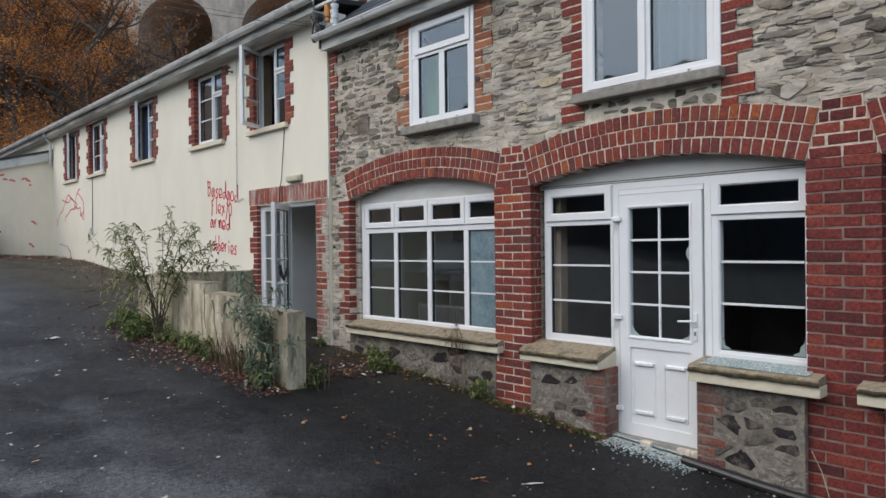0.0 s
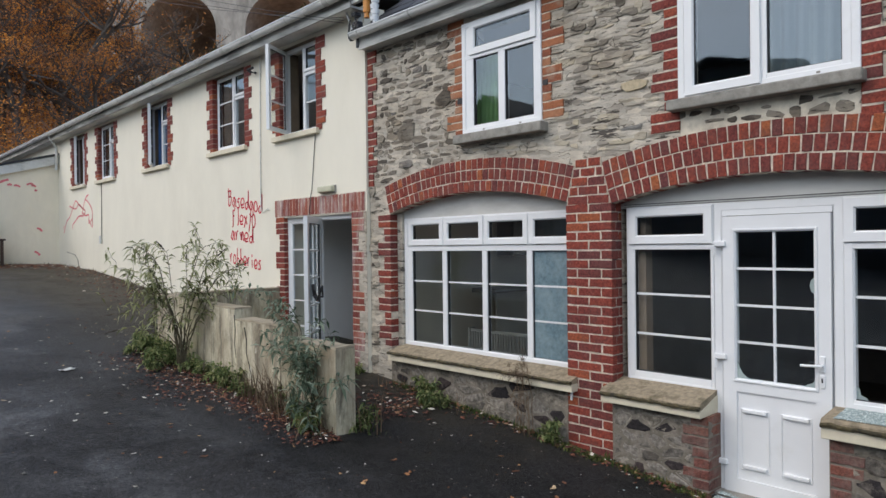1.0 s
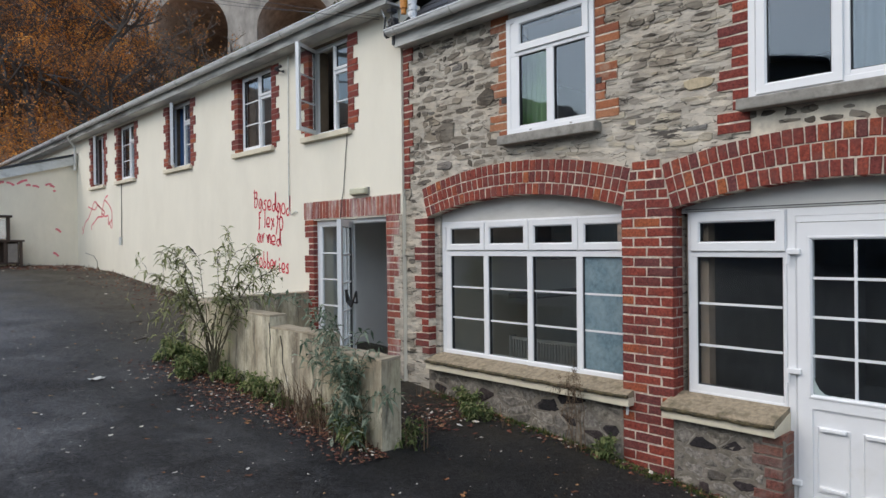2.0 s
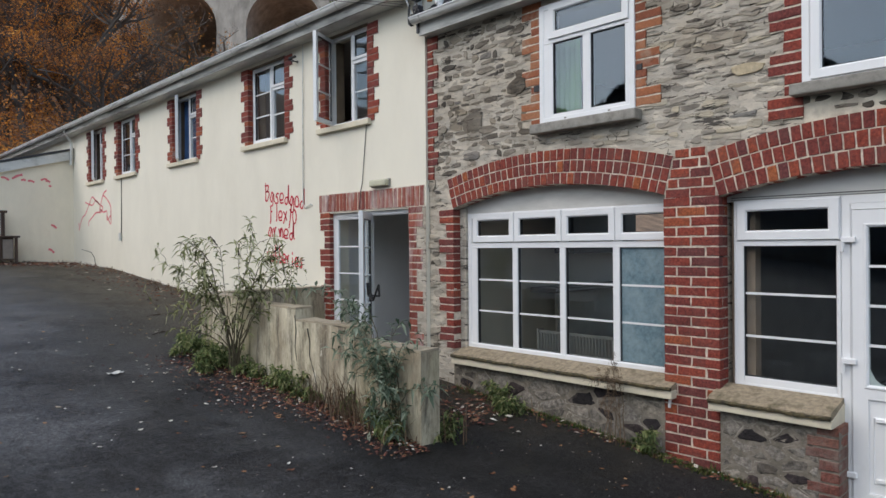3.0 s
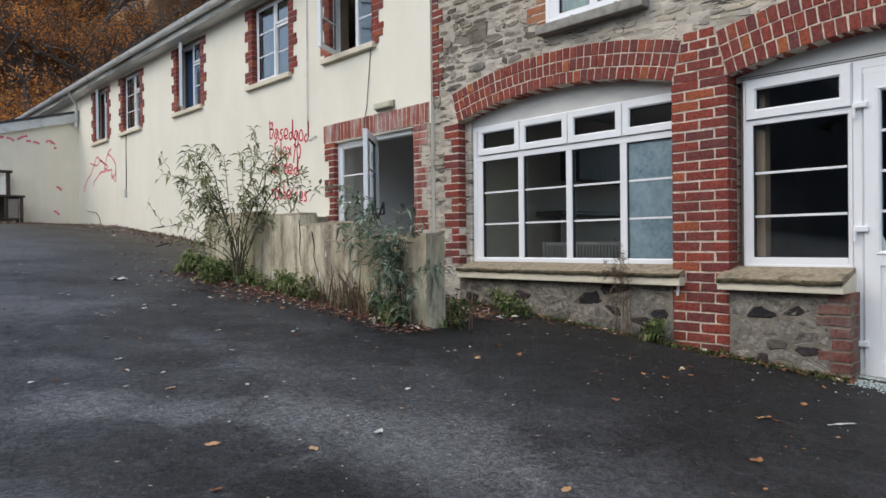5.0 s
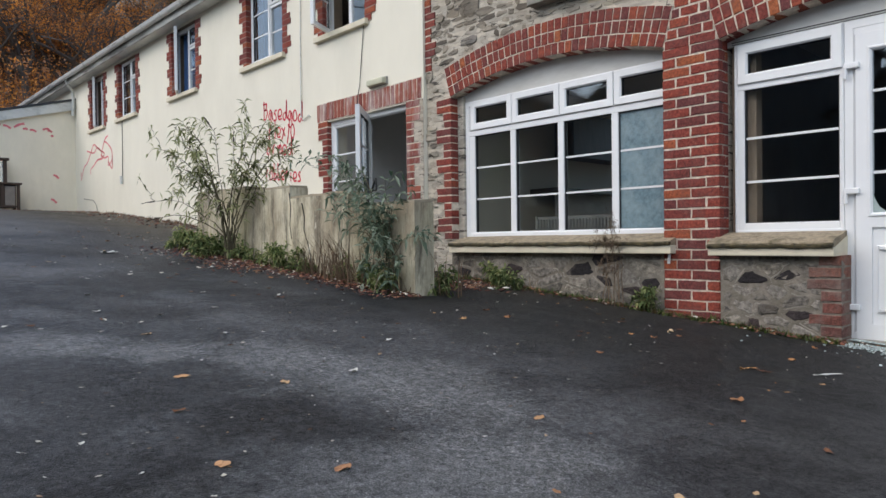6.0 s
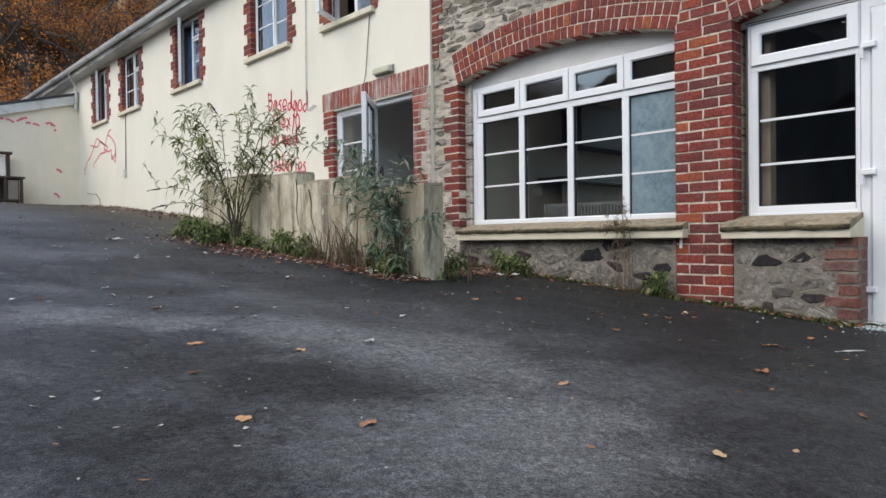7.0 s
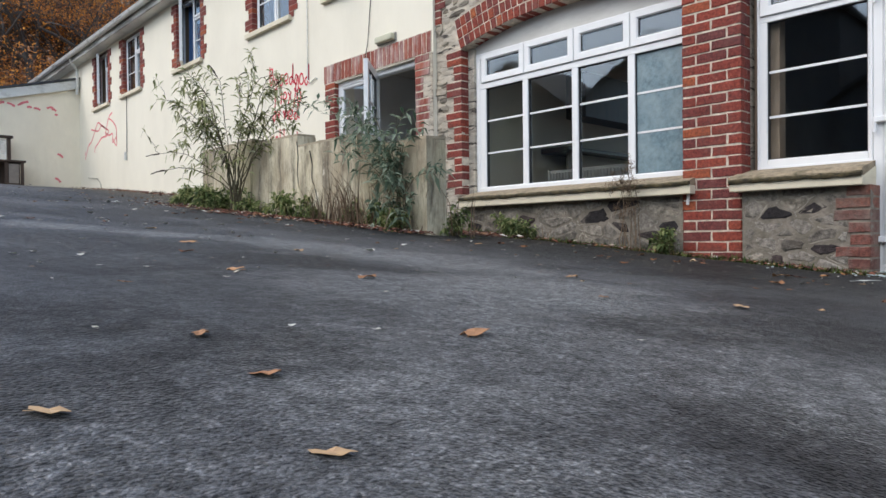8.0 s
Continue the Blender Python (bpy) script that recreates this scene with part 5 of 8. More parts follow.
def curtain(name, x, y0, y1, z0, z1, material, label, folds=7, bow=0.0):
    """A hanging cloth with folds."""
    bm = bmesh.new()
    n = folds * 6
    rows = []
    for j in range(9):
        f = j / 8
        rows.append([bm.verts.new((x + 0.03 * math.sin(6.28318 * folds * i / n + 0.4 * math.sin(3 * f)) * (0.5 + 0.5 * f), y0 + (y1 - y0) * i / n * (1 - bow * f), z1 + (z0 - z1) * f)) for i in range(n + 1)])
    for a, b in zip(rows, rows[1:]):
        for i in range(n):
            bm.faces.new((a[i], a[i + 1], b[i + 1], b[i]))
    ob = part(name, bm, material, smooth=True)
    sol = ob.modifiers.new("thickness", "SOLIDIFY")
    sol.thickness = 0.004
    return tagged(ob, label, "curtain")


curtain("curtain", 5.30, 5.55, 5.98, 2.93, 3.72, CURTAIN_GREEN, "green curtain hanging behind the upstairs window")
curtain("curtain", 5.34, 2.36, 2.94, 2.9, 4.03, CURTAIN_SKY_TINT, "curtain behind the broad upstairs window, toned like mirrored sky", 6)
curtain("curtain", 5.28, 13.5, 14.4, 3.38, 4.5, CURTAIN_BLUE, "blue curtain in a window of the cream wing", 6)
curtain("curtain", 5.28, 18.4, 19.2, 3.38, 4.5, CURTAIN_WINE, "wine red curtain behind an ajar window", 6)


def swung(parent, name, hinge_y, x, z0, z1, width, angle, rows=3, w=0.05, cols=1):
    """An open casement, hinged at its far edge and swung out by angle; built closed, then turned on the hinge."""
    e = sash(parent, hinge_y - width, hinge_y, z0, z1, x, x + 0.05, w=w, rows=rows, cols=cols, name=name)
    turn = Matrix.Translation((x, hinge_y, 0)) @ Matrix.Rotation(radians(angle), 4, "Z") @ Matrix.Translation((-x, -hinge_y, 0))
    e.matrix_basis = turn
    return e


def build_wing_windows():
    for i, (yb, ya) in enumerate(CW):
        labels = ("white plastic window with its casement swung wide open", "closed white plastic window with glazing bars in brick jambs", "white plastic window ajar with a blue curtain", "closed white plastic window with glazing bars", "white plastic window ajar with a dark red curtain")
        w = thing("window_%d" % (6 + i), labels[i], "window", (5.15, (ya + yb) / 2, CW_Z0), kind="structure")
        x = 5.15
        part("window_frame", hoop(ya, yb, CW_Z0, CW_Z1, 0.05, x, x + 0.06), UPVC, w)
        m = ya + (yb - ya) * 0.47
        bar("mullion", m - 0.03, m + 0.03, CW_Z0 + 0.04, CW_Z1 - 0.04, x + 0.003, x + 0.055, w)
        zt = CW_Z1 - 0.40
        bar("transom", ya + 0.04, m - 0.02, zt - 0.025, zt + 0.025, x + 0.002, x + 0.056, w)
        sash(w, ya + 0.03, m - 0.012, zt + 0.02, CW_Z1 - 0.02, x - 0.014, x + 0.03, w=0.045)
        glazed(w, ya + 0.05, m - 0.03, CW_Z0 + 0.05, zt - 0.025, x + 0.024, rows=2)
        wd = yb - m - 0.015
        ang = (-62, 0, -25, 0, -21)[i]
        swung(w, "casement", yb - 0.025, x - 0.016, CW_Z0 + 0.03, CW_Z1 - 0.02, wd, ang, rows=3 if i != 0 else 3)
        # brown painted head and inner jamb of the opening
        part("head_lining", boxed(CREAM_X + 0.004, x - 0.018, ya, yb, CW_Z1 - 0.012, CW_Z1 - 0.001), LINING, w)
        part("jamb_lining", boxed(x + 0.062, CREAM_X + 0.299, yb - 0.012, yb - 0.001, CW_Z0, CW_Z1 - 0.013), LINING, w)
        # sill
        structure("sill_wing_%d" % (i + 1), boxed(CREAM_X - 0.06, x + 0.0, ya - 0.06, yb + 0.16, CW_Z0 - 0.075, CW_Z0 - 0.003, bevel=0.008), CREAM_BAND, "cream painted window sill on the rendered wall", "sill")


build_wing_windows()


def build_wing_door():
    d = thing("door_2", "white plastic glazed door standing open beside a fixed side light", "door", (5.12, 8.55, 0.28), kind="structure")
    x = 5.12
    part("door_frame", hoop(7.76, 9.36, 0.28, 2.20, 0.06, x, x + 0.07), UPVC, d)
    bar("mullion", 8.57, 8.65, 0.32, 2.15, x + 0.003, x + 0.066, d)
    part("side_light_bead", hoop(8.65, 9.30, 0.34, 2.14, 0.03, x + 0.01, x + 0.05), UPVC, d)
    glazed(d, 8.68, 9.27, 0.37, 2.11, x + 0.03, rows=5)
    part("glazing_bar", boxed(x + 0.024, x + 0.042, 8.76, 8.785, 0.37, 2.11), LEAD, d)
    swung(d, "leaf", 8.575, x - 0.02, 0.31, 2.17, 0.76, -46, rows=5, w=0.085, cols=2)
    # black closer arm hanging from the leaf
    arm = thing("door_restrictor", "black bent metal restrictor arm on the open door", "door arm", (4.70, 8.06, 1.15))
    q = [Vector(c) for c in ((4.70, 8.08, 1.34), (4.70, 8.06, 1.20), (4.68, 7.95, 1.15), (4.68, 7.85, 1.33), (4.68, 7.84, 1.20), (4.69, 8.05, 1.24))]
    for u, v, r in ((0, 1, 0.02), (1, 2, 0.017), (2, 3, 0.013), (3, 4, 0.013), (4, 1, 0.012), (0, 2, 0.01)):
        bm = bmesh.new()
        tube(bm, [q[u], q[v]], r, 6)
        part("rod", bm, PLASTIC_BLACK, arm)
    return d


build_wing_door()


# ---- sills and plinths of the arched openings ----
def moulded_sill(name, y0, y1, x_front, top_front, top_back, low, band_low, label, slabs, cheek=None):
    """Sloped stone slabs on a cream painted band."""
    s = thing(name, label, "sill", (5.1, (y0 + y1) / 2, band_low), kind="structure")
    for i in range(slabs):
        a, b = y0 + (y1 - y0) * i / slabs + (0.002 if i else 0), y0 + (y1 - y0) * (i + 1) / slabs - (0.002 if i < slabs - 1 else 0)
        bm = bmesh.new()
        prof = ((x_front, low + 0.012), (x_front + 0.012, low), (FRAME_X + 0.01, low), (FRAME_X + 0.01, top_back), (x_front + 0.02, top_front), (x_front, top_front - 0.018))
        f = [[bm.verts.new((px, yy, pz + rnd.uniform(-0.002, 0.002))) for px, pz in prof] for yy in (a, b)]
        bm.faces.new(f[0][::-1]), bm.faces.new(f[1])
        for k in range(len(prof)):
            bm.faces.new((f[0][k], f[0][(k + 1) % len(prof)], f[1][(k + 1) % len(prof)], f[1][k]))
        bmesh.ops.subdivide_edges(bm, edges=[e for e in bm.edges if abs(e.verts[0].co.y - e.verts[1].co.y) > 0.2], cuts=8)
        for v in bm.verts:
            if v.co.x < x_front + 0.1:
                v.co.z += 0.008 * noise.noise(v.co * 9)
                v.co.x += 0.008 * noise.noise(v.co * 7 + Vector((5, 0, 0)))
        part("slab", bm, SILL_STONE, s, "mossy brown stone slab")
    # a lumpy crust of moss hangs on the front edge
    bm = bmesh.new()
    n = int((y1 - y0) / 0.03)
    tube(bm, [(x_front + 0.004 + 0.006 * noise.noise((i * 0.7, y0, 0)), y0 + (y1 - y0) * i / n, low + 0.014 + 0.006 * noise.noise((i * 0.5, y0, 4))) for i in range(n + 1)], 0.017, 6)
    for v in bm.verts:
        v.co += Vector((noise.noise(v.co * 31), 0, noise.noise(v.co * 27 + Vector((3, 0, 0))))) * 0.006
    part("moss_crust", bm, SILL_MOSS, s, "dark mossy crust along the sill's front edge")
    part("band", boxed(x_front + 0.012, FRAME_X + 0.01, y0 - 0.003, y1 + 0.003, band_low, low + 0.002, bevel=0.006), CREAM_BAND, s, "cream painted sill edge")
    if cheek is not None:
        a, b = sorted((cheek, cheek + (0.004 if cheek == y1 else -0.004)))
        bm = bmesh.new()
        prof = ((x_front + 0.03, low), (FRAME_X + 0.01, low), (FRAME_X + 0.01, top_back - 0.035), (x_front + 0.05, top_front - 0.045))
        f = [[bm.verts.new((px, yy, pz)) for px, pz in prof] for yy in (a, b)]
        bm.faces.new(f[0][::-1]), bm.faces.new(f[1])
        for k in range(4):
            bm.faces.new((f[0][k], f[0][(k + 1) % 4], f[1][(k + 1) % 4], f[1][k]))
        part("cheek", bm, CREAM_BAND, s, "cream painted end of the sill")
    return s


moulded_sill("sill_arch_window", 4.50, 7.03, 5.0, 0.607, 0.668, 0.568, 0.500, "mossy sloped stone sill with a cream painted edge under the arched window", 4)
moulded_sill("sill_door_left", 3.31, 4.165, 4.945, 0.600, 0.665, 0.548, 0.490, "mossy sloped stone sill with a cream painted edge beside the shop door", 1, 3.31)
moulded_sill("sill_door_right", 1.575, 2.493, 4.945, 0.648, 0.672, 0.590, 0.512, "mossy stone sill strewn with broken glass beside the shop door", 1, 2.493)
moulded_sill("sill_end_window", -1.0, 1.352, 4.945, 0.63, 0.672, 0.585, 0.510, "mossy stone sill with a cream painted edge under the next arch", 2)


def build_plinths():
    for name, y0, y1, x in (("plinth_door_left", 3.28, 4.108, 5.035), ("plinth_door_right", 1.69, 2.471, 5.035)):
        w = structure(name, boxed(x + 0.006, FRAME_X + 0.01, y0 + 0.006, y1, -0.4, 0.492), PLINTH_POINTING, "low rubble plinth with brick quoins under a sill", "wall")
        edge = y0 if name.endswith("left") else y1
        side = 1 if name.endswith("left") else -1
        lo, hi = (y0 + 0.125, y1) if side > 0 else (y0, y1 - 0.125)
        ribbon_rubble(w, lo, hi, -0.30, 0.53, x + 0.007, 11 if side > 0 else 17, (0.19, 0.072), dark=((3.865, 0.333), (3.628, 0.345), (3.53, 0.083), (3.875, -0.021)) if side > 0 else ((2.213, 0.221), (2.039, 0.243), (1.833, 0.229), (2.126, -0.061), (1.845, 0.387), (1.813, 0.103)))
        for i in range(10):
            z = 0.46 - i * COURSE
            wd = (0.15, 0.225, 0.215, 0.14, 0.13, 0.22)[i % 6] * rnd.uniform(0.93, 1.04)
            a, b = sorted((edge, edge + side * wd))
            piece("brick", brick_data(b - a - 0.008, 0.068, FRAME_X - x, BRICK_DUSTY), w, pose(x - 0.002 + rnd.uniform(-0.003, 0.003), (a + b) / 2, z))
    w = structure("plinth_arch_window", boxed(5.10, 5.118, 4.60, 7.075, -0.3, 0.50), PLINTH_POINTING, "low rubble plinth under the arched window", "wall")
    ribbon_rubble(w, 4.61, 7.07, -0.05, 0.495, 5.10, 23, (0.22, 0.08), ((5.399, 0.359), (5.17, 0.43), (4.885, 0.172), (4.695, 0.252), (5.145, 0.274), (6.227, 0.333), (6.877, 0.289)))


build_plinths()


# ---- the stepped garden wall in front of the wing's door ----
def build_garden_wall():
    g = thing("garden_wall", "stepped low wall of stained cream render with cracked cement coping", "wall", (3.5, 7.7, 0.3))
    secs = ((5.745, 6.62, 0.925), (6.62, 7.56, 1.045), (7.56, 8.45, 1.155), (8.45, 9.66, 1.205))
    for i, (a, b, z) in enumerate(secs):
        bm = bmesh.new()
        box(bm, 3.42, 3.62, a, b, -0.1, z)
        bmesh.ops.subdivide_edges(bm, edges=bm.edges[:], cuts=5, use_grid_fill=True)
        for v in bm.verts:
            d = noise.noise(v.co * 1.7) * 0.012 + noise.noise(v.co * 6.0) * 0.005
            if v.co.x < 3.5:
                v.co.x += d
            if v.co.z > z - 0.05:
                v.co.z += d * 0.7
            if v.co.y < 5.76:
                v.co.y += d
        part("wall_section", bm, RENDER_STAINED, g, smooth=False)
        bm = boxed(3.424, 3.622, a + 0.004, b - 0.012, z + 0.002, z + 0.022)
        bmesh.ops.subdivide_edges(bm, edges=[e for e in bm.edges if abs(e.verts[0].co.y - e.verts[1].co.y) > 0.2], cuts=12)
        for v in bm.verts:
            v.co.x += 0.010 * noise.noise(v.co * 9)
            v.co.z += 0.010 * noise.noise(v.co * 8)
        part("coping", bm, COPING, g, "chipped pale cement coping")
    # return wall to the building
    bm = boxed(3.62, 5.066, 9.50, 9.66, 0.2, 1.215)
    bmesh.ops.subdivide_edges(bm, edges=bm.edges[:], cuts=4, use_grid_fill=True)
    for v in bm.verts:
        v.co.y += 0.01 * noise.noise(v.co * 3)
    part("return_wall", bm, RENDER_STAINED, g)
    part("return_coping", boxed(3.62, 5.066, 9.49, 9.67, 1.216, 1.235, bevel=0.004), COPING, g)
    # dark hairline cracks
    for pts in (((7.34, 0.99), (7.30, 0.86), (7.31, 0.74), (7.24, 0.60), (7.2, 0.48), (7.21, 0.38)), ((7.56, 1.10), (7.54, 0.95), (7.56, 0.80), (7.53, 0.66))):
        bm = bmesh.new()
        tube(bm, [(3.414, y, z) for y, z in pts], 0.005, 4, 0.002)
        part("crack", bm, SEAL, g, "dark crack in the render")
    # threshold steps inside
    structure("steps_wing_door", boxed(4.2, 5.066, 7.5, 9.48, 0.0, 0.27, bevel=0.01), SILL_CONCRETE, "worn concrete landing before the wing's door", "landing")
    return g


build_garden_wall()


# ---- woodland and viaduct behind ----
def grow(rr, base, length, radius, levels):
    """Branch lines of a tree: lists of points with start and end radius, and the twig tips."""
    lines, tips = [], []
    def branch(p, d, ln, r, lev):
        pts = [p.copy()]
        n = 5 if lev == levels else 4 if lev > 1 else 3
        for i in range(n):
            d = (d + Vector((rr.uniform(-1, 1), rr.uniform(-1, 1), rr.uniform(-0.5, 0.8))) * (0.10 if lev == levels else 0.22)).normalized()
            p = p + d * ln / n
            pts.append(p.copy())
        lines.append((pts, r, r * (0.45 if lev else 0.3)))
        if lev == 0:
            tips.extend(pts[1:])
            return
        for i in range(rr.choice((4, 5, 6)) if lev == levels else rr.choice((3, 4, 4))):
            f = rr.uniform(0.35, 1.0) if lev == levels else rr.uniform(0.25, 1.0)
            q = pts[min(n, max(1, round(f * n)))]
            side = Vector((rr.uniform(-1, 1), rr.uniform(-1, 1), rr.uniform(-0.1, 0.75))).normalized()
            branch(q, (d * 0.35 + side).normalized(), ln * rr.uniform(0.5, 0.68), r * 0.5, lev - 1)
        tips.append(pts[-1])
    branch(Vector(base), Vector((0, 0, 1)), length, radius, levels)
    return lines, tips


def leaf_quad(bm, p, d, up, ln, wd, bend=0.2):
    """A pointed leaf with a slight fold."""
    s = d.cross(up)
    s = s.normalized() * wd / 2 if s.length > 1e-4 else Vector((wd / 2, 0, 0))
    nrm = s.cross(d).normalized()
    a = bm.verts.new(p)
    m0, m1 = bm.verts.new(p + d * ln * 0.45 + s + nrm * ln * 0.04), bm.verts.new(p + d * ln * 0.45 - s + nrm * ln * 0.04)
    e = bm.verts.new(p + d * ln - Vector((0, 0, ln * bend)))
    c = bm.verts.new(p + d * ln * 0.5 - Vector((0, 0, ln * bend * 0.25)))
    bm.faces.new((a, m0, c)), bm.faces.new((m0, e, c)), bm.faces.new((a, c, m1)), bm.faces.new((c, e, m1))


def build_tree(seed, height, leaves, size, label):
    rr = random.Random(seed)
    t = thing("tree", label, "tree", (0, 0, 0), "woodland trees")
    lines, tips = grow(rr, (0, 0, -0.5), height * 0.44, height * 0.02, 5)
    bm = bmesh.new()
    for pts, r0, r1 in lines:
        tube(bm, pts, r0, 5 if r0 > 0.05 else 3, r1)
    part("trunk", bm, BARK, t)
    vs, fs = [], []
    for k in range(leaves):
        p = rr.choice(tips) + Vector((rr.gauss(0, 0.2), rr.gauss(0, 0.2), rr.gauss(0, 0.16)))
        d = Vector((rr.uniform(-1, 1), rr.uniform(-1, 1), rr.uniform(-1, 0.4))).normalized()
        s = d.orthogonal().normalized()
        s.rotate(Matrix.Rotation(rr.uniform(0, 6.28), 3, d))
        ln = size * rr.uniform(0.6, 1.4)
        i = len(vs)
        vs += [p, p + d * ln * 0.5 + s * ln * 0.3, p + d * ln, p + d * ln * 0.5 - s * ln * 0.3]
        fs.append((i, i + 1, i + 2, i + 3))
    me = bpy.data.meshes.new("crown")
    me.from_pydata([tuple(v) for v in vs], [], fs)
    me.materials.append(AUTUMN)
    under(new("crown", me), t)
    return t


def build_wood():
    rr = random.Random(41)
    kinds = [build_tree(1, 13, 10000, 0.10, "autumn beech with thin orange brown leaves on the wooded bank"), build_tree(2, 11, 5500, 0.10, "autumn oak with sparse rusty leaves on the wooded bank"), build_tree(3, 12, 1200, 0.10, "nearly bare grey tree on the wooded bank")]
    spots = []
    for i in range(46):
        a = radians(rr.uniform(-4, 18.2))
        d = rr.uniform(33, 62)
        spots.append((d * math.sin(a), d * math.cos(a)))
    spots += [(d * math.sin(radians(a)), d * math.cos(radians(a))) for a, d in ((16.5, 36), (18.5, 40), (20, 44), (21.5, 39), (23, 46), (17.5, 48))]
    spots.sort(key=lambda s: s[1])
    for i, (x, y) in enumerate(spots):
        if i < 3:
            k = kinds[i]
            k.matrix_basis = pose(x, y, bank_z(x, y), 0, 0, rr.uniform(0, 360))
        else:
            k = kinds[2 if x / y > 0.29 else rr.choice((0, 0, 0, 1, 1, 2, 2))]
            o = copy_thing(k, pose(x, y, bank_z(x, y), rr.uniform(-4, 4), rr.uniform(-4, 4), rr.uniform(0, 360)))
            s = rr.uniform(0.75, 1.2)
            o.scale = (s, s, s)
    # scrub on the bank between the trees
    vs, fs = [], []
    for k in range(90000):
        a = radians(rr.uniform(-6, 24))
        d = rr.uniform(29, 70)
        x, y = d * math.sin(a), d * math.cos(a)
        h = abs(rr.gauss(0, 1.5)) * (0.6 + 0.9 * (noise.noise((x * 0.25, y * 0.25, 0)) + 0.5))
        p = Vector((x, y, bank_z(x, y) + h))
        dd = Vector((rr.uniform(-1, 1), rr.uniform(-1, 1), rr.uniform(-0.3, 1))).normalized()
        s = dd.orthogonal().normalized()
        ln = rr.uniform(0.08, 0.19)
        i = len(vs)
        vs += [p, p + dd * ln * 0.5 + s * ln * 0.25, p + dd * ln, p + dd * ln * 0.5 - s * ln * 0.25]
        fs.append((i, i + 1, i + 2, i + 3))
    me = bpy.data.meshes.new("undergrowth")
    me.from_pydata([tuple(v) for v in vs], [], fs)
    me.materials.append(AUTUMN)
    tagged(new("undergrowth", me), "rusty bracken and brambles covering the wooded bank", "undergrowth", kind="stuff")


def bank_z(x, y):
    return ground_z(x, max(-60, min(y, 90))) - (0.3 if x > 6 else 0) + (0.28 * min(y - 24, 70) if y > 24 else 0)


build_wood()


def build_viaduct():
    """A tall masonry viaduct crossing behind the wood: tapered piers, barrel arches, parapet."""
    v = thing("viaduct", "tall weathered stone railway viaduct with round arches behind the wood", "viaduct", (33, 72, 0))
    ang = radians(-45)
    u = Vector((math.cos(ang), math.sin(ang), 0))
    b = Vector((-math.sin(ang), math.cos(ang), 0))
    r, zs, depth, pw = 4.3, 26.4, 26.0, 3.3
    o = Vector((34.8, 74.5, 0)) - u * r
    pitch = 2 * r + pw
    def at(s, d, z):
        return o + u * s + b * d + Vector((0, 0, z))
    for i in range(-3, 4):
        c = i * pitch
        # pier to the right of arch i
        bm = bmesh.new()
        s0, s1 = c + r, c + r + pw
        vs = [bm.verts.new(at(*p)) for p in ((s0 - 0.6, -0.6, -5), (s1 + 0.6, -0.6, -5), (s1 + 0.6, depth + 0.6, -5), (s0 - 0.6, depth + 0.6, -5), (s0, 0, zs), (s1, 0, zs), (s1, depth, zs), (s0, depth, zs))]
        for q in ((0, 3, 2, 1), (4, 5, 6, 7), (0, 1, 5, 4), (1, 2, 6, 5), (2, 3, 7, 6), (3, 0, 4, 7)):
            bm.faces.new([vs[k] for k in q])
        part("pier", bm, VIADUCT, v)
        # spandrel wall and barrel
        bm = bmesh.new()
        n = 18
        for d in (0, depth):
            for k in range(n):
                t0, t1 = math.pi * k / n, math.pi * (k + 1) / n
                q = [at(c - r * math.cos(t), d, zs + r * math.sin(t)) for t in (t0, t1)]
                p = [at(c - r * math.cos(t), d, zs + r + 3.0) for t in (t1, t0)]
                bm.faces.new([bm.verts.new(x) for x in q + p])
            bm.faces.new([bm.verts.new(at(*p)) for p in ((s0, d, zs), (s1, d, zs), (s1, d, zs + r + 3), (s0, d, zs + r + 3))])
            part("spandrel", bm, VIADUCT, v)
            bm = bmesh.new()
        bm.free()
        bm = bmesh.new()
        for k in range(n):
            t0, t1 = math.pi * k / n, math.pi * (k + 1) / n
            bm.faces.new([bm.verts.new(at(c - r * math.cos(t), d, zs + r * math.sin(t))) for t, d in ((t0, 0.01), (t1, 0.01), (t1, depth), (t0, depth))])
        for sd, k in ((c - r, 0.7), (c + r, -0.7)):
            bm.faces.new([bm.verts.new(at(sd + k * f, d, z)) for f, d, z in ((0.06, 0.3, zs), (0.06, depth, zs), (1, depth, -5), (1, 0.3, -5))])
        part("barrel", bm, VIADUCT_BRICK, v, "sooty dark brick barrel of an arch")
    bm = bmesh.new()
    vs = [bm.verts.new(at(*p)) for p in ((-4 * pitch, -0.4, zs + r + 3), (4 * pitch, -0.4, zs + r + 3), (4 * pitch, depth + 0.4, zs + r + 3), (-4 * pitch, depth + 0.4, zs + r + 3), (-4 * pitch, -0.4, zs + r + 5), (4 * pitch, -0.4, zs + r + 5), (4 * pitch, depth + 0.4, zs + r + 5), (-4 * pitch, depth + 0.4, zs + r + 5))]
    for q in ((0, 3, 2, 1), (4, 5, 6, 7), (0, 1, 5, 4), (1, 2, 6, 5), (2, 3, 7, 6), (3, 0, 4, 7)):
        bm.faces.new([vs[k] for k in q])
    part("parapet", bm, VIADUCT, v)


build_viaduct()


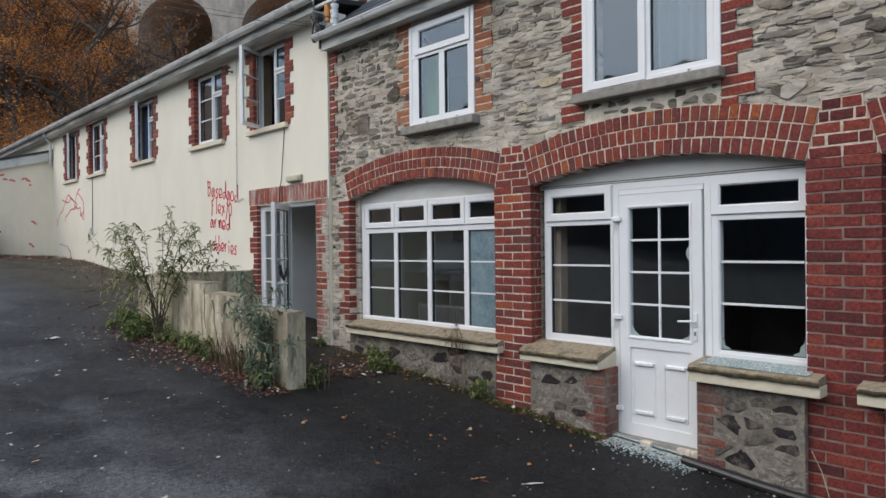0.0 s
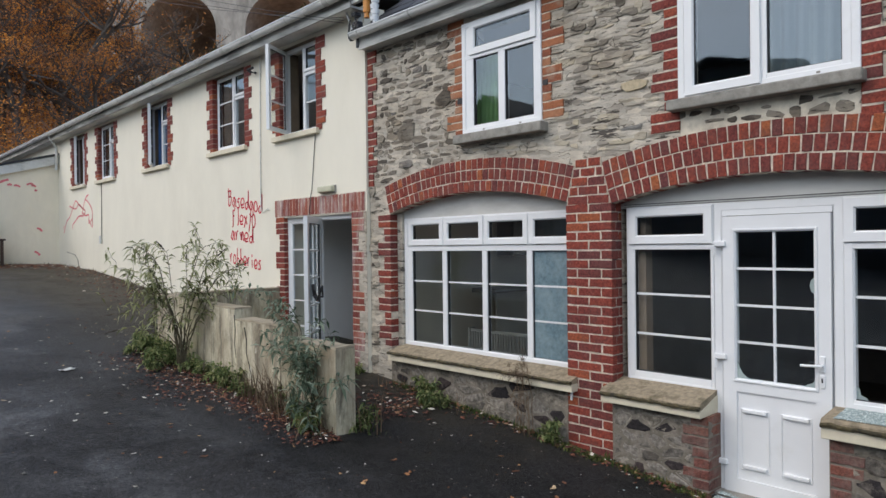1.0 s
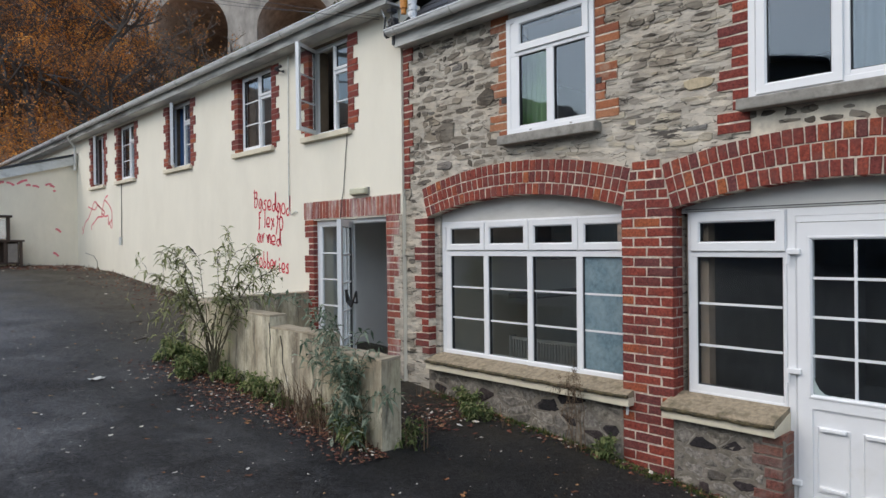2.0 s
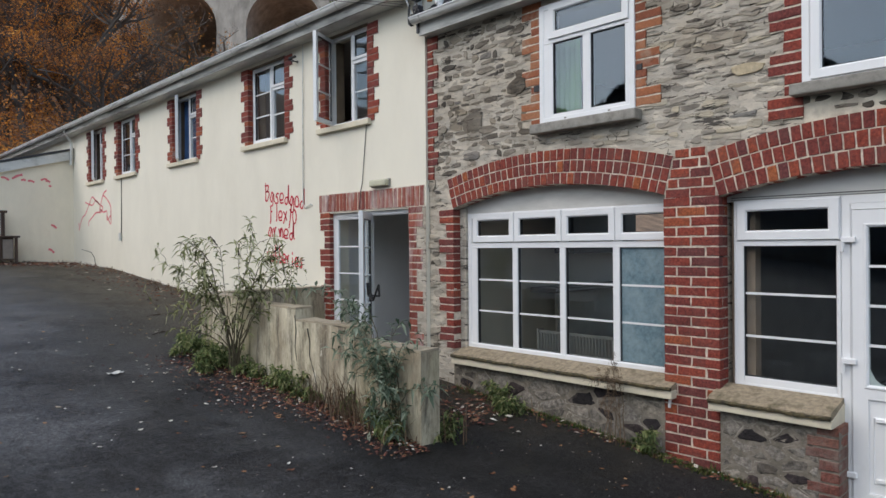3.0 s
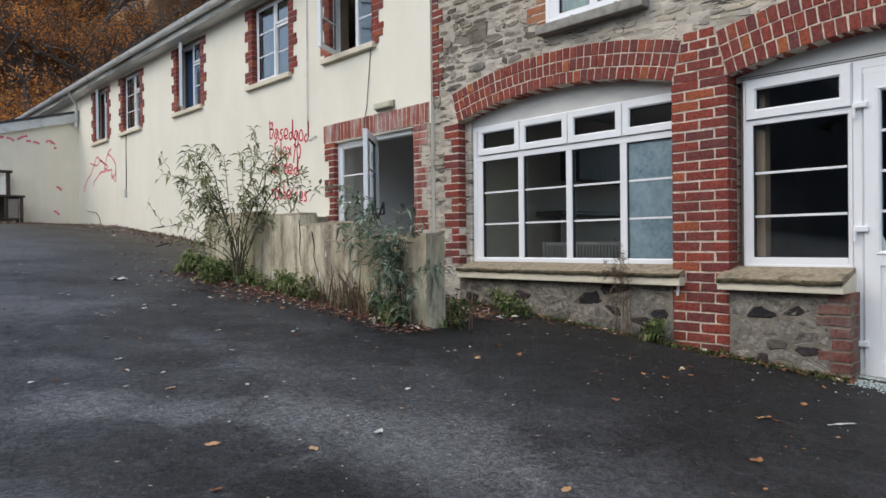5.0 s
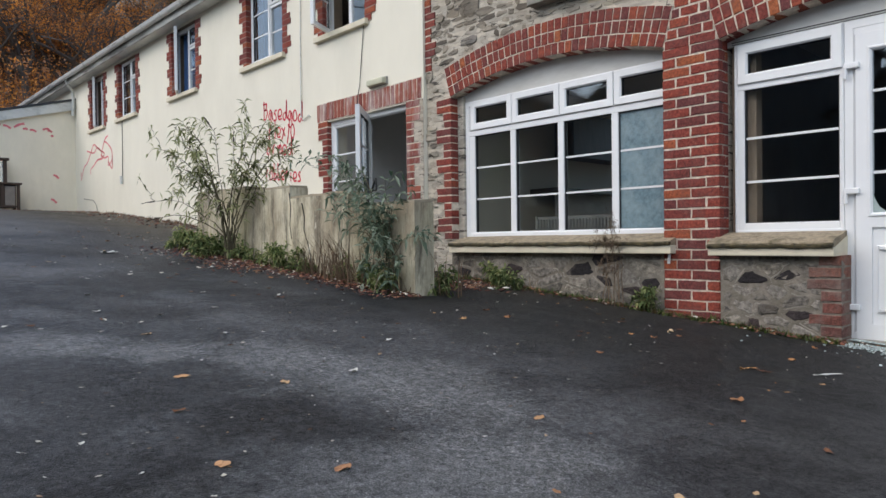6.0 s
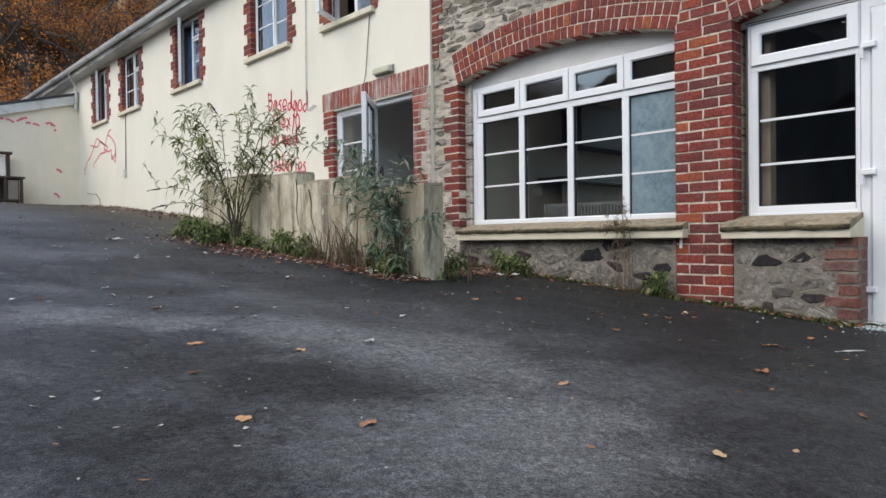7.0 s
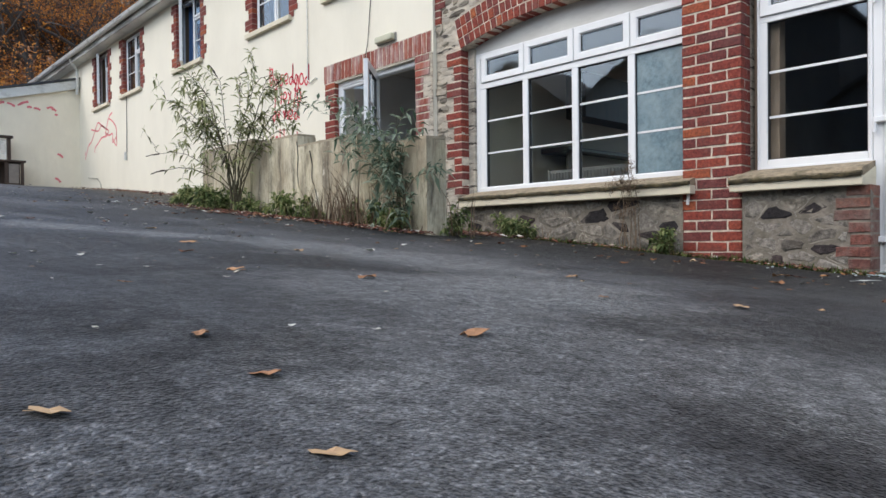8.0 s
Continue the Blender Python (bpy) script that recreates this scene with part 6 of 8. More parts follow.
# ---- what the windows mirror: houses and leaves out of view across the yard, sized to block sky ----
def build_opposite():
    for y0, y1, ridge, eave, xw in ((-13, -4.5, 8.6, 5.6, -17), (-3.0, 10.0, 8.8, 4.9, -16), (10.3, 17.0, 9.1, 8.4, -17), (15.5, 25.5, 10.6, 7.6, -22), (26.2, 35.0, 11.2, 7.8, -22), (35.6, 46, 11.0, 7.8, -22)):
        h = thing("house", "plain rendered house with a dark slate roof across the yard", "house", (xw - 3, (y0 + y1) / 2, -2), "houses across the yard")
        part("wall", boxed(xw - 7, xw, y0, y1, -4, eave), HOUSE_WALL, h)
        bm = bmesh.new()
        ym = (y0 + y1) / 2
        for a, b in (((y0 - 0.3, eave - 0.1), (ym, ridge)), ((ym, ridge), (y1 + 0.3, eave - 0.1))):
            q = [bm.verts.new(c) for c in ((xw - 7.3, a[0], a[1]), (xw + 0.3, a[0], a[1]), (xw + 0.3, b[0], b[1]), (xw - 7.3, b[0], b[1]))]
            f = bm.faces.new(q)
            r = bmesh.ops.extrude_face_region(bm, geom=[f])
            bmesh.ops.translate(bm, verts=[w for w in r["geom"] if isinstance(w, bmesh.types.BMVert)], vec=(0, 0, 0.15))
        part("roof", bm, SLATE, h)
        bm = bmesh.new()
        q = [bm.verts.new(c) for c in ((xw - 0.05, y0, eave), (xw - 0.05, y1, eave), (xw - 0.05, ym, ridge - 0.05))]
        f = bm.faces.new(q)
        r = bmesh.ops.extrude_face_region(bm, geom=[f])
        bmesh.ops.translate(bm, verts=[w for w in r["geom"] if isinstance(w, bmesh.types.BMVert)], vec=(-0.2, 0, 0))
        part("gable", bm, HOUSE_WALL, h)
        for yy in (y0 + 2, y1 - 2):
            for zz in (0.2, 3.0):
                w = part("window", boxed(xw, xw + 0.04, yy - 0.6, yy + 0.6, zz, zz + 1.2), DARK_GREY, h)
                part("pane", boxed(xw + 0.04, xw + 0.045, yy - 0.52, yy + 0.52, zz + 0.08, zz + 1.12), SEAL, w)
    # unseen leaf mass, added to keep the sky out of the low panes
    rr = random.Random(8)
    vs, fs = [], []
    for k in range(20000):
        y = rr.uniform(-36, 12)
        top = 9.0 + 2.0 * noise.noise((y * 0.13, 0, 0)) + 1.2 * noise.noise((y * 0.6, 3, 0))
        p = Vector((-29 + rr.gauss(0, 1.2), y, rr.uniform(-3, max(0.5, top))))
        d = Vector((rr.uniform(-1, 1), rr.uniform(-1, 1), rr.uniform(-1, 1))).normalized()
        s = d.orthogonal().normalized()
        ln = rr.uniform(0.3, 0.8)
        i = len(vs)
        vs += [p, p + d * ln * 0.5 + s * ln * 0.35, p + d * ln, p + d * ln * 0.5 - s * ln * 0.35]
        fs.append((i, i + 1, i + 2, i + 3))
    me = bpy.data.meshes.new("hedge")
    me.from_pydata([tuple(v) for v in vs], [], fs)
    me.materials.append(GRASS)
    tagged(new("hedge", me), "tall dark leaf mass across the yard, added for the reflections", "hedge", kind="stuff")


build_opposite()


# ---- brickwork and rubble, piece by piece ----
build_pier("brick_pier", 4.14, 4.598, -0.27, 2.139, "weathered red brick pier between two arches")
build_pier("brick_pier", 1.243, 1.696, -0.43, 2.139, "damp red brick pier beside the shop window", MORTAR_DIRTY, BRICK_DAMP)
build_arch("brick_arch", "window", "segmental arch of three red brick rings over the wide window")
build_arch("brick_arch", "door", "segmental arch of three red brick rings over the shop door")
build_arch("brick_arch", "end", "segmental arch of three red brick rings over the next opening")
build_bands()
quoins("brick_quoin", "toothed red brick jamb of the arched window", 7.08, 1, 0.65, 2.16, depth=FRAME_X + 0.01 - BRICK_X)
quoins("brick_quoin", "toothed red brick corner of the stone house", 7.462, -1, 2.50, 4.10, wide=0.16, narrow=0.09)
quoins("brick_quoin", "patchy orange brick jamb of the upstairs window", 5.872, 1, 2.89, 4.10, wide=0.235, narrow=0.12, material=BRICK_ORANGE, x=BRICK_X + 0.002)
quoins("brick_quoin", "patchy orange brick jamb of the upstairs window", 4.846, -1, 2.89, 4.05, wide=0.235, narrow=0.10, material=BRICK_ORANGE, x=BRICK_X + 0.002)
quoins("brick_quoin", "toothed red brick jamb of the broad upstairs window", 3.53, 1, 2.64, 4.10, wide=0.235, narrow=0.125)
quoins("brick_quoin", "toothed red brick jamb of the broad upstairs window", 2.275, -1, 2.60, 4.10, wide=0.235, narrow=0.115)
for i, (yb, ya) in enumerate(CW):
    quoins("brick_quoin", "toothed red brick jamb on the cream wing", yb, 1, CW_Z0 - 0.02, CW_Z1, x=CREAM_X - 0.014, depth=0.11, pairs=2, wide=0.225, narrow=0.12, bed=MORTAR_RED)
    quoins("brick_quoin", "toothed red brick jamb on the cream wing", ya, -1, CW_Z0 - 0.02, CW_Z1 - 0.02, x=CREAM_X - 0.014, depth=0.11, pairs=2, wide=0.215, narrow=0.12, bed=MORTAR_RED)
quoins("brick_quoin", "toothed red brick door jamb", 9.365, 1, 0.35, 2.215, x=CREAM_X - 0.014, depth=0.11, wide=0.225, narrow=0.12, pairs=3)
quoins("brick_quoin", "lime-streaked red brick door jamb", 7.755, -1, 0.10, 2.215, x=CREAM_X - 0.014, depth=0.11, wide=0.235, narrow=0.13, material=BRICK_LIME, pairs=3)
structure("wall_corner", boxed(CREAM_X - 0.008, CREAM_X + 0.02, 7.474, 7.752, 0.1, 2.213), POINTING, "rubble and pointing between the door jamb and the stone house", "wall")


def build_lintel():
    l = thing("brick_lintel", "lime-streaked soldier course of bricks over the wing's door", "brick lintel", (5.07, 8.5, 2.215), kind="structure")
    part("mortar", boxed(CREAM_X - 0.008, CREAM_X + 0.1, 7.495, 9.6, 2.215, 2.455), MORTAR, l)
    n = 27
    for i in range(n):
        y = 7.495 + (9.6 - 7.495) * (i + 0.5) / n
        piece("brick", brick_data(0.0685, 0.23, 0.1, BRICK_LIME), l, pose(CREAM_X - 0.014 + rnd.uniform(-0.003, 0.003), y, 2.335 + rnd.uniform(-0.004, 0.004), rnd.uniform(-0.6, 0.6)))


build_lintel()


def stone_free(y, z):
    if 4.80 < y < 5.93 and z > 2.78 or 2.2 < y < 3.6 and z > 2.78:
        return False
    if z > 4.08:
        return False
    for k in ARCH:
        cy, cz, r, ring, half = arc_of(k)
        if math.hypot(y - cy, z - cz) < r + ring + 0.02 and abs(y - cy) < half + 0.12:
            return False
    if z < 2.47 and y < 7.28 or z < 0.4:
        return False
    return 7.45 > y


# brown stones standing apart in pale pointing by the corner and under the broad window, thin bedded slate between
def under_sill(y, z):
    return 2.2 < y < 3.62 and z < 2.84


rubble(stone_wall, 5.85, 7.45, 0.3, 4.1, lambda y, z: y > 5.95 and stone_free(y, z), 5.116, ISLAND, ISLAND_MIX, heights=(0.04, 0.10), lengths=(0.06, 0.27), limit=150, seed=7, proud=(0.001, 0.010), gap=0.017, clear=0.30)
structure("wall_patch", boxed(5.111, 5.13, 2.29, 3.52, 2.45, 2.798), plain("cream lime pointing", (0.66, 0.60, 0.49), 0.95, vary=0.2, scale=9, bump=0.008, grain=40, dirt=(0.40, 0.35, 0.28), dirt_scale=5, dirt_at=(0.5, 0.7)), "cream lime pointing under the broad upstairs window", "wall")
rubble(stone_wall, 2.2, 3.62, 2.45, 2.80, lambda y, z: under_sill(y, z) and stone_free(y, z), 5.111, ISLAND, ISLAND_MIX, heights=(0.05, 0.08), lengths=(0.08, 0.2), limit=30, seed=12, proud=(0.001, 0.006), gap=0.026, clear=0.15)
rubble(stone_wall, 7.30, 7.47, 0.35, 2.48, lambda y, z: 7.28 < y < 7.48, 5.113, STONE, STONE_MIX, heights=(0.04, 0.10), lengths=(0.10, 0.2), limit=30, seed=9, proud=(0.002, 0.018), gap=0.008, clear=0.05)
rubble(stone_wall, -0.6, 5.98, 2.3, 4.1, lambda y, z: y < 5.95 and not under_sill(y, z) and stone_free(y, z), 5.113, STONE, STONE_MIX, heights=(0.02, 0.06), lengths=(0.06, 0.30), limit=120, seed=8, proud=(0.0, 0.008), gap=0.005, clear=0.42)
rubble(stone_wall, 3.6, 4.8, 3.3, 4.1, lambda y, z: 3.78 < y < 4.62 and stone_free(y, z), 5.108, ISLAND, ISLAND_MIX, heights=(0.06, 0.10), lengths=(0.09, 0.22), limit=20, seed=15, proud=(0.002, 0.008), gap=0.02, clear=0.7)
rubble(stone_wall, -0.6, 2.15, 2.5, 4.1, lambda y, z: y < 2.05 and stone_free(y, z), 5.108, ISLAND, ISLAND_MIX, heights=(0.06, 0.12), lengths=(0.10, 0.28), limit=25, seed=19, proud=(0.002, 0.010), gap=0.02, clear=0.8)


def odd_stones():
    """A few stones that stand out of the wall by colour or size."""
    rr = random.Random(33)
    for y, z, w, h, mat in ((3.915, 3.075, 0.25, 0.085, OCHRE_STONE), (1.77, 2.65, 0.19, 0.14, POINTING), (6.79, 3.06, 0.30, 0.22, ISLAND), (6.17, 3.34, 0.25, 0.17, ISLAND)):
        bm = bmesh.new()
        stone_bm(bm, 0, 0, w, h, 0, 0.016, rr)
        ob = new("stone", finish("stone", bm, mat))
        ob.location = (5.112, y, z)
        under(ob, stone_wall)


odd_stones()


def build_hole_shades():
    # black blocks set into the jamb stand for the shade inside two holes
    for y0, y1, z0, z1 in ((5.876, 5.945, 3.238, 3.298), (4.785, 4.842, 3.238, 3.288)):
        bm = boxed(BRICK_X - 0.004, BRICK_X + 0.03, y0, y1, z0, z1, bevel=0.004)
        for v in bm.verts:
            v.co += Vector((0, noise.noise(v.co * 40), noise.noise(v.co * 37))) * 0.006
        structure("hole_shade", bm, SEAL, "black block for the shade of a hole in the upstairs jamb", "hole")


build_hole_shades()


# ---- plants ----
def spray(rr, base, tips, owner, bm_leaf, leaf_len, leaf_wid, step, droop, thick=0.009, stem_material=STEM, leaf_from=0.3, bushy=0.45, joined=False):
    """Arching stems from a base to tips, with side shoots and pairs of narrow leaves."""
    twigs = bmesh.new()
    def shoot(bm_stem, a, b, sag, r, depth, first):
        a, b = Vector(a), Vector(b)
        n = 9
        pts = []
        out = Vector((b.x - a.x, b.y - a.y, 0))
        for i in range(n + 1):
            f = i / n
            p = a.lerp(b, f ** 1.7 if depth == 0 else f)
            p.z = a.z + (b.z - a.z) * f
            p = p + Vector((0, 0, sag * 4 * f * (1 - f))) + Vector((rr.gauss(0, 0.008), rr.gauss(0, 0.008), rr.gauss(0, 0.006))) * min(1, i)
            if f > 0.75:
                p.z -= droop * (f - 0.75) ** 2 * 8
            pts.append(p)
        tube(bm_stem, pts, r, 5 if depth == 0 else 3, r * 0.3)
        ln = sum((q - p).length for p, q in zip(pts, pts[1:]))
        d = step
        k = 0
        while d < ln:
            f = d / ln
            j = min(n - 1, int(f * n))
            p = pts[j].lerp(pts[j + 1], f * n - j)
            ax = (pts[j + 1] - pts[j]).normalized()
            if f > first:
                o = ax.orthogonal().normalized()
                o.rotate(Matrix.Rotation(rr.uniform(0, 6.28), 3, ax))
                for s in (1, -1):
                    if rr.random() < 0.25:
                        continue
                    dd = (ax * rr.uniform(0.3, 0.9) + o * s + Vector((0, 0, rr.uniform(-0.42, 0.28)))).normalized()
                    leaf_quad(bm_leaf, p, dd, Vector((rr.gauss(0, 0.3), rr.gauss(0, 0.3), 1)), leaf_len * rr.uniform(0.6, 1.25), leaf_wid * rr.uniform(0.7, 1.3), rr.uniform(0.15, 0.5))
                if depth < 2 and rr.random() < (bushy if depth == 0 else 0.2):
                    l2 = ln * rr.uniform(0.14, 0.30)
                    t = p + (ax * 0.7 + o * rr.uniform(0.5, 1.0) + Vector((0, 0, 0.25))).normalized() * l2
                    shoot(twigs, p, t, 0.02, r * 0.45, depth + 1, 0.1)
            d += step * rr.uniform(0.7, 1.3)
            k += 1
        return pts
    out = []
    for t in tips:
        bm = twigs if joined else bmesh.new()
        out.append(shoot(bm, base + Vector((rr.uniform(-0.07, 0.07), rr.uniform(-0.07, 0.07), 0)), t, rr.uniform(0.02, 0.16), thick * rr.uniform(0.6, 1.2), 0, leaf_from))
        if not joined:
            part("stem", bm, stem_material, owner)
    if twigs.verts:
        part("twig_growth", twigs, stem_material, owner)["kind"] = "stuff"
    else:
        twigs.free()
    return out


def build_butterfly_bush():
    rr = random.Random(14)
    b = thing("shrub", "leggy butterfly bush with narrow grey green leaves and dead spikes", "shrub", (3.22, 8.6, 0.44))
    base = Vector((3.24, 8.46, ground_z(3.24, 8.46) - 0.02))
    tips = []
    # fan of stems spread along the wall and away from it
    across, along = Vector((0.72, -0.69, 0)), Vector((0.69, 0.72, 0))
    for a, z in ((-0.09, 1.50), (-0.36, 1.46), (0.26, 1.52), (-0.50, 1.36), (-0.64, 1.28), (-0.55, 1.12), (-0.78, 0.76), (-0.72, 0.58), (0.46, 1.42), (0.60, 1.28), (0.60, 1.08), (0.54, 1.0), (0.44, 0.8), (-0.05, 0.7), (0.03, 1.38), (-0.28, 1.22), (-0.46, 0.9), (0.34, 1.2), (0.16, 1.0)):
        tips.append(base + across * a + along * rr.uniform(-0.28, 0.1) + Vector((0, 0, z * 0.96)))
    lf = bmesh.new()
    lines = spray(rr, base, tips, b, lf, 0.105, 0.024, 0.075, 0.2, thick=0.010, leaf_from=0.46)
    ob = part("foliage", lf, LEAF_GREEN, b)
    ob["kind"] = "stuff"
    for pts in lines:
        if rr.random() < 0.5:
            bm = bmesh.new()
            d = (pts[-1] - pts[-2]).normalized()
            q = [pts[-1] + d * 0.14 * i / 5 + Vector((0, 0, -0.008 * (i / 5) ** 2)) for i in range(6)]
            tube(bm, q, 0.007, 6, 0.003)
            for v in bm.verts:
                v.co += Vector((rr.gauss(0, 0.003), rr.gauss(0, 0.003), rr.gauss(0, 0.003)))
            part("flower_spike", bm, SPIKE, b, "dead brown flower spike")
    return b


def build_wall_bush():
    rr = random.Random(22)
    b = thing("shrub", "straggling blue green shrub growing up the end of the low wall", "shrub", (3.34, 6.05, 0.27))
    base = Vector((3.34, 6.02, ground_z(3.34, 6.02) - 0.02))
    lf = bmesh.new()
    tips = [base + Vector(t) for t in ((0.05, 0.07, 0.95), (-0.05, 0.42, 0.88), (0.05, -0.13, 0.80), (-0.1, 0.70, 0.72), (-0.12, 0.3, 0.68), (-0.13, -0.1, 0.5), (0.06, -0.42, 0.46), (0.0, -0.25, 0.3), (-0.2, 0.05, 0.4), (-0.15, -0.2, 0.14), (-0.1, 0.02, 0.74), (-0.05, 0.3, 0.52), (-0.15, 0.1, 0.22))]
    spray(rr, base, tips, b, lf, 0.09, 0.027, 0.06, 0.10, thick=0.006, leaf_from=0.28, bushy=0.55)
    # a long shoot over the wall's top
    spray(rr, Vector((3.40, 6.35, 0.95)), [Vector((3.46, 7.22, 1.34)), Vector((3.46, 6.9, 1.2)), Vector((3.46, 6.75, 1.02))], b, lf, 0.09, 0.028, 0.06, 0.06, thick=0.005, leaf_from=0.1)
    part("foliage", lf, LEAF_BLUE, b)["kind"] = "stuff"
    return b


build_butterfly_bush()
build_wall_bush()


def clumps(name, spots, material, label, category, blades=26, height=0.14, spread=0.07, width=0.006, seed=1, lean=0.5, foot=None):
    """Tufts of blades rooted in the ground, all of one kind."""
    rr = random.Random(seed)
    bm = bmesh.new()
    for x, y, s in spots:
        for k in range(int(blades * s)):
            px, py = x + rr.gauss(0, spread), y + rr.gauss(0, spread)
            if not foot:
                px = min(px, 5.06)
            p = Vector((px, py, foot(px) if foot else ground_z(px, py) - 0.01))
            a = rr.uniform(0, 6.28)
            d = Vector((math.cos(a) * lean * rr.uniform(0.1, 1), math.sin(a) * lean * rr.uniform(0.1, 1), 1)).normalized()
            h = height * s * rr.uniform(0.4, 1.2)
            w = Vector((-math.sin(a), math.cos(a), 0)) * width * rr.uniform(0.6, 1.4)
            m, t = p + d * h * 0.55, p + d * h + Vector((math.cos(a), math.sin(a), -0.4)) * h * 0.25
            v = [bm.verts.new(c) for c in (p - w, p + w, m + w * 0.8, m - w * 0.8, t)]
            bm.faces.new(v[:4]), bm.faces.new((v[3], v[2], v[4]))
    ob = part(name, bm, material)
    return tagged(ob, label, category, kind="stuff")


def build_weeds():
    rr = random.Random(30)
    foot = [(3.38 + rr.uniform(-0.10, 0.0), 5.8 + 3.9 * i / 42, rr.uniform(0.4, 1.0)) for i in range(42) if rr.random() < 0.75]
    near = [(3.3 - abs(rr.gauss(0, 0.22)), rr.uniform(7.9, 9.8), rr.uniform(0.35, 0.75)) for i in range(15)] + [(3.36 - abs(rr.gauss(0, 0.06)), rr.uniform(5.75, 7.9), rr.uniform(0.25, 0.5)) for i in range(9)]
    plinth = [(5.05 - abs(rr.gauss(0, 0.06)), 4.6 + 2.4 * i / 30, rr.uniform(0.3, 0.9)) for i in range(30)]
    step = [(5.0, y, s) for y, s in ((4.75, 1.0), (4.68, 1.0), (4.62, 0.8), (4.0, 0.5), (3.9, 0.6), (3.7, 0.5), (3.55, 0.6), (3.35, 0.7), (3.28, 0.5), (2.4, 0.6), (2.1, 0.6), (1.9, 0.5), (1.6, 0.7), (4.3, 0.6), (4.45, 0.5), (4.2, 0.7), (4.1, 0.8), (3.85, 0.7), (3.62, 0.8), (3.46, 0.6), (2.2, 0.5), (1.75, 0.8), (1.5, 0.5), (1.35, 0.6))]
    mouth = [(3.6 + rr.uniform(-0.05, 0.35), 5.72 + rr.uniform(-0.12, 0.2), rr.uniform(0.3, 0.65)) for i in range(9)]
    clumps("grass", foot + plinth + step + mouth, GRASS, "patchy grass and moss along the foot of the walls", "grass", 30, 0.10, 0.05, 0.004, 4)
    for spots, mat, label in ((near, LEAF_WEED, "low leafy weed growing round the foot of the shrub"), ([(4.75 + rr.gauss(0, 0.14), 6.55 + rr.gauss(0, 0.3), rr.uniform(0.2, 0.35)) for i in range(4)] + [(4.98, 4.66, 0.26), (4.97, 4.72, 0.24), (3.72, 5.75, 0.4)], LEAF_WEED, "low leafy weed growing along the rubble plinth")):
        for x, y, sc in spots:
            wd = thing("weed", label, "weed", (x, y, ground_z(x, y)), "low weeds")
            lf = bmesh.new()
            base = Vector((x, y, ground_z(x, y) - 0.01))
            tips = [base + Vector((rr.gauss(0, 0.13), rr.gauss(0, 0.13), rr.uniform(0.05, 0.18))) * sc for k in range(5)]
            spray(rr, base, [t if t.x < 5.03 else Vector((5.03, t.y, t.z)) for t in tips], wd, lf, 0.062, 0.024, 0.036, 0.03, thick=0.003, leaf_from=0.1, bushy=0.3, joined=True)
            part("foliage", lf, mat, wd)["kind"] = "stuff"
    clumps("weeds", [(4.94 + rr.gauss(0, 0.05), 6.3 + rr.gauss(0, 0.45), 0.6) for i in range(9)], DRY, "short dry brown weed stalks along the rubble plinth", "weeds", 18, 0.32, 0.09, 0.003, 16, lean=0.6)
    clumps("weeds", [(3.36, 6.25 + 0.075 * i, 0.75 + 0.45 * rr.random()) for i in range(12)] + [(3.3, 6.3, 1.3), (3.32, 6.55, 1.3), (3.3, 6.9, 1.0), (3.34, 7.15, 0.7), (3.7, 5.75, 1.0), (3.3, 5.85, 1.0)], DRY, "dry brown weed stalks by the low wall", "weeds", 18, 0.42, 0.09, 0.004, 6, lean=0.5)
    far = [(2.2 + rr.uniform(0, 2.8), 20.55 - abs(rr.gauss(0, 0.12)), 0.8) for i in range(16)] + [(5.0 - abs(rr.gauss(0, 0.05)), 10 + 10.4 * i / 40, rr.uniform(0.3, 0.9)) for i in range(40)]
    clumps("grass", far, DRY, "withered grass along the far walls", "grass", 26, 0.12, 0.09, 0.006, 7)
    moss = [(5.09 - abs(rr.gauss(0, 0.02)), 4.62 + 2.4 * i / 60, rr.uniform(0.4, 1.2)) for i in range(60)] + [(5.02 - abs(rr.gauss(0, 0.04)), 3.3 + 1.3 * i / 40, rr.uniform(0.5, 1.5)) for i in range(40)] + [(5.0 - abs(rr.gauss(0, 0.03)), 1.2 + 1.2 * i / 24, rr.uniform(0.4, 1.2)) for i in range(24)]
    clumps("moss", moss, MOSS, "low moss in the joint between wall and asphalt", "moss", 34, 0.045, 0.035, 0.005, 12, lean=1.2)
    clumps("moss", [(4.83 + abs(rr.gauss(0, 0.12)), 7.6 + 12.5 * i / 220 + rr.uniform(-0.05, 0.05), rr.uniform(0.3, 1.4)) for i in range(220)], MOSS, "mossy tufts along the edge of the low roof", "moss", 22, 0.05, 0.05, 0.007, 13, lean=1.0, foot=lambda px: 4.78 + (px - 4.8) * 0.125)
    # one tall dead stalk before the wide sill
    s = thing("dead_weed", "tall dead weed with brown seed heads before the sill", "weed", (4.94, 4.98, 0.05))
    lf = bmesh.new()
    base = Vector((4.93, 4.98, ground_z(4.93, 4.98)))
    tips = [base + Vector((t[0], t[1] * 0.6, t[2])) for t in ((0.0, 0.05, 0.72), (-0.04, -0.02, 0.66), (-0.05, 0.16, 0.55), (-0.02, -0.12, 0.5), (-0.03, 0.0, 0.4), (-0.06, 0.1, 0.3), (-0.02, 0.08, 0.62), (-0.06, -0.06, 0.58), (-0.08, 0.04, 0.46), (-0.05, -0.1, 0.34), (-0.1, 0.14, 0.4))]
    spray(rr, base, tips, s, lf, 0.022, 0.007, 0.028, 0.02, thick=0.004, stem_material=DRY, leaf_from=0.5, joined=True)
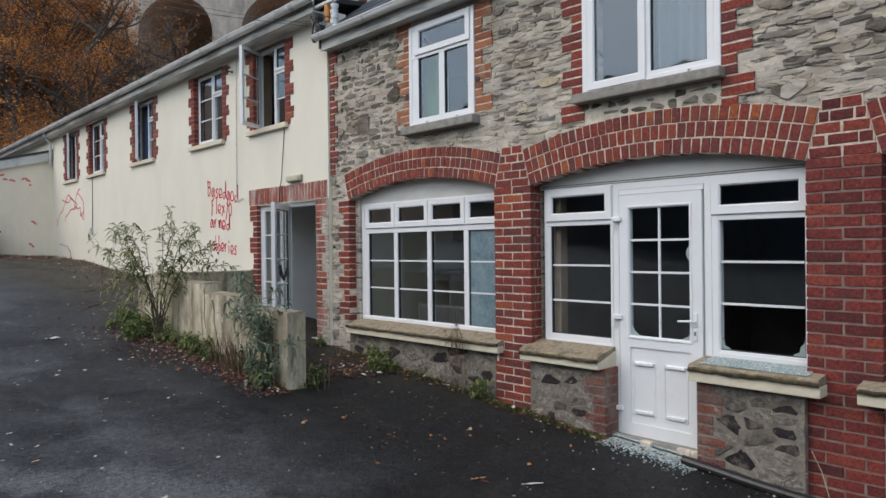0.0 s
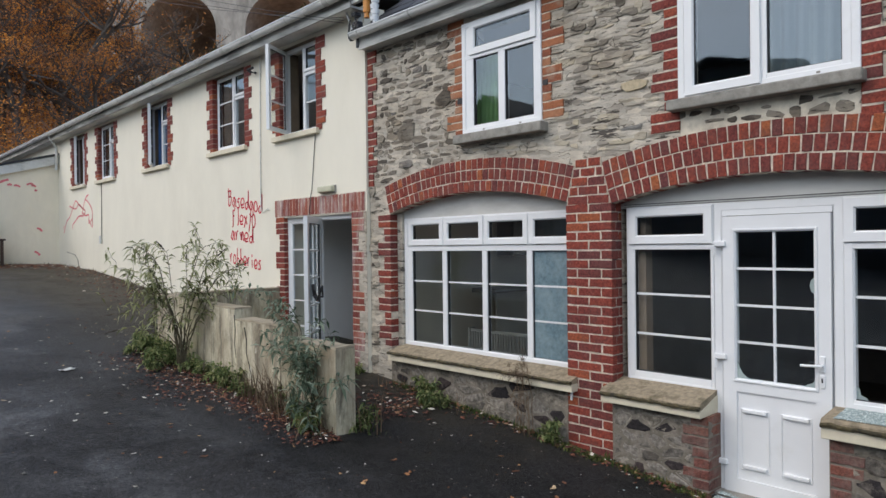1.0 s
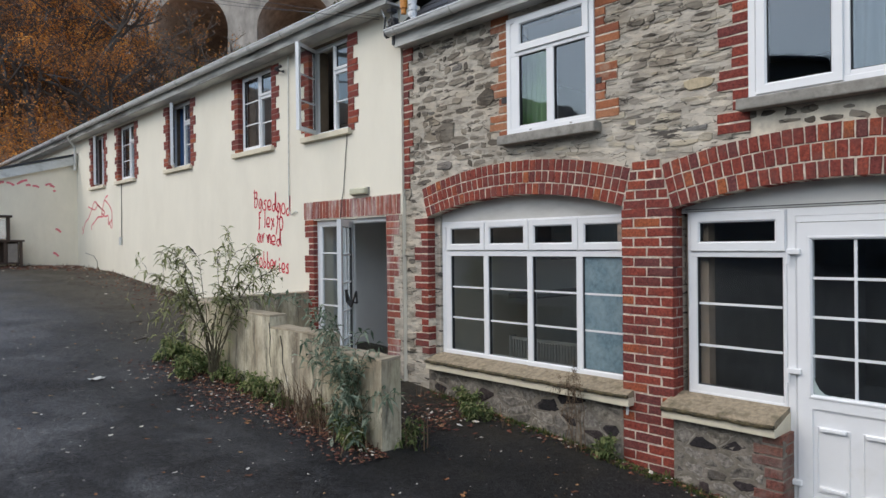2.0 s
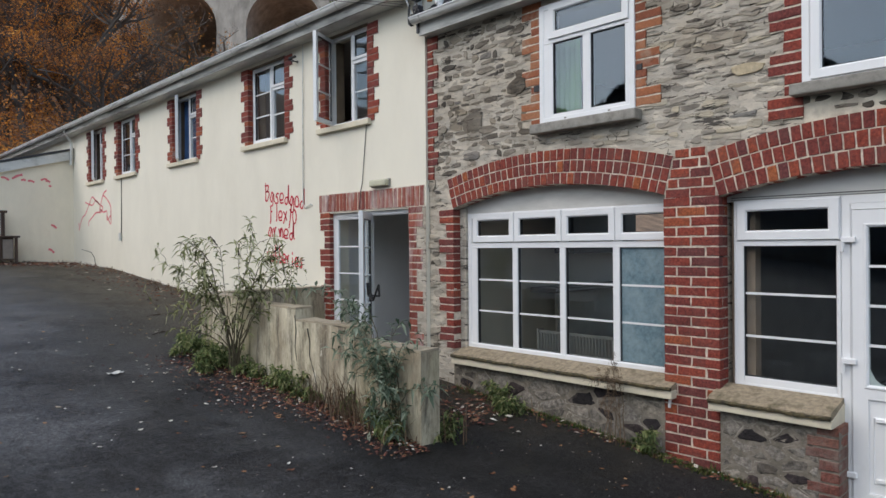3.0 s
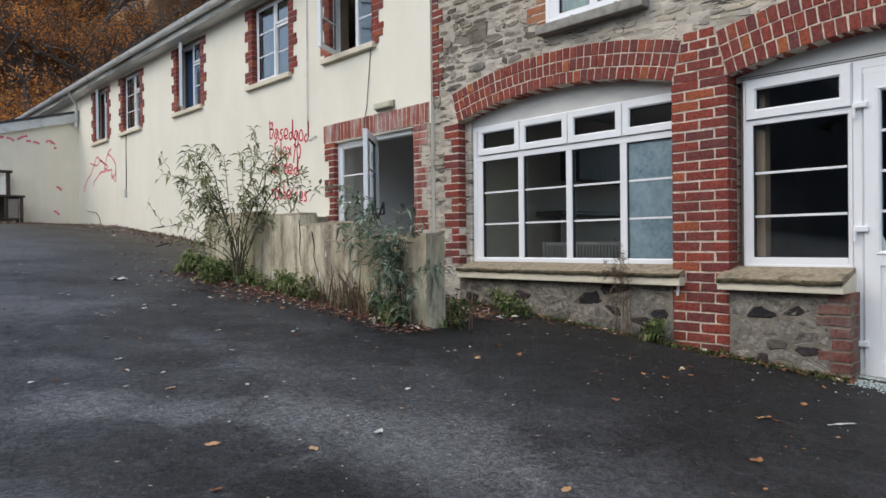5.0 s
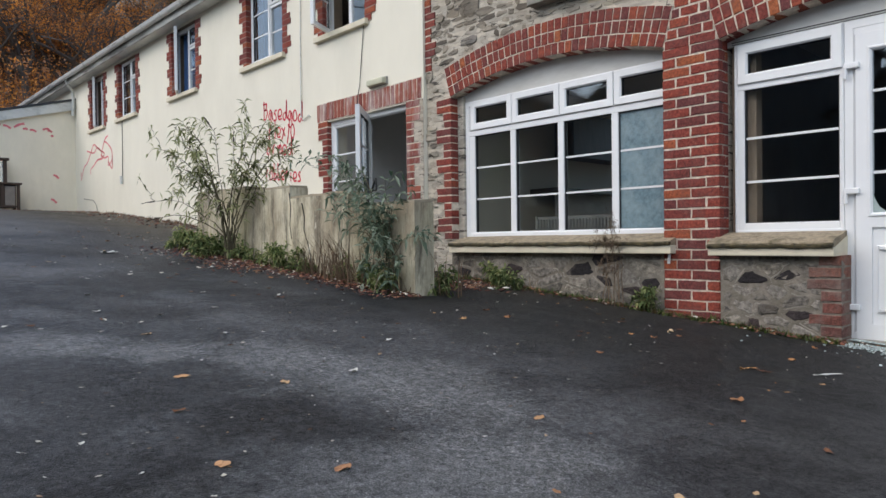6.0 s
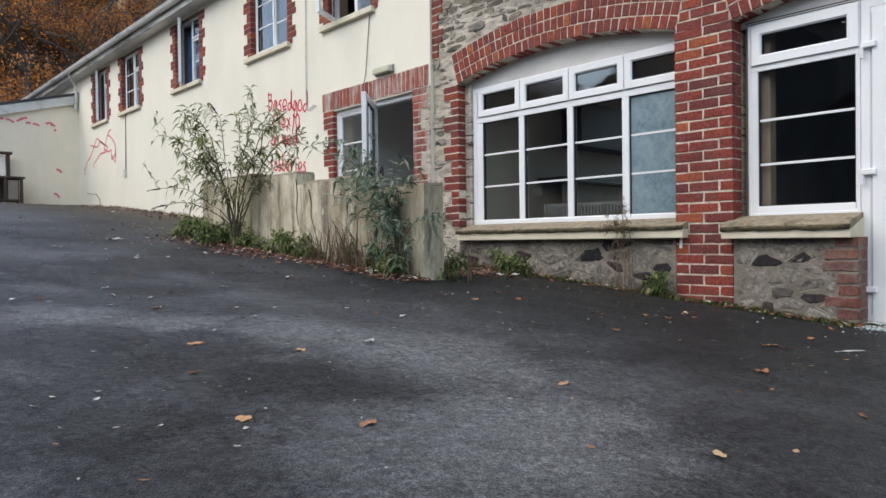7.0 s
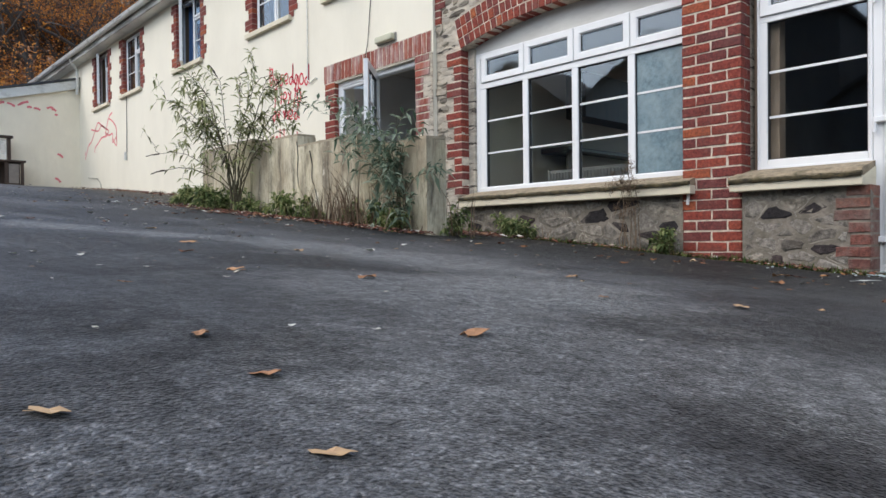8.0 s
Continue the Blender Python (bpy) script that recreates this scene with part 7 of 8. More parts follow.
    part("seed_fluff", lf, DRY, s)["kind"] = "stuff"


build_weeds()


from mathutils.bvhtree import BVHTree


# ---- fallen leaves ----
def leaf_bm(rr, size, lobes=5, curl=0.35, oval=False):
    """A curled, lobed dead leaf, its middle at the origin."""
    bm = bmesh.new()
    n = 12 if oval else lobes * 2
    c = bm.verts.new((0, 0, size * 0.05))
    ring = []
    for i in range(n):
        a = 6.28318 * i / n
        r = size * (0.49 if i % 2 == 0 else 0.43) * rr.uniform(0.8, 1.15) * (1.0 if abs(math.sin(a)) < 0.9 else 0.75)
        if oval:
            r = size * rr.uniform(0.42, 0.47) * (1.12 if i in (0, 6) else 1.0)
        ring.append(bm.verts.new((r * math.cos(a), r * 0.66 * math.sin(a), size * curl * rr.uniform(0, 1.3) * (r / size))))
    for i in range(n):
        bm.faces.new((c, ring[i], ring[(i + 1) % n]))
    e = bmesh.ops.extrude_face_region(bm, geom=bm.faces[:])
    bmesh.ops.translate(bm, verts=[v for v in e["geom"] if isinstance(v, bmesh.types.BMVert)], vec=(0, 0, 0.0009))
    tube(bm, [(size * 0.4, 0, 0.002), (size * 0.62, size * 0.05, 0.002)], 0.0009, 4)
    return bm


def drop_leaves():
    rr = random.Random(77)
    ground = bpy.data.objects["ground"].data
    sheet = BVHTree.FromPolygons([v.co.copy() for v in ground.vertices], [tuple(p.vertices) for p in ground.polygons])
    kinds = [finish("fallen_leaf", leaf_bm(rr, 0.075, rr.choice((4, 5, 6))), LITTER) for i in range(5)]
    pale = [finish("fallen_leaf", leaf_bm(rr, 0.06, 4, 0.5), PALE_LEAF) for i in range(2)]
    tans = [finish("fallen_leaf", leaf_bm(rr, 0.075, rr.choice((4, 5, 6)), 0.2, i < 3), TAN_LEAF) for i in range(4)]
    def put(x, y, s, white=False, tan=False):
        ob = new("fallen_leaf", rr.choice(pale if white else tans if tan else kinds))
        ob.matrix_basis = pose(x, y, sheet.ray_cast(Vector((x, y, 30)), Vector((0, 0, -1)))[0].z + 0.0015, rr.uniform(-3, 3), rr.uniform(-3, 3), rr.uniform(0, 360))
        ob.scale = (s, s, s)
        tagged(ob, "pale bleached leaf lying on the asphalt" if white else "dry curled tan leaf lying on the asphalt", "leaf", "fallen leaves")
    near = "062251b 026227a 031244a 033261a 015241a 071331a 093314a 126276a 148257b 168248a 172318a 234279a 095413a 123392a 111490a 238664a 286692a 304484a 334286a"
    for w in near.split():
        put(int(w[:3]) / 100, int(w[3:6]) / 100, 0.66 if w[6] == "b" else 0.37 if int(w[3:6]) < 300 else 0.7, tan=True)
    brown = "334321 340319 336313 402391 297379 330415 373407 415440 338478 263294 223249 079376 235656 282687 230581 300481 342480 344425 427447 429405 377394 455329 348506 482563 430469 390319 412402 105530"
    for w in brown.split():
        put(int(w[:3]) / 100, int(w[3:]) / 100, rr.uniform(0.55, 1.0))
    white = "095500 105527 140457 154394 108380 111433 068324 360384 237397 036361 041367 049361 063412 063521 235592 120607 146780 171552 140690 280725 302503 313407 275439 109552 118517 143480 209441 025267 044262 052257 082241"
    for w in white.split():
        put(int(w[:3]) / 100, int(w[3:]) / 100, 1.1 if w == "154394" else 0.2 if int(w[3:]) < 300 else 0.35 if int(w[3:]) < 440 else rr.uniform(0.4, 0.75), white=True)
    # small leaves all over the yard, thicker towards the low wall
    for k in range(300):
        y = rr.uniform(2.8, 12)
        x = rr.uniform(-0.5, 4.7) if k % 2 or y < 5.5 else 3.3 - rr.expovariate(1.4)
        if 3.2 < x < 3.8 and 5.6 < y < 9.9 or x < -1:
            continue
        far = min(1.0, max(0.35, (y - 2) / 5))
        put(x, y, rr.uniform(0.3, 0.8) * far, white=rr.random() < 0.55)
    # flecks too small to count
    vs, fs = [], []
    for k in range(1500):
        x, y = rr.uniform(-0.6, 4.9), 3.3 + 10 * rr.random() ** 1.2
        if 3.1 < x < 3.9 and 5.5 < y < 9.9:
            continue
        hit = sheet.ray_cast(Vector((x, y, 30)), Vector((0, 0, -1)))[0]
        a, s = rr.uniform(0, 6.28), rr.uniform(0.003, 0.011)
        d, e = Vector((math.cos(a), math.sin(a), 0)) * s, Vector((-math.sin(a), math.cos(a), 0)) * s * rr.uniform(0.3, 0.7)
        i = len(vs)
        vs += [hit + Vector((0, 0, 0.003)) + q for q in (-d, -e, d, e)] + [hit + Vector((0, 0, 0.003 + s * 0.12))]
        fs += [(i + j, i + (j + 1) % 4, i + 4) for j in range(4)]
    me = bpy.data.meshes.new("leaf_crumbs")
    me.from_pydata([tuple(q) for q in vs], [], fs)
    me.materials.append(CRUMB)
    tagged(new("leaf_crumbs", me), "tiny pale and brown leaf crumbs strewn over the asphalt", "leaf crumbs", kind="stuff")
    # scraps of white paper
    for x, y, a, ln, wd in ((2.16, 8.78, 20, 0.15, 0.10), (3.6, 2.92, -35, 0.15, 0.022)):
        bm = bmesh.new()
        rows = [[bm.verts.new((ln * (i / 5 - 0.5), wd * (j / 2 - 0.5) * (1 - 0.5 * abs(i / 5 - 0.5)), 0.004 + abs(rr.gauss(0, wd * 0.11)))) for j in range(3)] for i in range(6)]
        for p, q in zip(rows, rows[1:]):
            for j in range(2):
                bm.faces.new((p[j], p[j + 1], q[j + 1], q[j]))
        e = bmesh.ops.extrude_face_region(bm, geom=bm.faces[:])
        bmesh.ops.translate(bm, verts=[v for v in e["geom"] if isinstance(v, bmesh.types.BMVert)], vec=(0, 0, 0.0012))
        ob = part("paper_scrap", bm, PAPER)
        ob.matrix_basis = pose(x, y, sheet.ray_cast(Vector((x, y, 30)), Vector((0, 0, -1)))[0].z + 0.002, 0, 0, a)
        tagged(ob, "crumpled scrap of white paper lying on the asphalt", "paper", "paper scraps")
    # drift of litter at the foot of the low wall and in the corners
    vs = bmesh.new()
    def flake(x, y, s):
        z = ground_z(x, y) + 0.008 + rr.uniform(0, 0.02)
        a = rr.uniform(0, 6.28)
        d, n = Vector((math.cos(a), math.sin(a), rr.uniform(-0.3, 0.3))) * s, Vector((-math.sin(a), math.cos(a), rr.uniform(-0.3, 0.3))) * s * 0.6
        p = Vector((x, y, z))
        q = [vs.verts.new(c) for c in (p - d, p - d * 0.2 + n, p + d, p - d * 0.1 - n)]
        m = vs.verts.new(p + Vector((0, 0, s * 0.3)))
        for i in range(4):
            vs.faces.new((q[i], q[(i + 1) % 4], m))
    for k in range(2300):
        y = rr.uniform(5.6, 9.4)
        x = 3.40 - abs(rr.gauss(0, 0.2 + 0.16 * (y > 7)))
        flake(x, y, rr.uniform(0.009, 0.027))
    for k in range(160):
        flake(5.06 - abs(rr.gauss(0, 0.13)), rr.uniform(3.2, 7.0), rr.uniform(0.012, 0.035))
    for k in range(420):
        x = rr.uniform(3.62, 5.0)
        flake(x, 5.75 + (x - 3.6) * 0.25 + abs(rr.gauss(0, 0.35)), rr.uniform(0.008, 0.024))
    for k in range(500):
        flake(5.04 - abs(rr.gauss(0, 0.07)), rr.uniform(1.3, 5.2), rr.uniform(0.006, 0.018))
    for k in range(120):
        flake(4.4 + rr.gauss(0, 0.25), 6.2 + rr.gauss(0, 0.3), rr.uniform(0.015, 0.04))
    for k in range(1800):
        flake(rr.uniform(1.0, 5.0), 20.5 - abs(rr.gauss(0, 0.6)), rr.uniform(0.015, 0.05))
    for k in range(700):
        flake(5.0 - abs(rr.gauss(0, 0.5)), rr.uniform(10, 20), rr.uniform(0.015, 0.04))
    tagged(part("leaf_litter", vs, LITTER_MIX), "drift of small brown and red leaves at the foot of the walls", "leaf litter", kind="stuff")


drop_leaves()


# ---- spray painted writing on the cream wall ----
GLYPHS = {"B": ("29 23", "18 48 58 57 46 26 56 65 54 43 23"), "a": ("65 46 35 24 33 43 55 65 63 73",), "s": ("66 46 35 45 54 53 33 23",), "e": ("24 54 65 56 36 25 24 33 53 63",), "d": ("64 55 35 24 33 43 54 69 64 73",), "g": ("65 46 35 24 43 55 65 62 51 31 22",), "o": ("56 36 24 33 53 64 56",), "F": ("38 33 22", "38 58 69", "36 56"), "l": ("59 54 43",), "x": ("26 45 63", "66 44 22"), "/": ("69 55 31",), "O": ("57 37 25 33 53 65 57",), "r": ("26 34 33", "34 46 56"), "m": ("26 34 33", "34 46 43", "44 56 65 63 73"), "b": ("39 35 33 53 64 55 35",), "i": ("46 44 43", "48 47"), "z": ("65 46 35 54 53 31 21",), " ": ()}


def ribbon(bm, pts, width, to_wall, rr):
    """A flat painted line through points, smoothed as a hand draws it."""
    q = []
    p = [pts[0]] + list(pts) + [pts[-1]]
    for i in range(len(p) - 3):
        for k in range(5):
            t = k / 5
            q.append(tuple(0.5 * (2 * p[i + 1][c] + (p[i + 2][c] - p[i][c]) * t + (2 * p[i][c] - 5 * p[i + 1][c] + 4 * p[i + 2][c] - p[i + 3][c]) * t * t + (3 * p[i + 1][c] - p[i][c] - 3 * p[i + 2][c] + p[i + 3][c]) * t ** 3) for c in (0, 1)))
    q.append(pts[-1])
    last = None
    for i, (a, b) in enumerate(q):
        c, d = q[min(i + 1, len(q) - 1)], q[max(i - 1, 0)]
        n = Vector((-(c[1] - d[1]), c[0] - d[0]))
        n = n.normalized() if n.length > 1e-6 else Vector((1, 0))
        w = width * rr.uniform(0.75, 1.2)
        row = [bm.verts.new(to_wall(a + n.x * s * w / 2, b + n.y * s * w / 2)) for s in (-1, 1)]
        if last:
            bm.faces.new((last[0], last[1], row[1], row[0]))
        last = row


def build_graffiti():
    rr = random.Random(9)
    g = thing("graffiti", "red spray painted handwriting on the cream wall", "graffiti", (CREAM_X, 10.5, 1.5))
    to_wall = lambda y, z: (CREAM_X - 0.004, y, z)
    words = (("Basedgod", 11.05, 9.96, 2.46, 0.27, -0.17), ("Flex/O", 10.93, 10.17, 2.16, 0.26, -0.05), ("armed", 10.98, 10.24, 1.93, 0.25, -0.07), ("robberies", 11.02, 10.02, 1.58, 0.24, -0.12))
    for text, ya, yb, z, tall, fall in words:
        bm = bmesh.new()
        w = (ya - yb) / len(text)
        for i, ch in enumerate(text):
            y0 = ya - i * w
            dz = fall * i / len(text) + rr.uniform(-0.012, 0.012)
            for stroke in GLYPHS[ch]:
                pts = [(y0 - (int(c[0]) - 1.5) / 6.0 * w * 1.12, z + dz + (int(c[1]) - 3) / 6.0 * tall) for c in stroke.split()]
                if len(pts) > 1:
                    ribbon(bm, pts, 0.025, to_wall, rr)
        part("word", bm, RED_PAINT, g)
    s = thing("graffiti", "faded red spray scribble low on the cream wall", "graffiti", (CREAM_X, 19, 2.5))
    bm = bmesh.new()
    for stroke in ("00 13 24 36 48 57 66", "66 75 64 78 89", "64 54 43 32 31", "78 87 95 92", "65 74 84 82 93", "83 91 94", "02 01", "66 57 46 27"):
        pts = [(20.15 - int(c[0]) * 0.255, 2.22 + int(c[1]) * 0.095) for c in stroke.split()]
        ribbon(bm, pts, 0.036, to_wall, rr)
    part("scribble", bm, PINK_PAINT, s)
    t = thing("graffiti", "row of faded red paint smears on the lean-to wall", "graffiti", (4, 20.6, 3.4))
    far = lambda x, z: (x, 20.594, z)
    for x, z, ln, tilt in ((3.42, 3.46, 0.1, 0.3), (3.60, 3.44, 0.16, -0.4), (3.85, 3.50, 0.22, 0.5), (3.98, 3.42, 0.1, 0), (4.14, 3.40, 0.14, -0.2), (4.42, 3.46, 0.14, 0.2), (4.5, 3.42, 0.1, -0.3), (3.3, 3.5, 0.12, 0.6), (4.55, 3.3, 0.05, 0), (4.62, 2.32, 0.12, -0.7), (4.56, 1.72, 0.12, -0.8)):
        bm = bmesh.new()
        ribbon(bm, [(x - ln / 2, z - tilt * ln / 2), (x, z + 0.02), (x + ln / 2, z + tilt * ln / 2)], 0.05, far, rr)
        part("smear", bm, PINK_PAINT, t)


build_graffiti()


# ---- fittings on the walls ----
def build_fittings():
    bm = boxed(CREAM_X - 0.075, CREAM_X - 0.002, 8.11, 8.43, 2.485, 2.565, bevel=0.018)
    l = tagged(thing("wall_lamp", "oblong cream plastic bulkhead lamp over the wing's door", "wall lamp", (CREAM_X, 8.27, 2.48)))
    part("housing", bm, plain("aged cream plastic", (0.5, 0.49, 0.36), 0.5, vary=0.08), l)
    part("base", boxed(CREAM_X - 0.02, CREAM_X + 0.001, 8.095, 8.445, 2.478, 2.572, bevel=0.004), SILL_CONCRETE, l)
    def line(name, pts, r, mat, label, cat):
        bm = bmesh.new()
        tube(bm, pts, r, 12 if r > 0.03 else 6)
        return tagged(part(name, bm, mat), label, cat)
    x = CREAM_X - 0.016
    line("conduit", [(x, 9.96, 4.56), (x, 9.98, 3.5), (x, 9.99, 2.36), (x, 9.93, 2.30), (x, 9.80, 2.35), (x, 9.76, 2.33)], 0.008, UPVC_DIRTY, "thin pale conduit hanging down the cream wall", "conduit")
    line("cable", [(x + 0.006, 8.545, 3.27), (x + 0.006, 8.60, 2.85), (x + 0.006, 8.64, 2.55), (x - 0.005, 8.66, 2.45), (x - 0.005, 8.70, 2.21)], 0.005, PLASTIC_BLACK, "thin dark cable hanging from the sill over the brick lintel", "cable")
    line("cable", [(x + 0.006, 17.15, 3.27), (x + 0.006, 17.16, 2.6), (x + 0.006, 17.18, 2.1)], 0.008, PLASTIC_BLACK, "thin cable hanging below a window", "cable")
    line("socket", [(x - 0.02, 17.18, 2.1), (x - 0.02, 17.18, 1.93)], 0.03, UPVC_DIRTY, "small grey outdoor socket on the cream wall", "socket")
    line("downpipe", [(4.79, 20.3, 4.70), (4.84, 20.34, 4.60), (4.98, 20.42, 4.42), (5.0, 20.45, 4.25), (5.0, 20.5, 3.85)], 0.035, UPVC_DIRTY, "grey downpipe in the corner of the walls", "downpipe")
    line("crack_plant", [(x, 19.9, 1.75), (x, 19.2, 1.68), (x, 18.95, 1.55), (x, 18.9, 1.36)], 0.006, STEM, "withered creeper stem at the foot of the wall", "stem")
    line("wall_hook", [(CREAM_X, 10.12, 4.36), (4.98, 10.12, 4.36), (4.97, 10.18, 4.40), (4.97, 10.02, 4.40)], 0.02, DARK_GREY, "rusty bracket stub under the eaves", "bracket")
    line("pipe", [(4.97, 2.55, ground_z(4.97, 2.55) + 0.035), (4.96, 2.0, ground_z(4.96, 2.0) + 0.035), (4.97, 1.5, ground_z(4.97, 1.5) + 0.035), (4.98, 0.0, ground_z(4.98, 0) + 0.035)], 0.038, PLASTIC_BLACK, "black plastic pipe lying along the plinth", "pipe")
    line("rope", [(5.06, 1.66, 0.13), (5.0, 1.58, 0.02), (4.9, 1.5, -0.12)], 0.003, COPING, "pale frayed cord hanging by the pier", "cord")
    line("cable", [(5.085, 4.545, 0.60), (5.075, 4.54, 0.50), (5.08, 4.55, 0.42)], 0.012, UPVC, "short white cable stub on the brick pier", "cable")
    # supply bracket at the eaves where the two roofs meet
    b = thing("cable_bracket", "electric supply bracket with amber insulator and coiled black cables", "bracket", (4.95, 7.6, 4.2))
    bm = bmesh.new()
    tube(bm, [(4.93, 7.49, 4.26), (4.93, 7.65, 4.60), (4.90, 7.64, 4.63)], 0.014, 6)
    part("post", bm, UPVC, b)
    part("clamp_plate", boxed(5.0, 5.07, 7.50, 7.58, 4.26, 4.58, bevel=0.01), UPVC_DIRTY, b)
    for yy, zz, w in ((7.50, 4.52, 0.05), (7.48, 4.41, 0.06), (7.52, 4.33, 0.05), (7.43, 4.36, 0.03)):
        part("clamp", boxed(4.92, 5.01, yy - w, yy + w * 0.6, zz - 0.022, zz + 0.022, bevel=0.008), DARK_GREY, b, "dark cable clamp")
    bm = bmesh.new()
    tube(bm, [(4.90, 7.20, 4.62), (4.90, 7.20, 4.46)], 0.042, 10)
    tube(bm, [(4.90, 7.20, 4.46), (4.90, 7.20, 4.40)], 0.03, 10)
    part("insulator", bm, AMBER, b, "amber cylindrical insulator")
    for k in range(4):
        bm = bmesh.new()
        zk = 4.57 - 0.065 * k
        tube(bm, [(4.89, 7.03 + 0.012 * (k % 2), zk), (4.89, 7.03 + 0.012 * (k % 2), zk - 0.045)], 0.052, 10, 0.044)
        tube(bm, [(4.89, 7.03, zk - 0.03), (4.89, 7.03, zk - 0.07)], 0.032, 8)
        part("insulator_rib", bm, UPVC, b, "white ribbed insulator")
    part("arm", boxed(4.86, 4.91, 6.96, 7.64, 4.61, 4.65, bevel=0.006), UPVC_DIRTY, b)
    for k in range(4):
        bm = bmesh.new()
        r = 0.05 + 0.02 * k
        tube(bm, [(4.885 + 0.012 * k, 7.50 + r * 0.7 * math.sin(t), 4.27 + 0.03 * k - r * math.cos(t) * 1.3) for t in (-2.4, -1.8, -1.0, 0, 1.0, 1.8, 2.4)], 0.011, 6)
        part("coil", bm, PLASTIC_BLACK, b, "coil of black cable")
    for k, q in enumerate(((0.4, 25, 12.6), (1.6, 26, 13.4), (3.4, 28, 13.2))):
        a, e = Vector((4.88, 7.62, 4.44 + 0.03 * k)), Vector(q)
        pts = [a.lerp(e, i / 14) - Vector((0, 0, 0.9 * 4 * (i / 14) * (1 - i / 14))) for i in range(15)]
        line("overhead_cable", pts, 0.0032, PLASTIC_BLACK, "black overhead cable running off from the eaves", "cable")


build_fittings()


# ---- loose things ----
def build_dresser():
    d = thing("dresser", "old dark wooden dresser abandoned outdoors by the lean-to wall", "dresser", (3.3, 20.2, ground_z(3.3, 20.2)))
    z = ground_z(3.3, 20.2)
    x0, x1, y0, y1 = 2.75, 3.72, 19.98, 20.45
    for a in (x0 + 0.03, x1 - 0.03):
        for b in (y0 + 0.03, y1 - 0.03):
            part("post", boxed(a - 0.03, a + 0.03, b - 0.03, b + 0.03, z - 0.03, z + 0.60, bevel=0.005), WOOD_DARK, d)
    part("worktop", boxed(x0 - 0.03, x1 + 0.04, y0 - 0.03, y1, z + 0.60, z + 0.645, bevel=0.008), WOOD_DARK, d)
    part("shelf", boxed(x0 + 0.06, x1 - 0.06, y0 + 0.01, y1 - 0.02, z + 0.08, z + 0.11), WOOD_DARK, d)
    part("back_panel", boxed(x0 + 0.06, x1 - 0.06, y1 - 0.03, y1 - 0.015, z + 0.1, z + 0.6), WOOD_DARK, d)
    part("panel", boxed(3.42, 3.62, y0 + 0.005, y0 + 0.02, z + 0.12, z + 0.56, bevel=0.003), plain("greyed plywood", (0.23, 0.2, 0.175), 0.8, vary=0.15), d, "greyed plywood panel")
    part("stile", boxed(3.34, 3.40, y0, y0 + 0.03, z + 0.1, z + 0.6), WOOD_DARK, d)
    for a in (x0 + 0.12, 3.50):
        part("upright", boxed(a - 0.035, a + 0.035, y1 - 0.12, y1 - 0.02, z + 0.645, z + 1.18, bevel=0.006), WOOD_DARK, d)
    part("cornice", boxed(x0 + 0.04, 3.58, y1 - 0.16, y1 - 0.01, z + 1.18, z + 1.24, bevel=0.012), WOOD_DARK, d)
    part("mirror", boxed(x0 + 0.16, 3.46, y1 - 0.06, y1 - 0.05, z + 0.68, z + 1.15), plain("fogged mirror", (0.7, 0.73, 0.75), 0.15, metal=0.8, vary=0.1), d, "fogged pale mirror")


build_dresser()


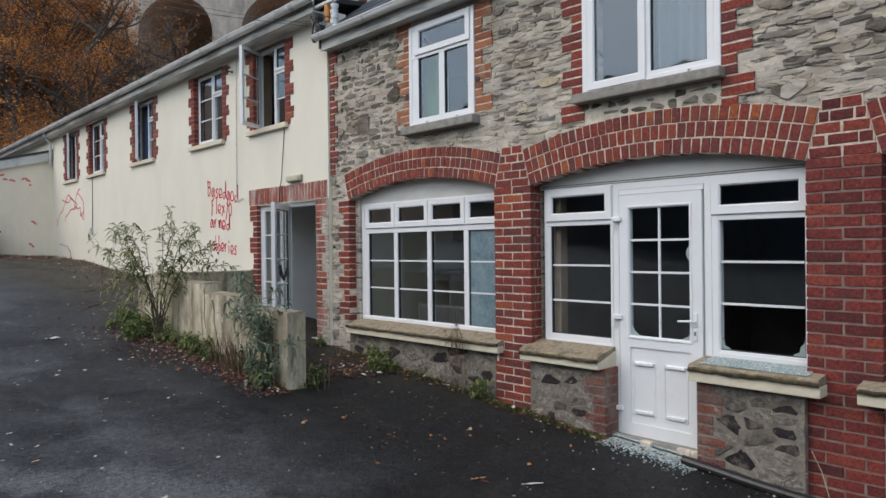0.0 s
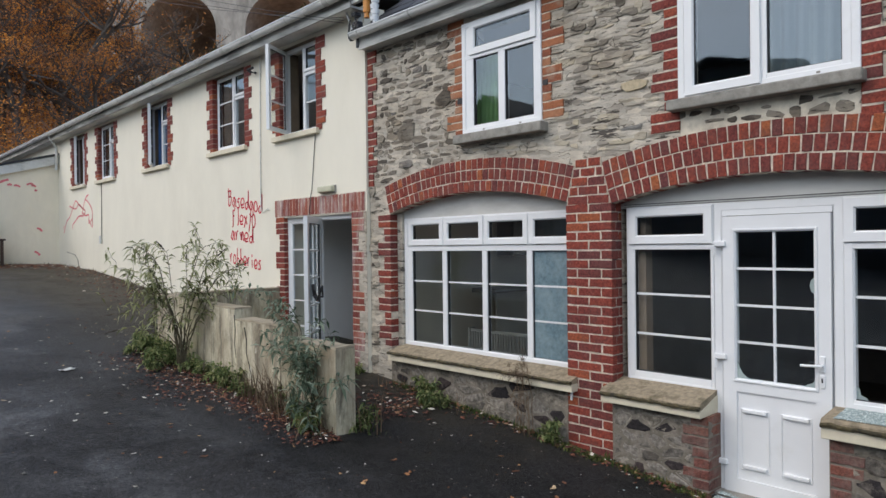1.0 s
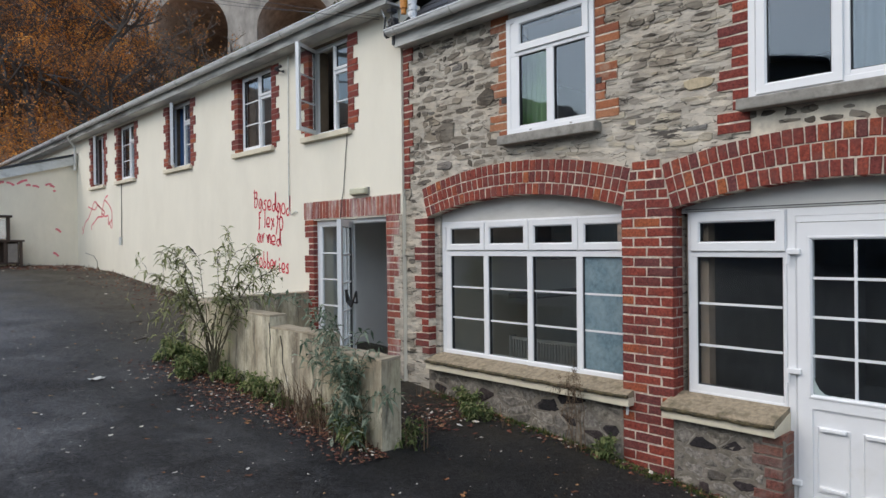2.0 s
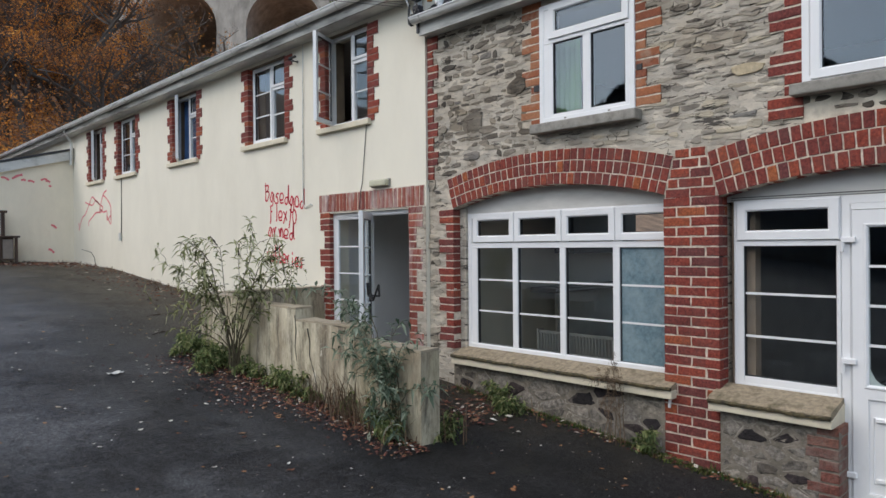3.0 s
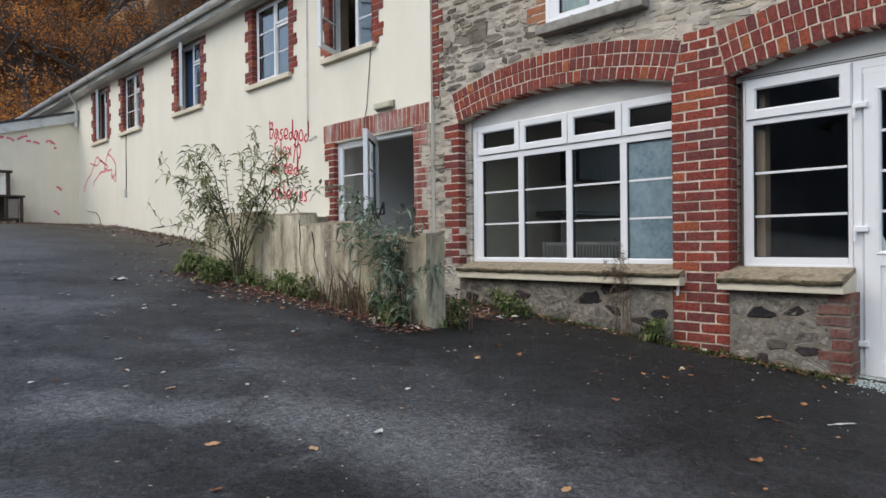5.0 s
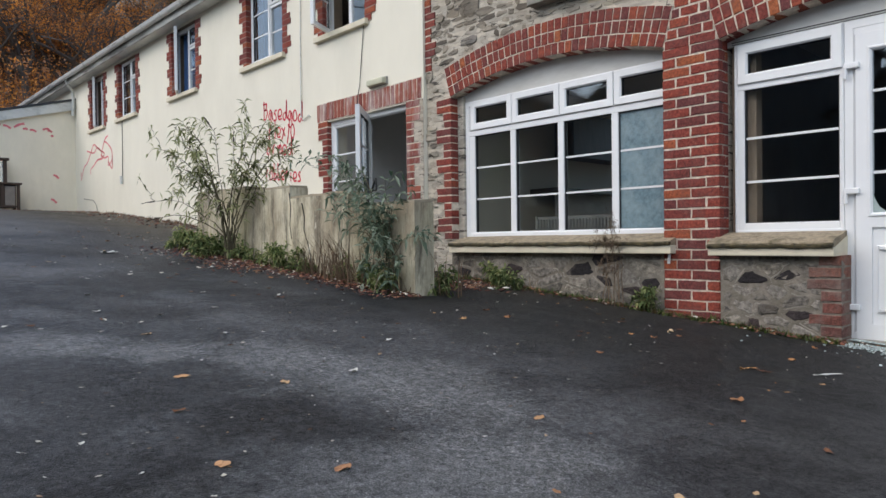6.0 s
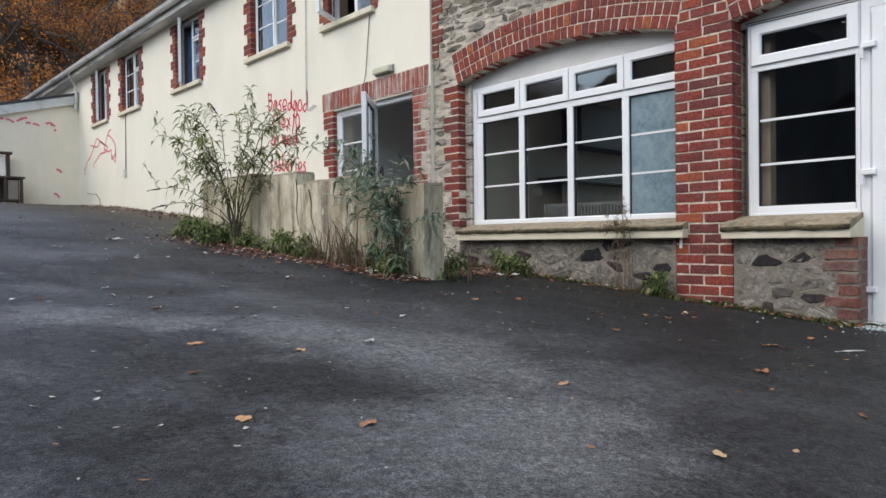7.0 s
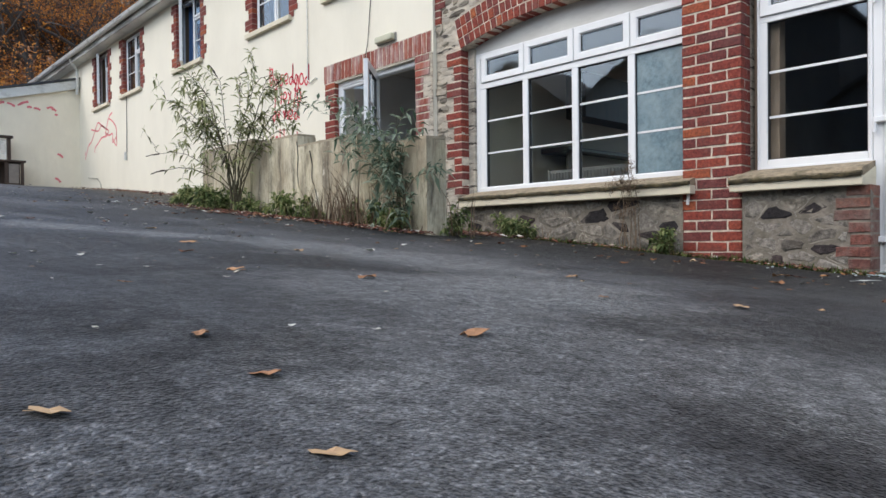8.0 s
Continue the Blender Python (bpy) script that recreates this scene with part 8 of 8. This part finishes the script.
def build_radiator():
    r = thing("radiator", "white ribbed panel radiator inside the wide window", "radiator", (5.66, 5.7, 0.2))
    # white enamel taken down to grey: the room's dimness is in the colour
    white = plain("white enamel dimmed to grey", (0.2, 0.197, 0.19), 0.4, vary=0.05)
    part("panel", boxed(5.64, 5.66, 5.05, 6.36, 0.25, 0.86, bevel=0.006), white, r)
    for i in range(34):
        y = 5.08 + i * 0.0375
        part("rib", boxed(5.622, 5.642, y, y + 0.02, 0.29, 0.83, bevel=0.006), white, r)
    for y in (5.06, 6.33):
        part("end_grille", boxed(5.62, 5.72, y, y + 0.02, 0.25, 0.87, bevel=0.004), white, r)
    bm = bmesh.new()
    tube(bm, [(5.65, 5.2, 0.26), (5.65, 5.2, 0.0)], 0.012, 6)
    part("pipe", bm, white, r)
    s = thing("counter", "dark wooden counter along the side of the front room", "counter", (7.6, 7.2, 0.0))
    part("top", boxed(6.5, 8.5, 6.75, 7.146, 1.18, 1.24, bevel=0.006), WOOD_DARK, s)
    part("front", boxed(6.7, 8.4, 6.89, 6.92, 0.0, 1.18), plain("pale counter front", (0.5, 0.46, 0.4), 0.7, vary=0.08), s)
    part("edge_strip", boxed(6.5, 8.5, 6.735, 6.75, 1.2, 1.225), white, s)
    tagged(part("wall_cupboard", boxed(7.0, 8.5, 6.85, 7.146, 1.65, 2.2, bevel=0.006), WOOD_DARK), "dark wall cupboard in the front room", "cupboard")
    tagged(part("window_lining", boxed(5.312, 5.42, 3.945, 4.13, 0.62, 2.12, bevel=0.004), plain("brown painted plaster", (0.3, 0.22, 0.16), 0.8)), "brown plaster lining inside the shop window", "lining", kind="structure")


build_radiator()


def build_broken_glass():
    rr = random.Random(50)
    bm = bmesh.new()
    def crumb(x, y, z, s):
        a = rr.uniform(0, 6.28)
        t = Matrix.Rotation(a, 3, "Z") @ Matrix.Rotation(rr.uniform(-0.5, 0.5), 3, "X")
        q = [Vector(c) for c in ((-s, -s, 0), (s, -s * 0.7, 0), (s * 0.8, s, 0), (-s * 0.7, s, 0))]
        lo = [bm.verts.new(t @ c + Vector((x, y, z))) for c in q]
        hi = [bm.verts.new(t @ (c * 0.9 + Vector((0, 0, s * 0.9))) + Vector((x, y, z))) for c in q]
        bm.faces.new(lo[::-1]), bm.faces.new(hi)
        for i in range(4):
            bm.faces.new((lo[i], lo[(i + 1) % 4], hi[(i + 1) % 4], hi[i]))
    for k in range(6000):
        x = rr.uniform(4.975, 5.225)
        crumb(x, 1.66 + 0.76 * rr.random(), 0.648 + (x - 4.96) * 0.085 + 0.003, rr.uniform(0.002, 0.0055))
    for k in range(5500):
        y = rr.uniform(2.42, 3.25)
        x = 5.16 - abs(rr.gauss(0, 0.13)) - (3.2 - y) * 0.03
        if x > 4.4:
            crumb(x, y, ground_z(x, y) + 0.006 + (0.02 if x > 5.1 else 0), rr.uniform(0.002, 0.006))
    for k in range(70):
        x, y = 4.75 + rr.gauss(0, 0.25), 2.8 + rr.gauss(0, 0.45)
        if x < 4.95:
            crumb(x, y, ground_z(x, y) + 0.006, rr.uniform(0.003, 0.008))
    tagged(part("broken_glass", bm, GLASS_CRUMB), "heaps of pale crumbled safety glass on the sill and doorstep", "broken glass", kind="stuff")
    for y, s in ((2.95, 0.05), (2.62, 0.06), (2.52, 0.04)):
        b2 = boxed(5.10, 5.16, y - s, y + s, -0.12, -0.07, bevel=0.012)
        tagged(part("rubble_lump", b2, MORTAR), "lump of broken pale cement on the doorstep", "rubble")


build_broken_glass()
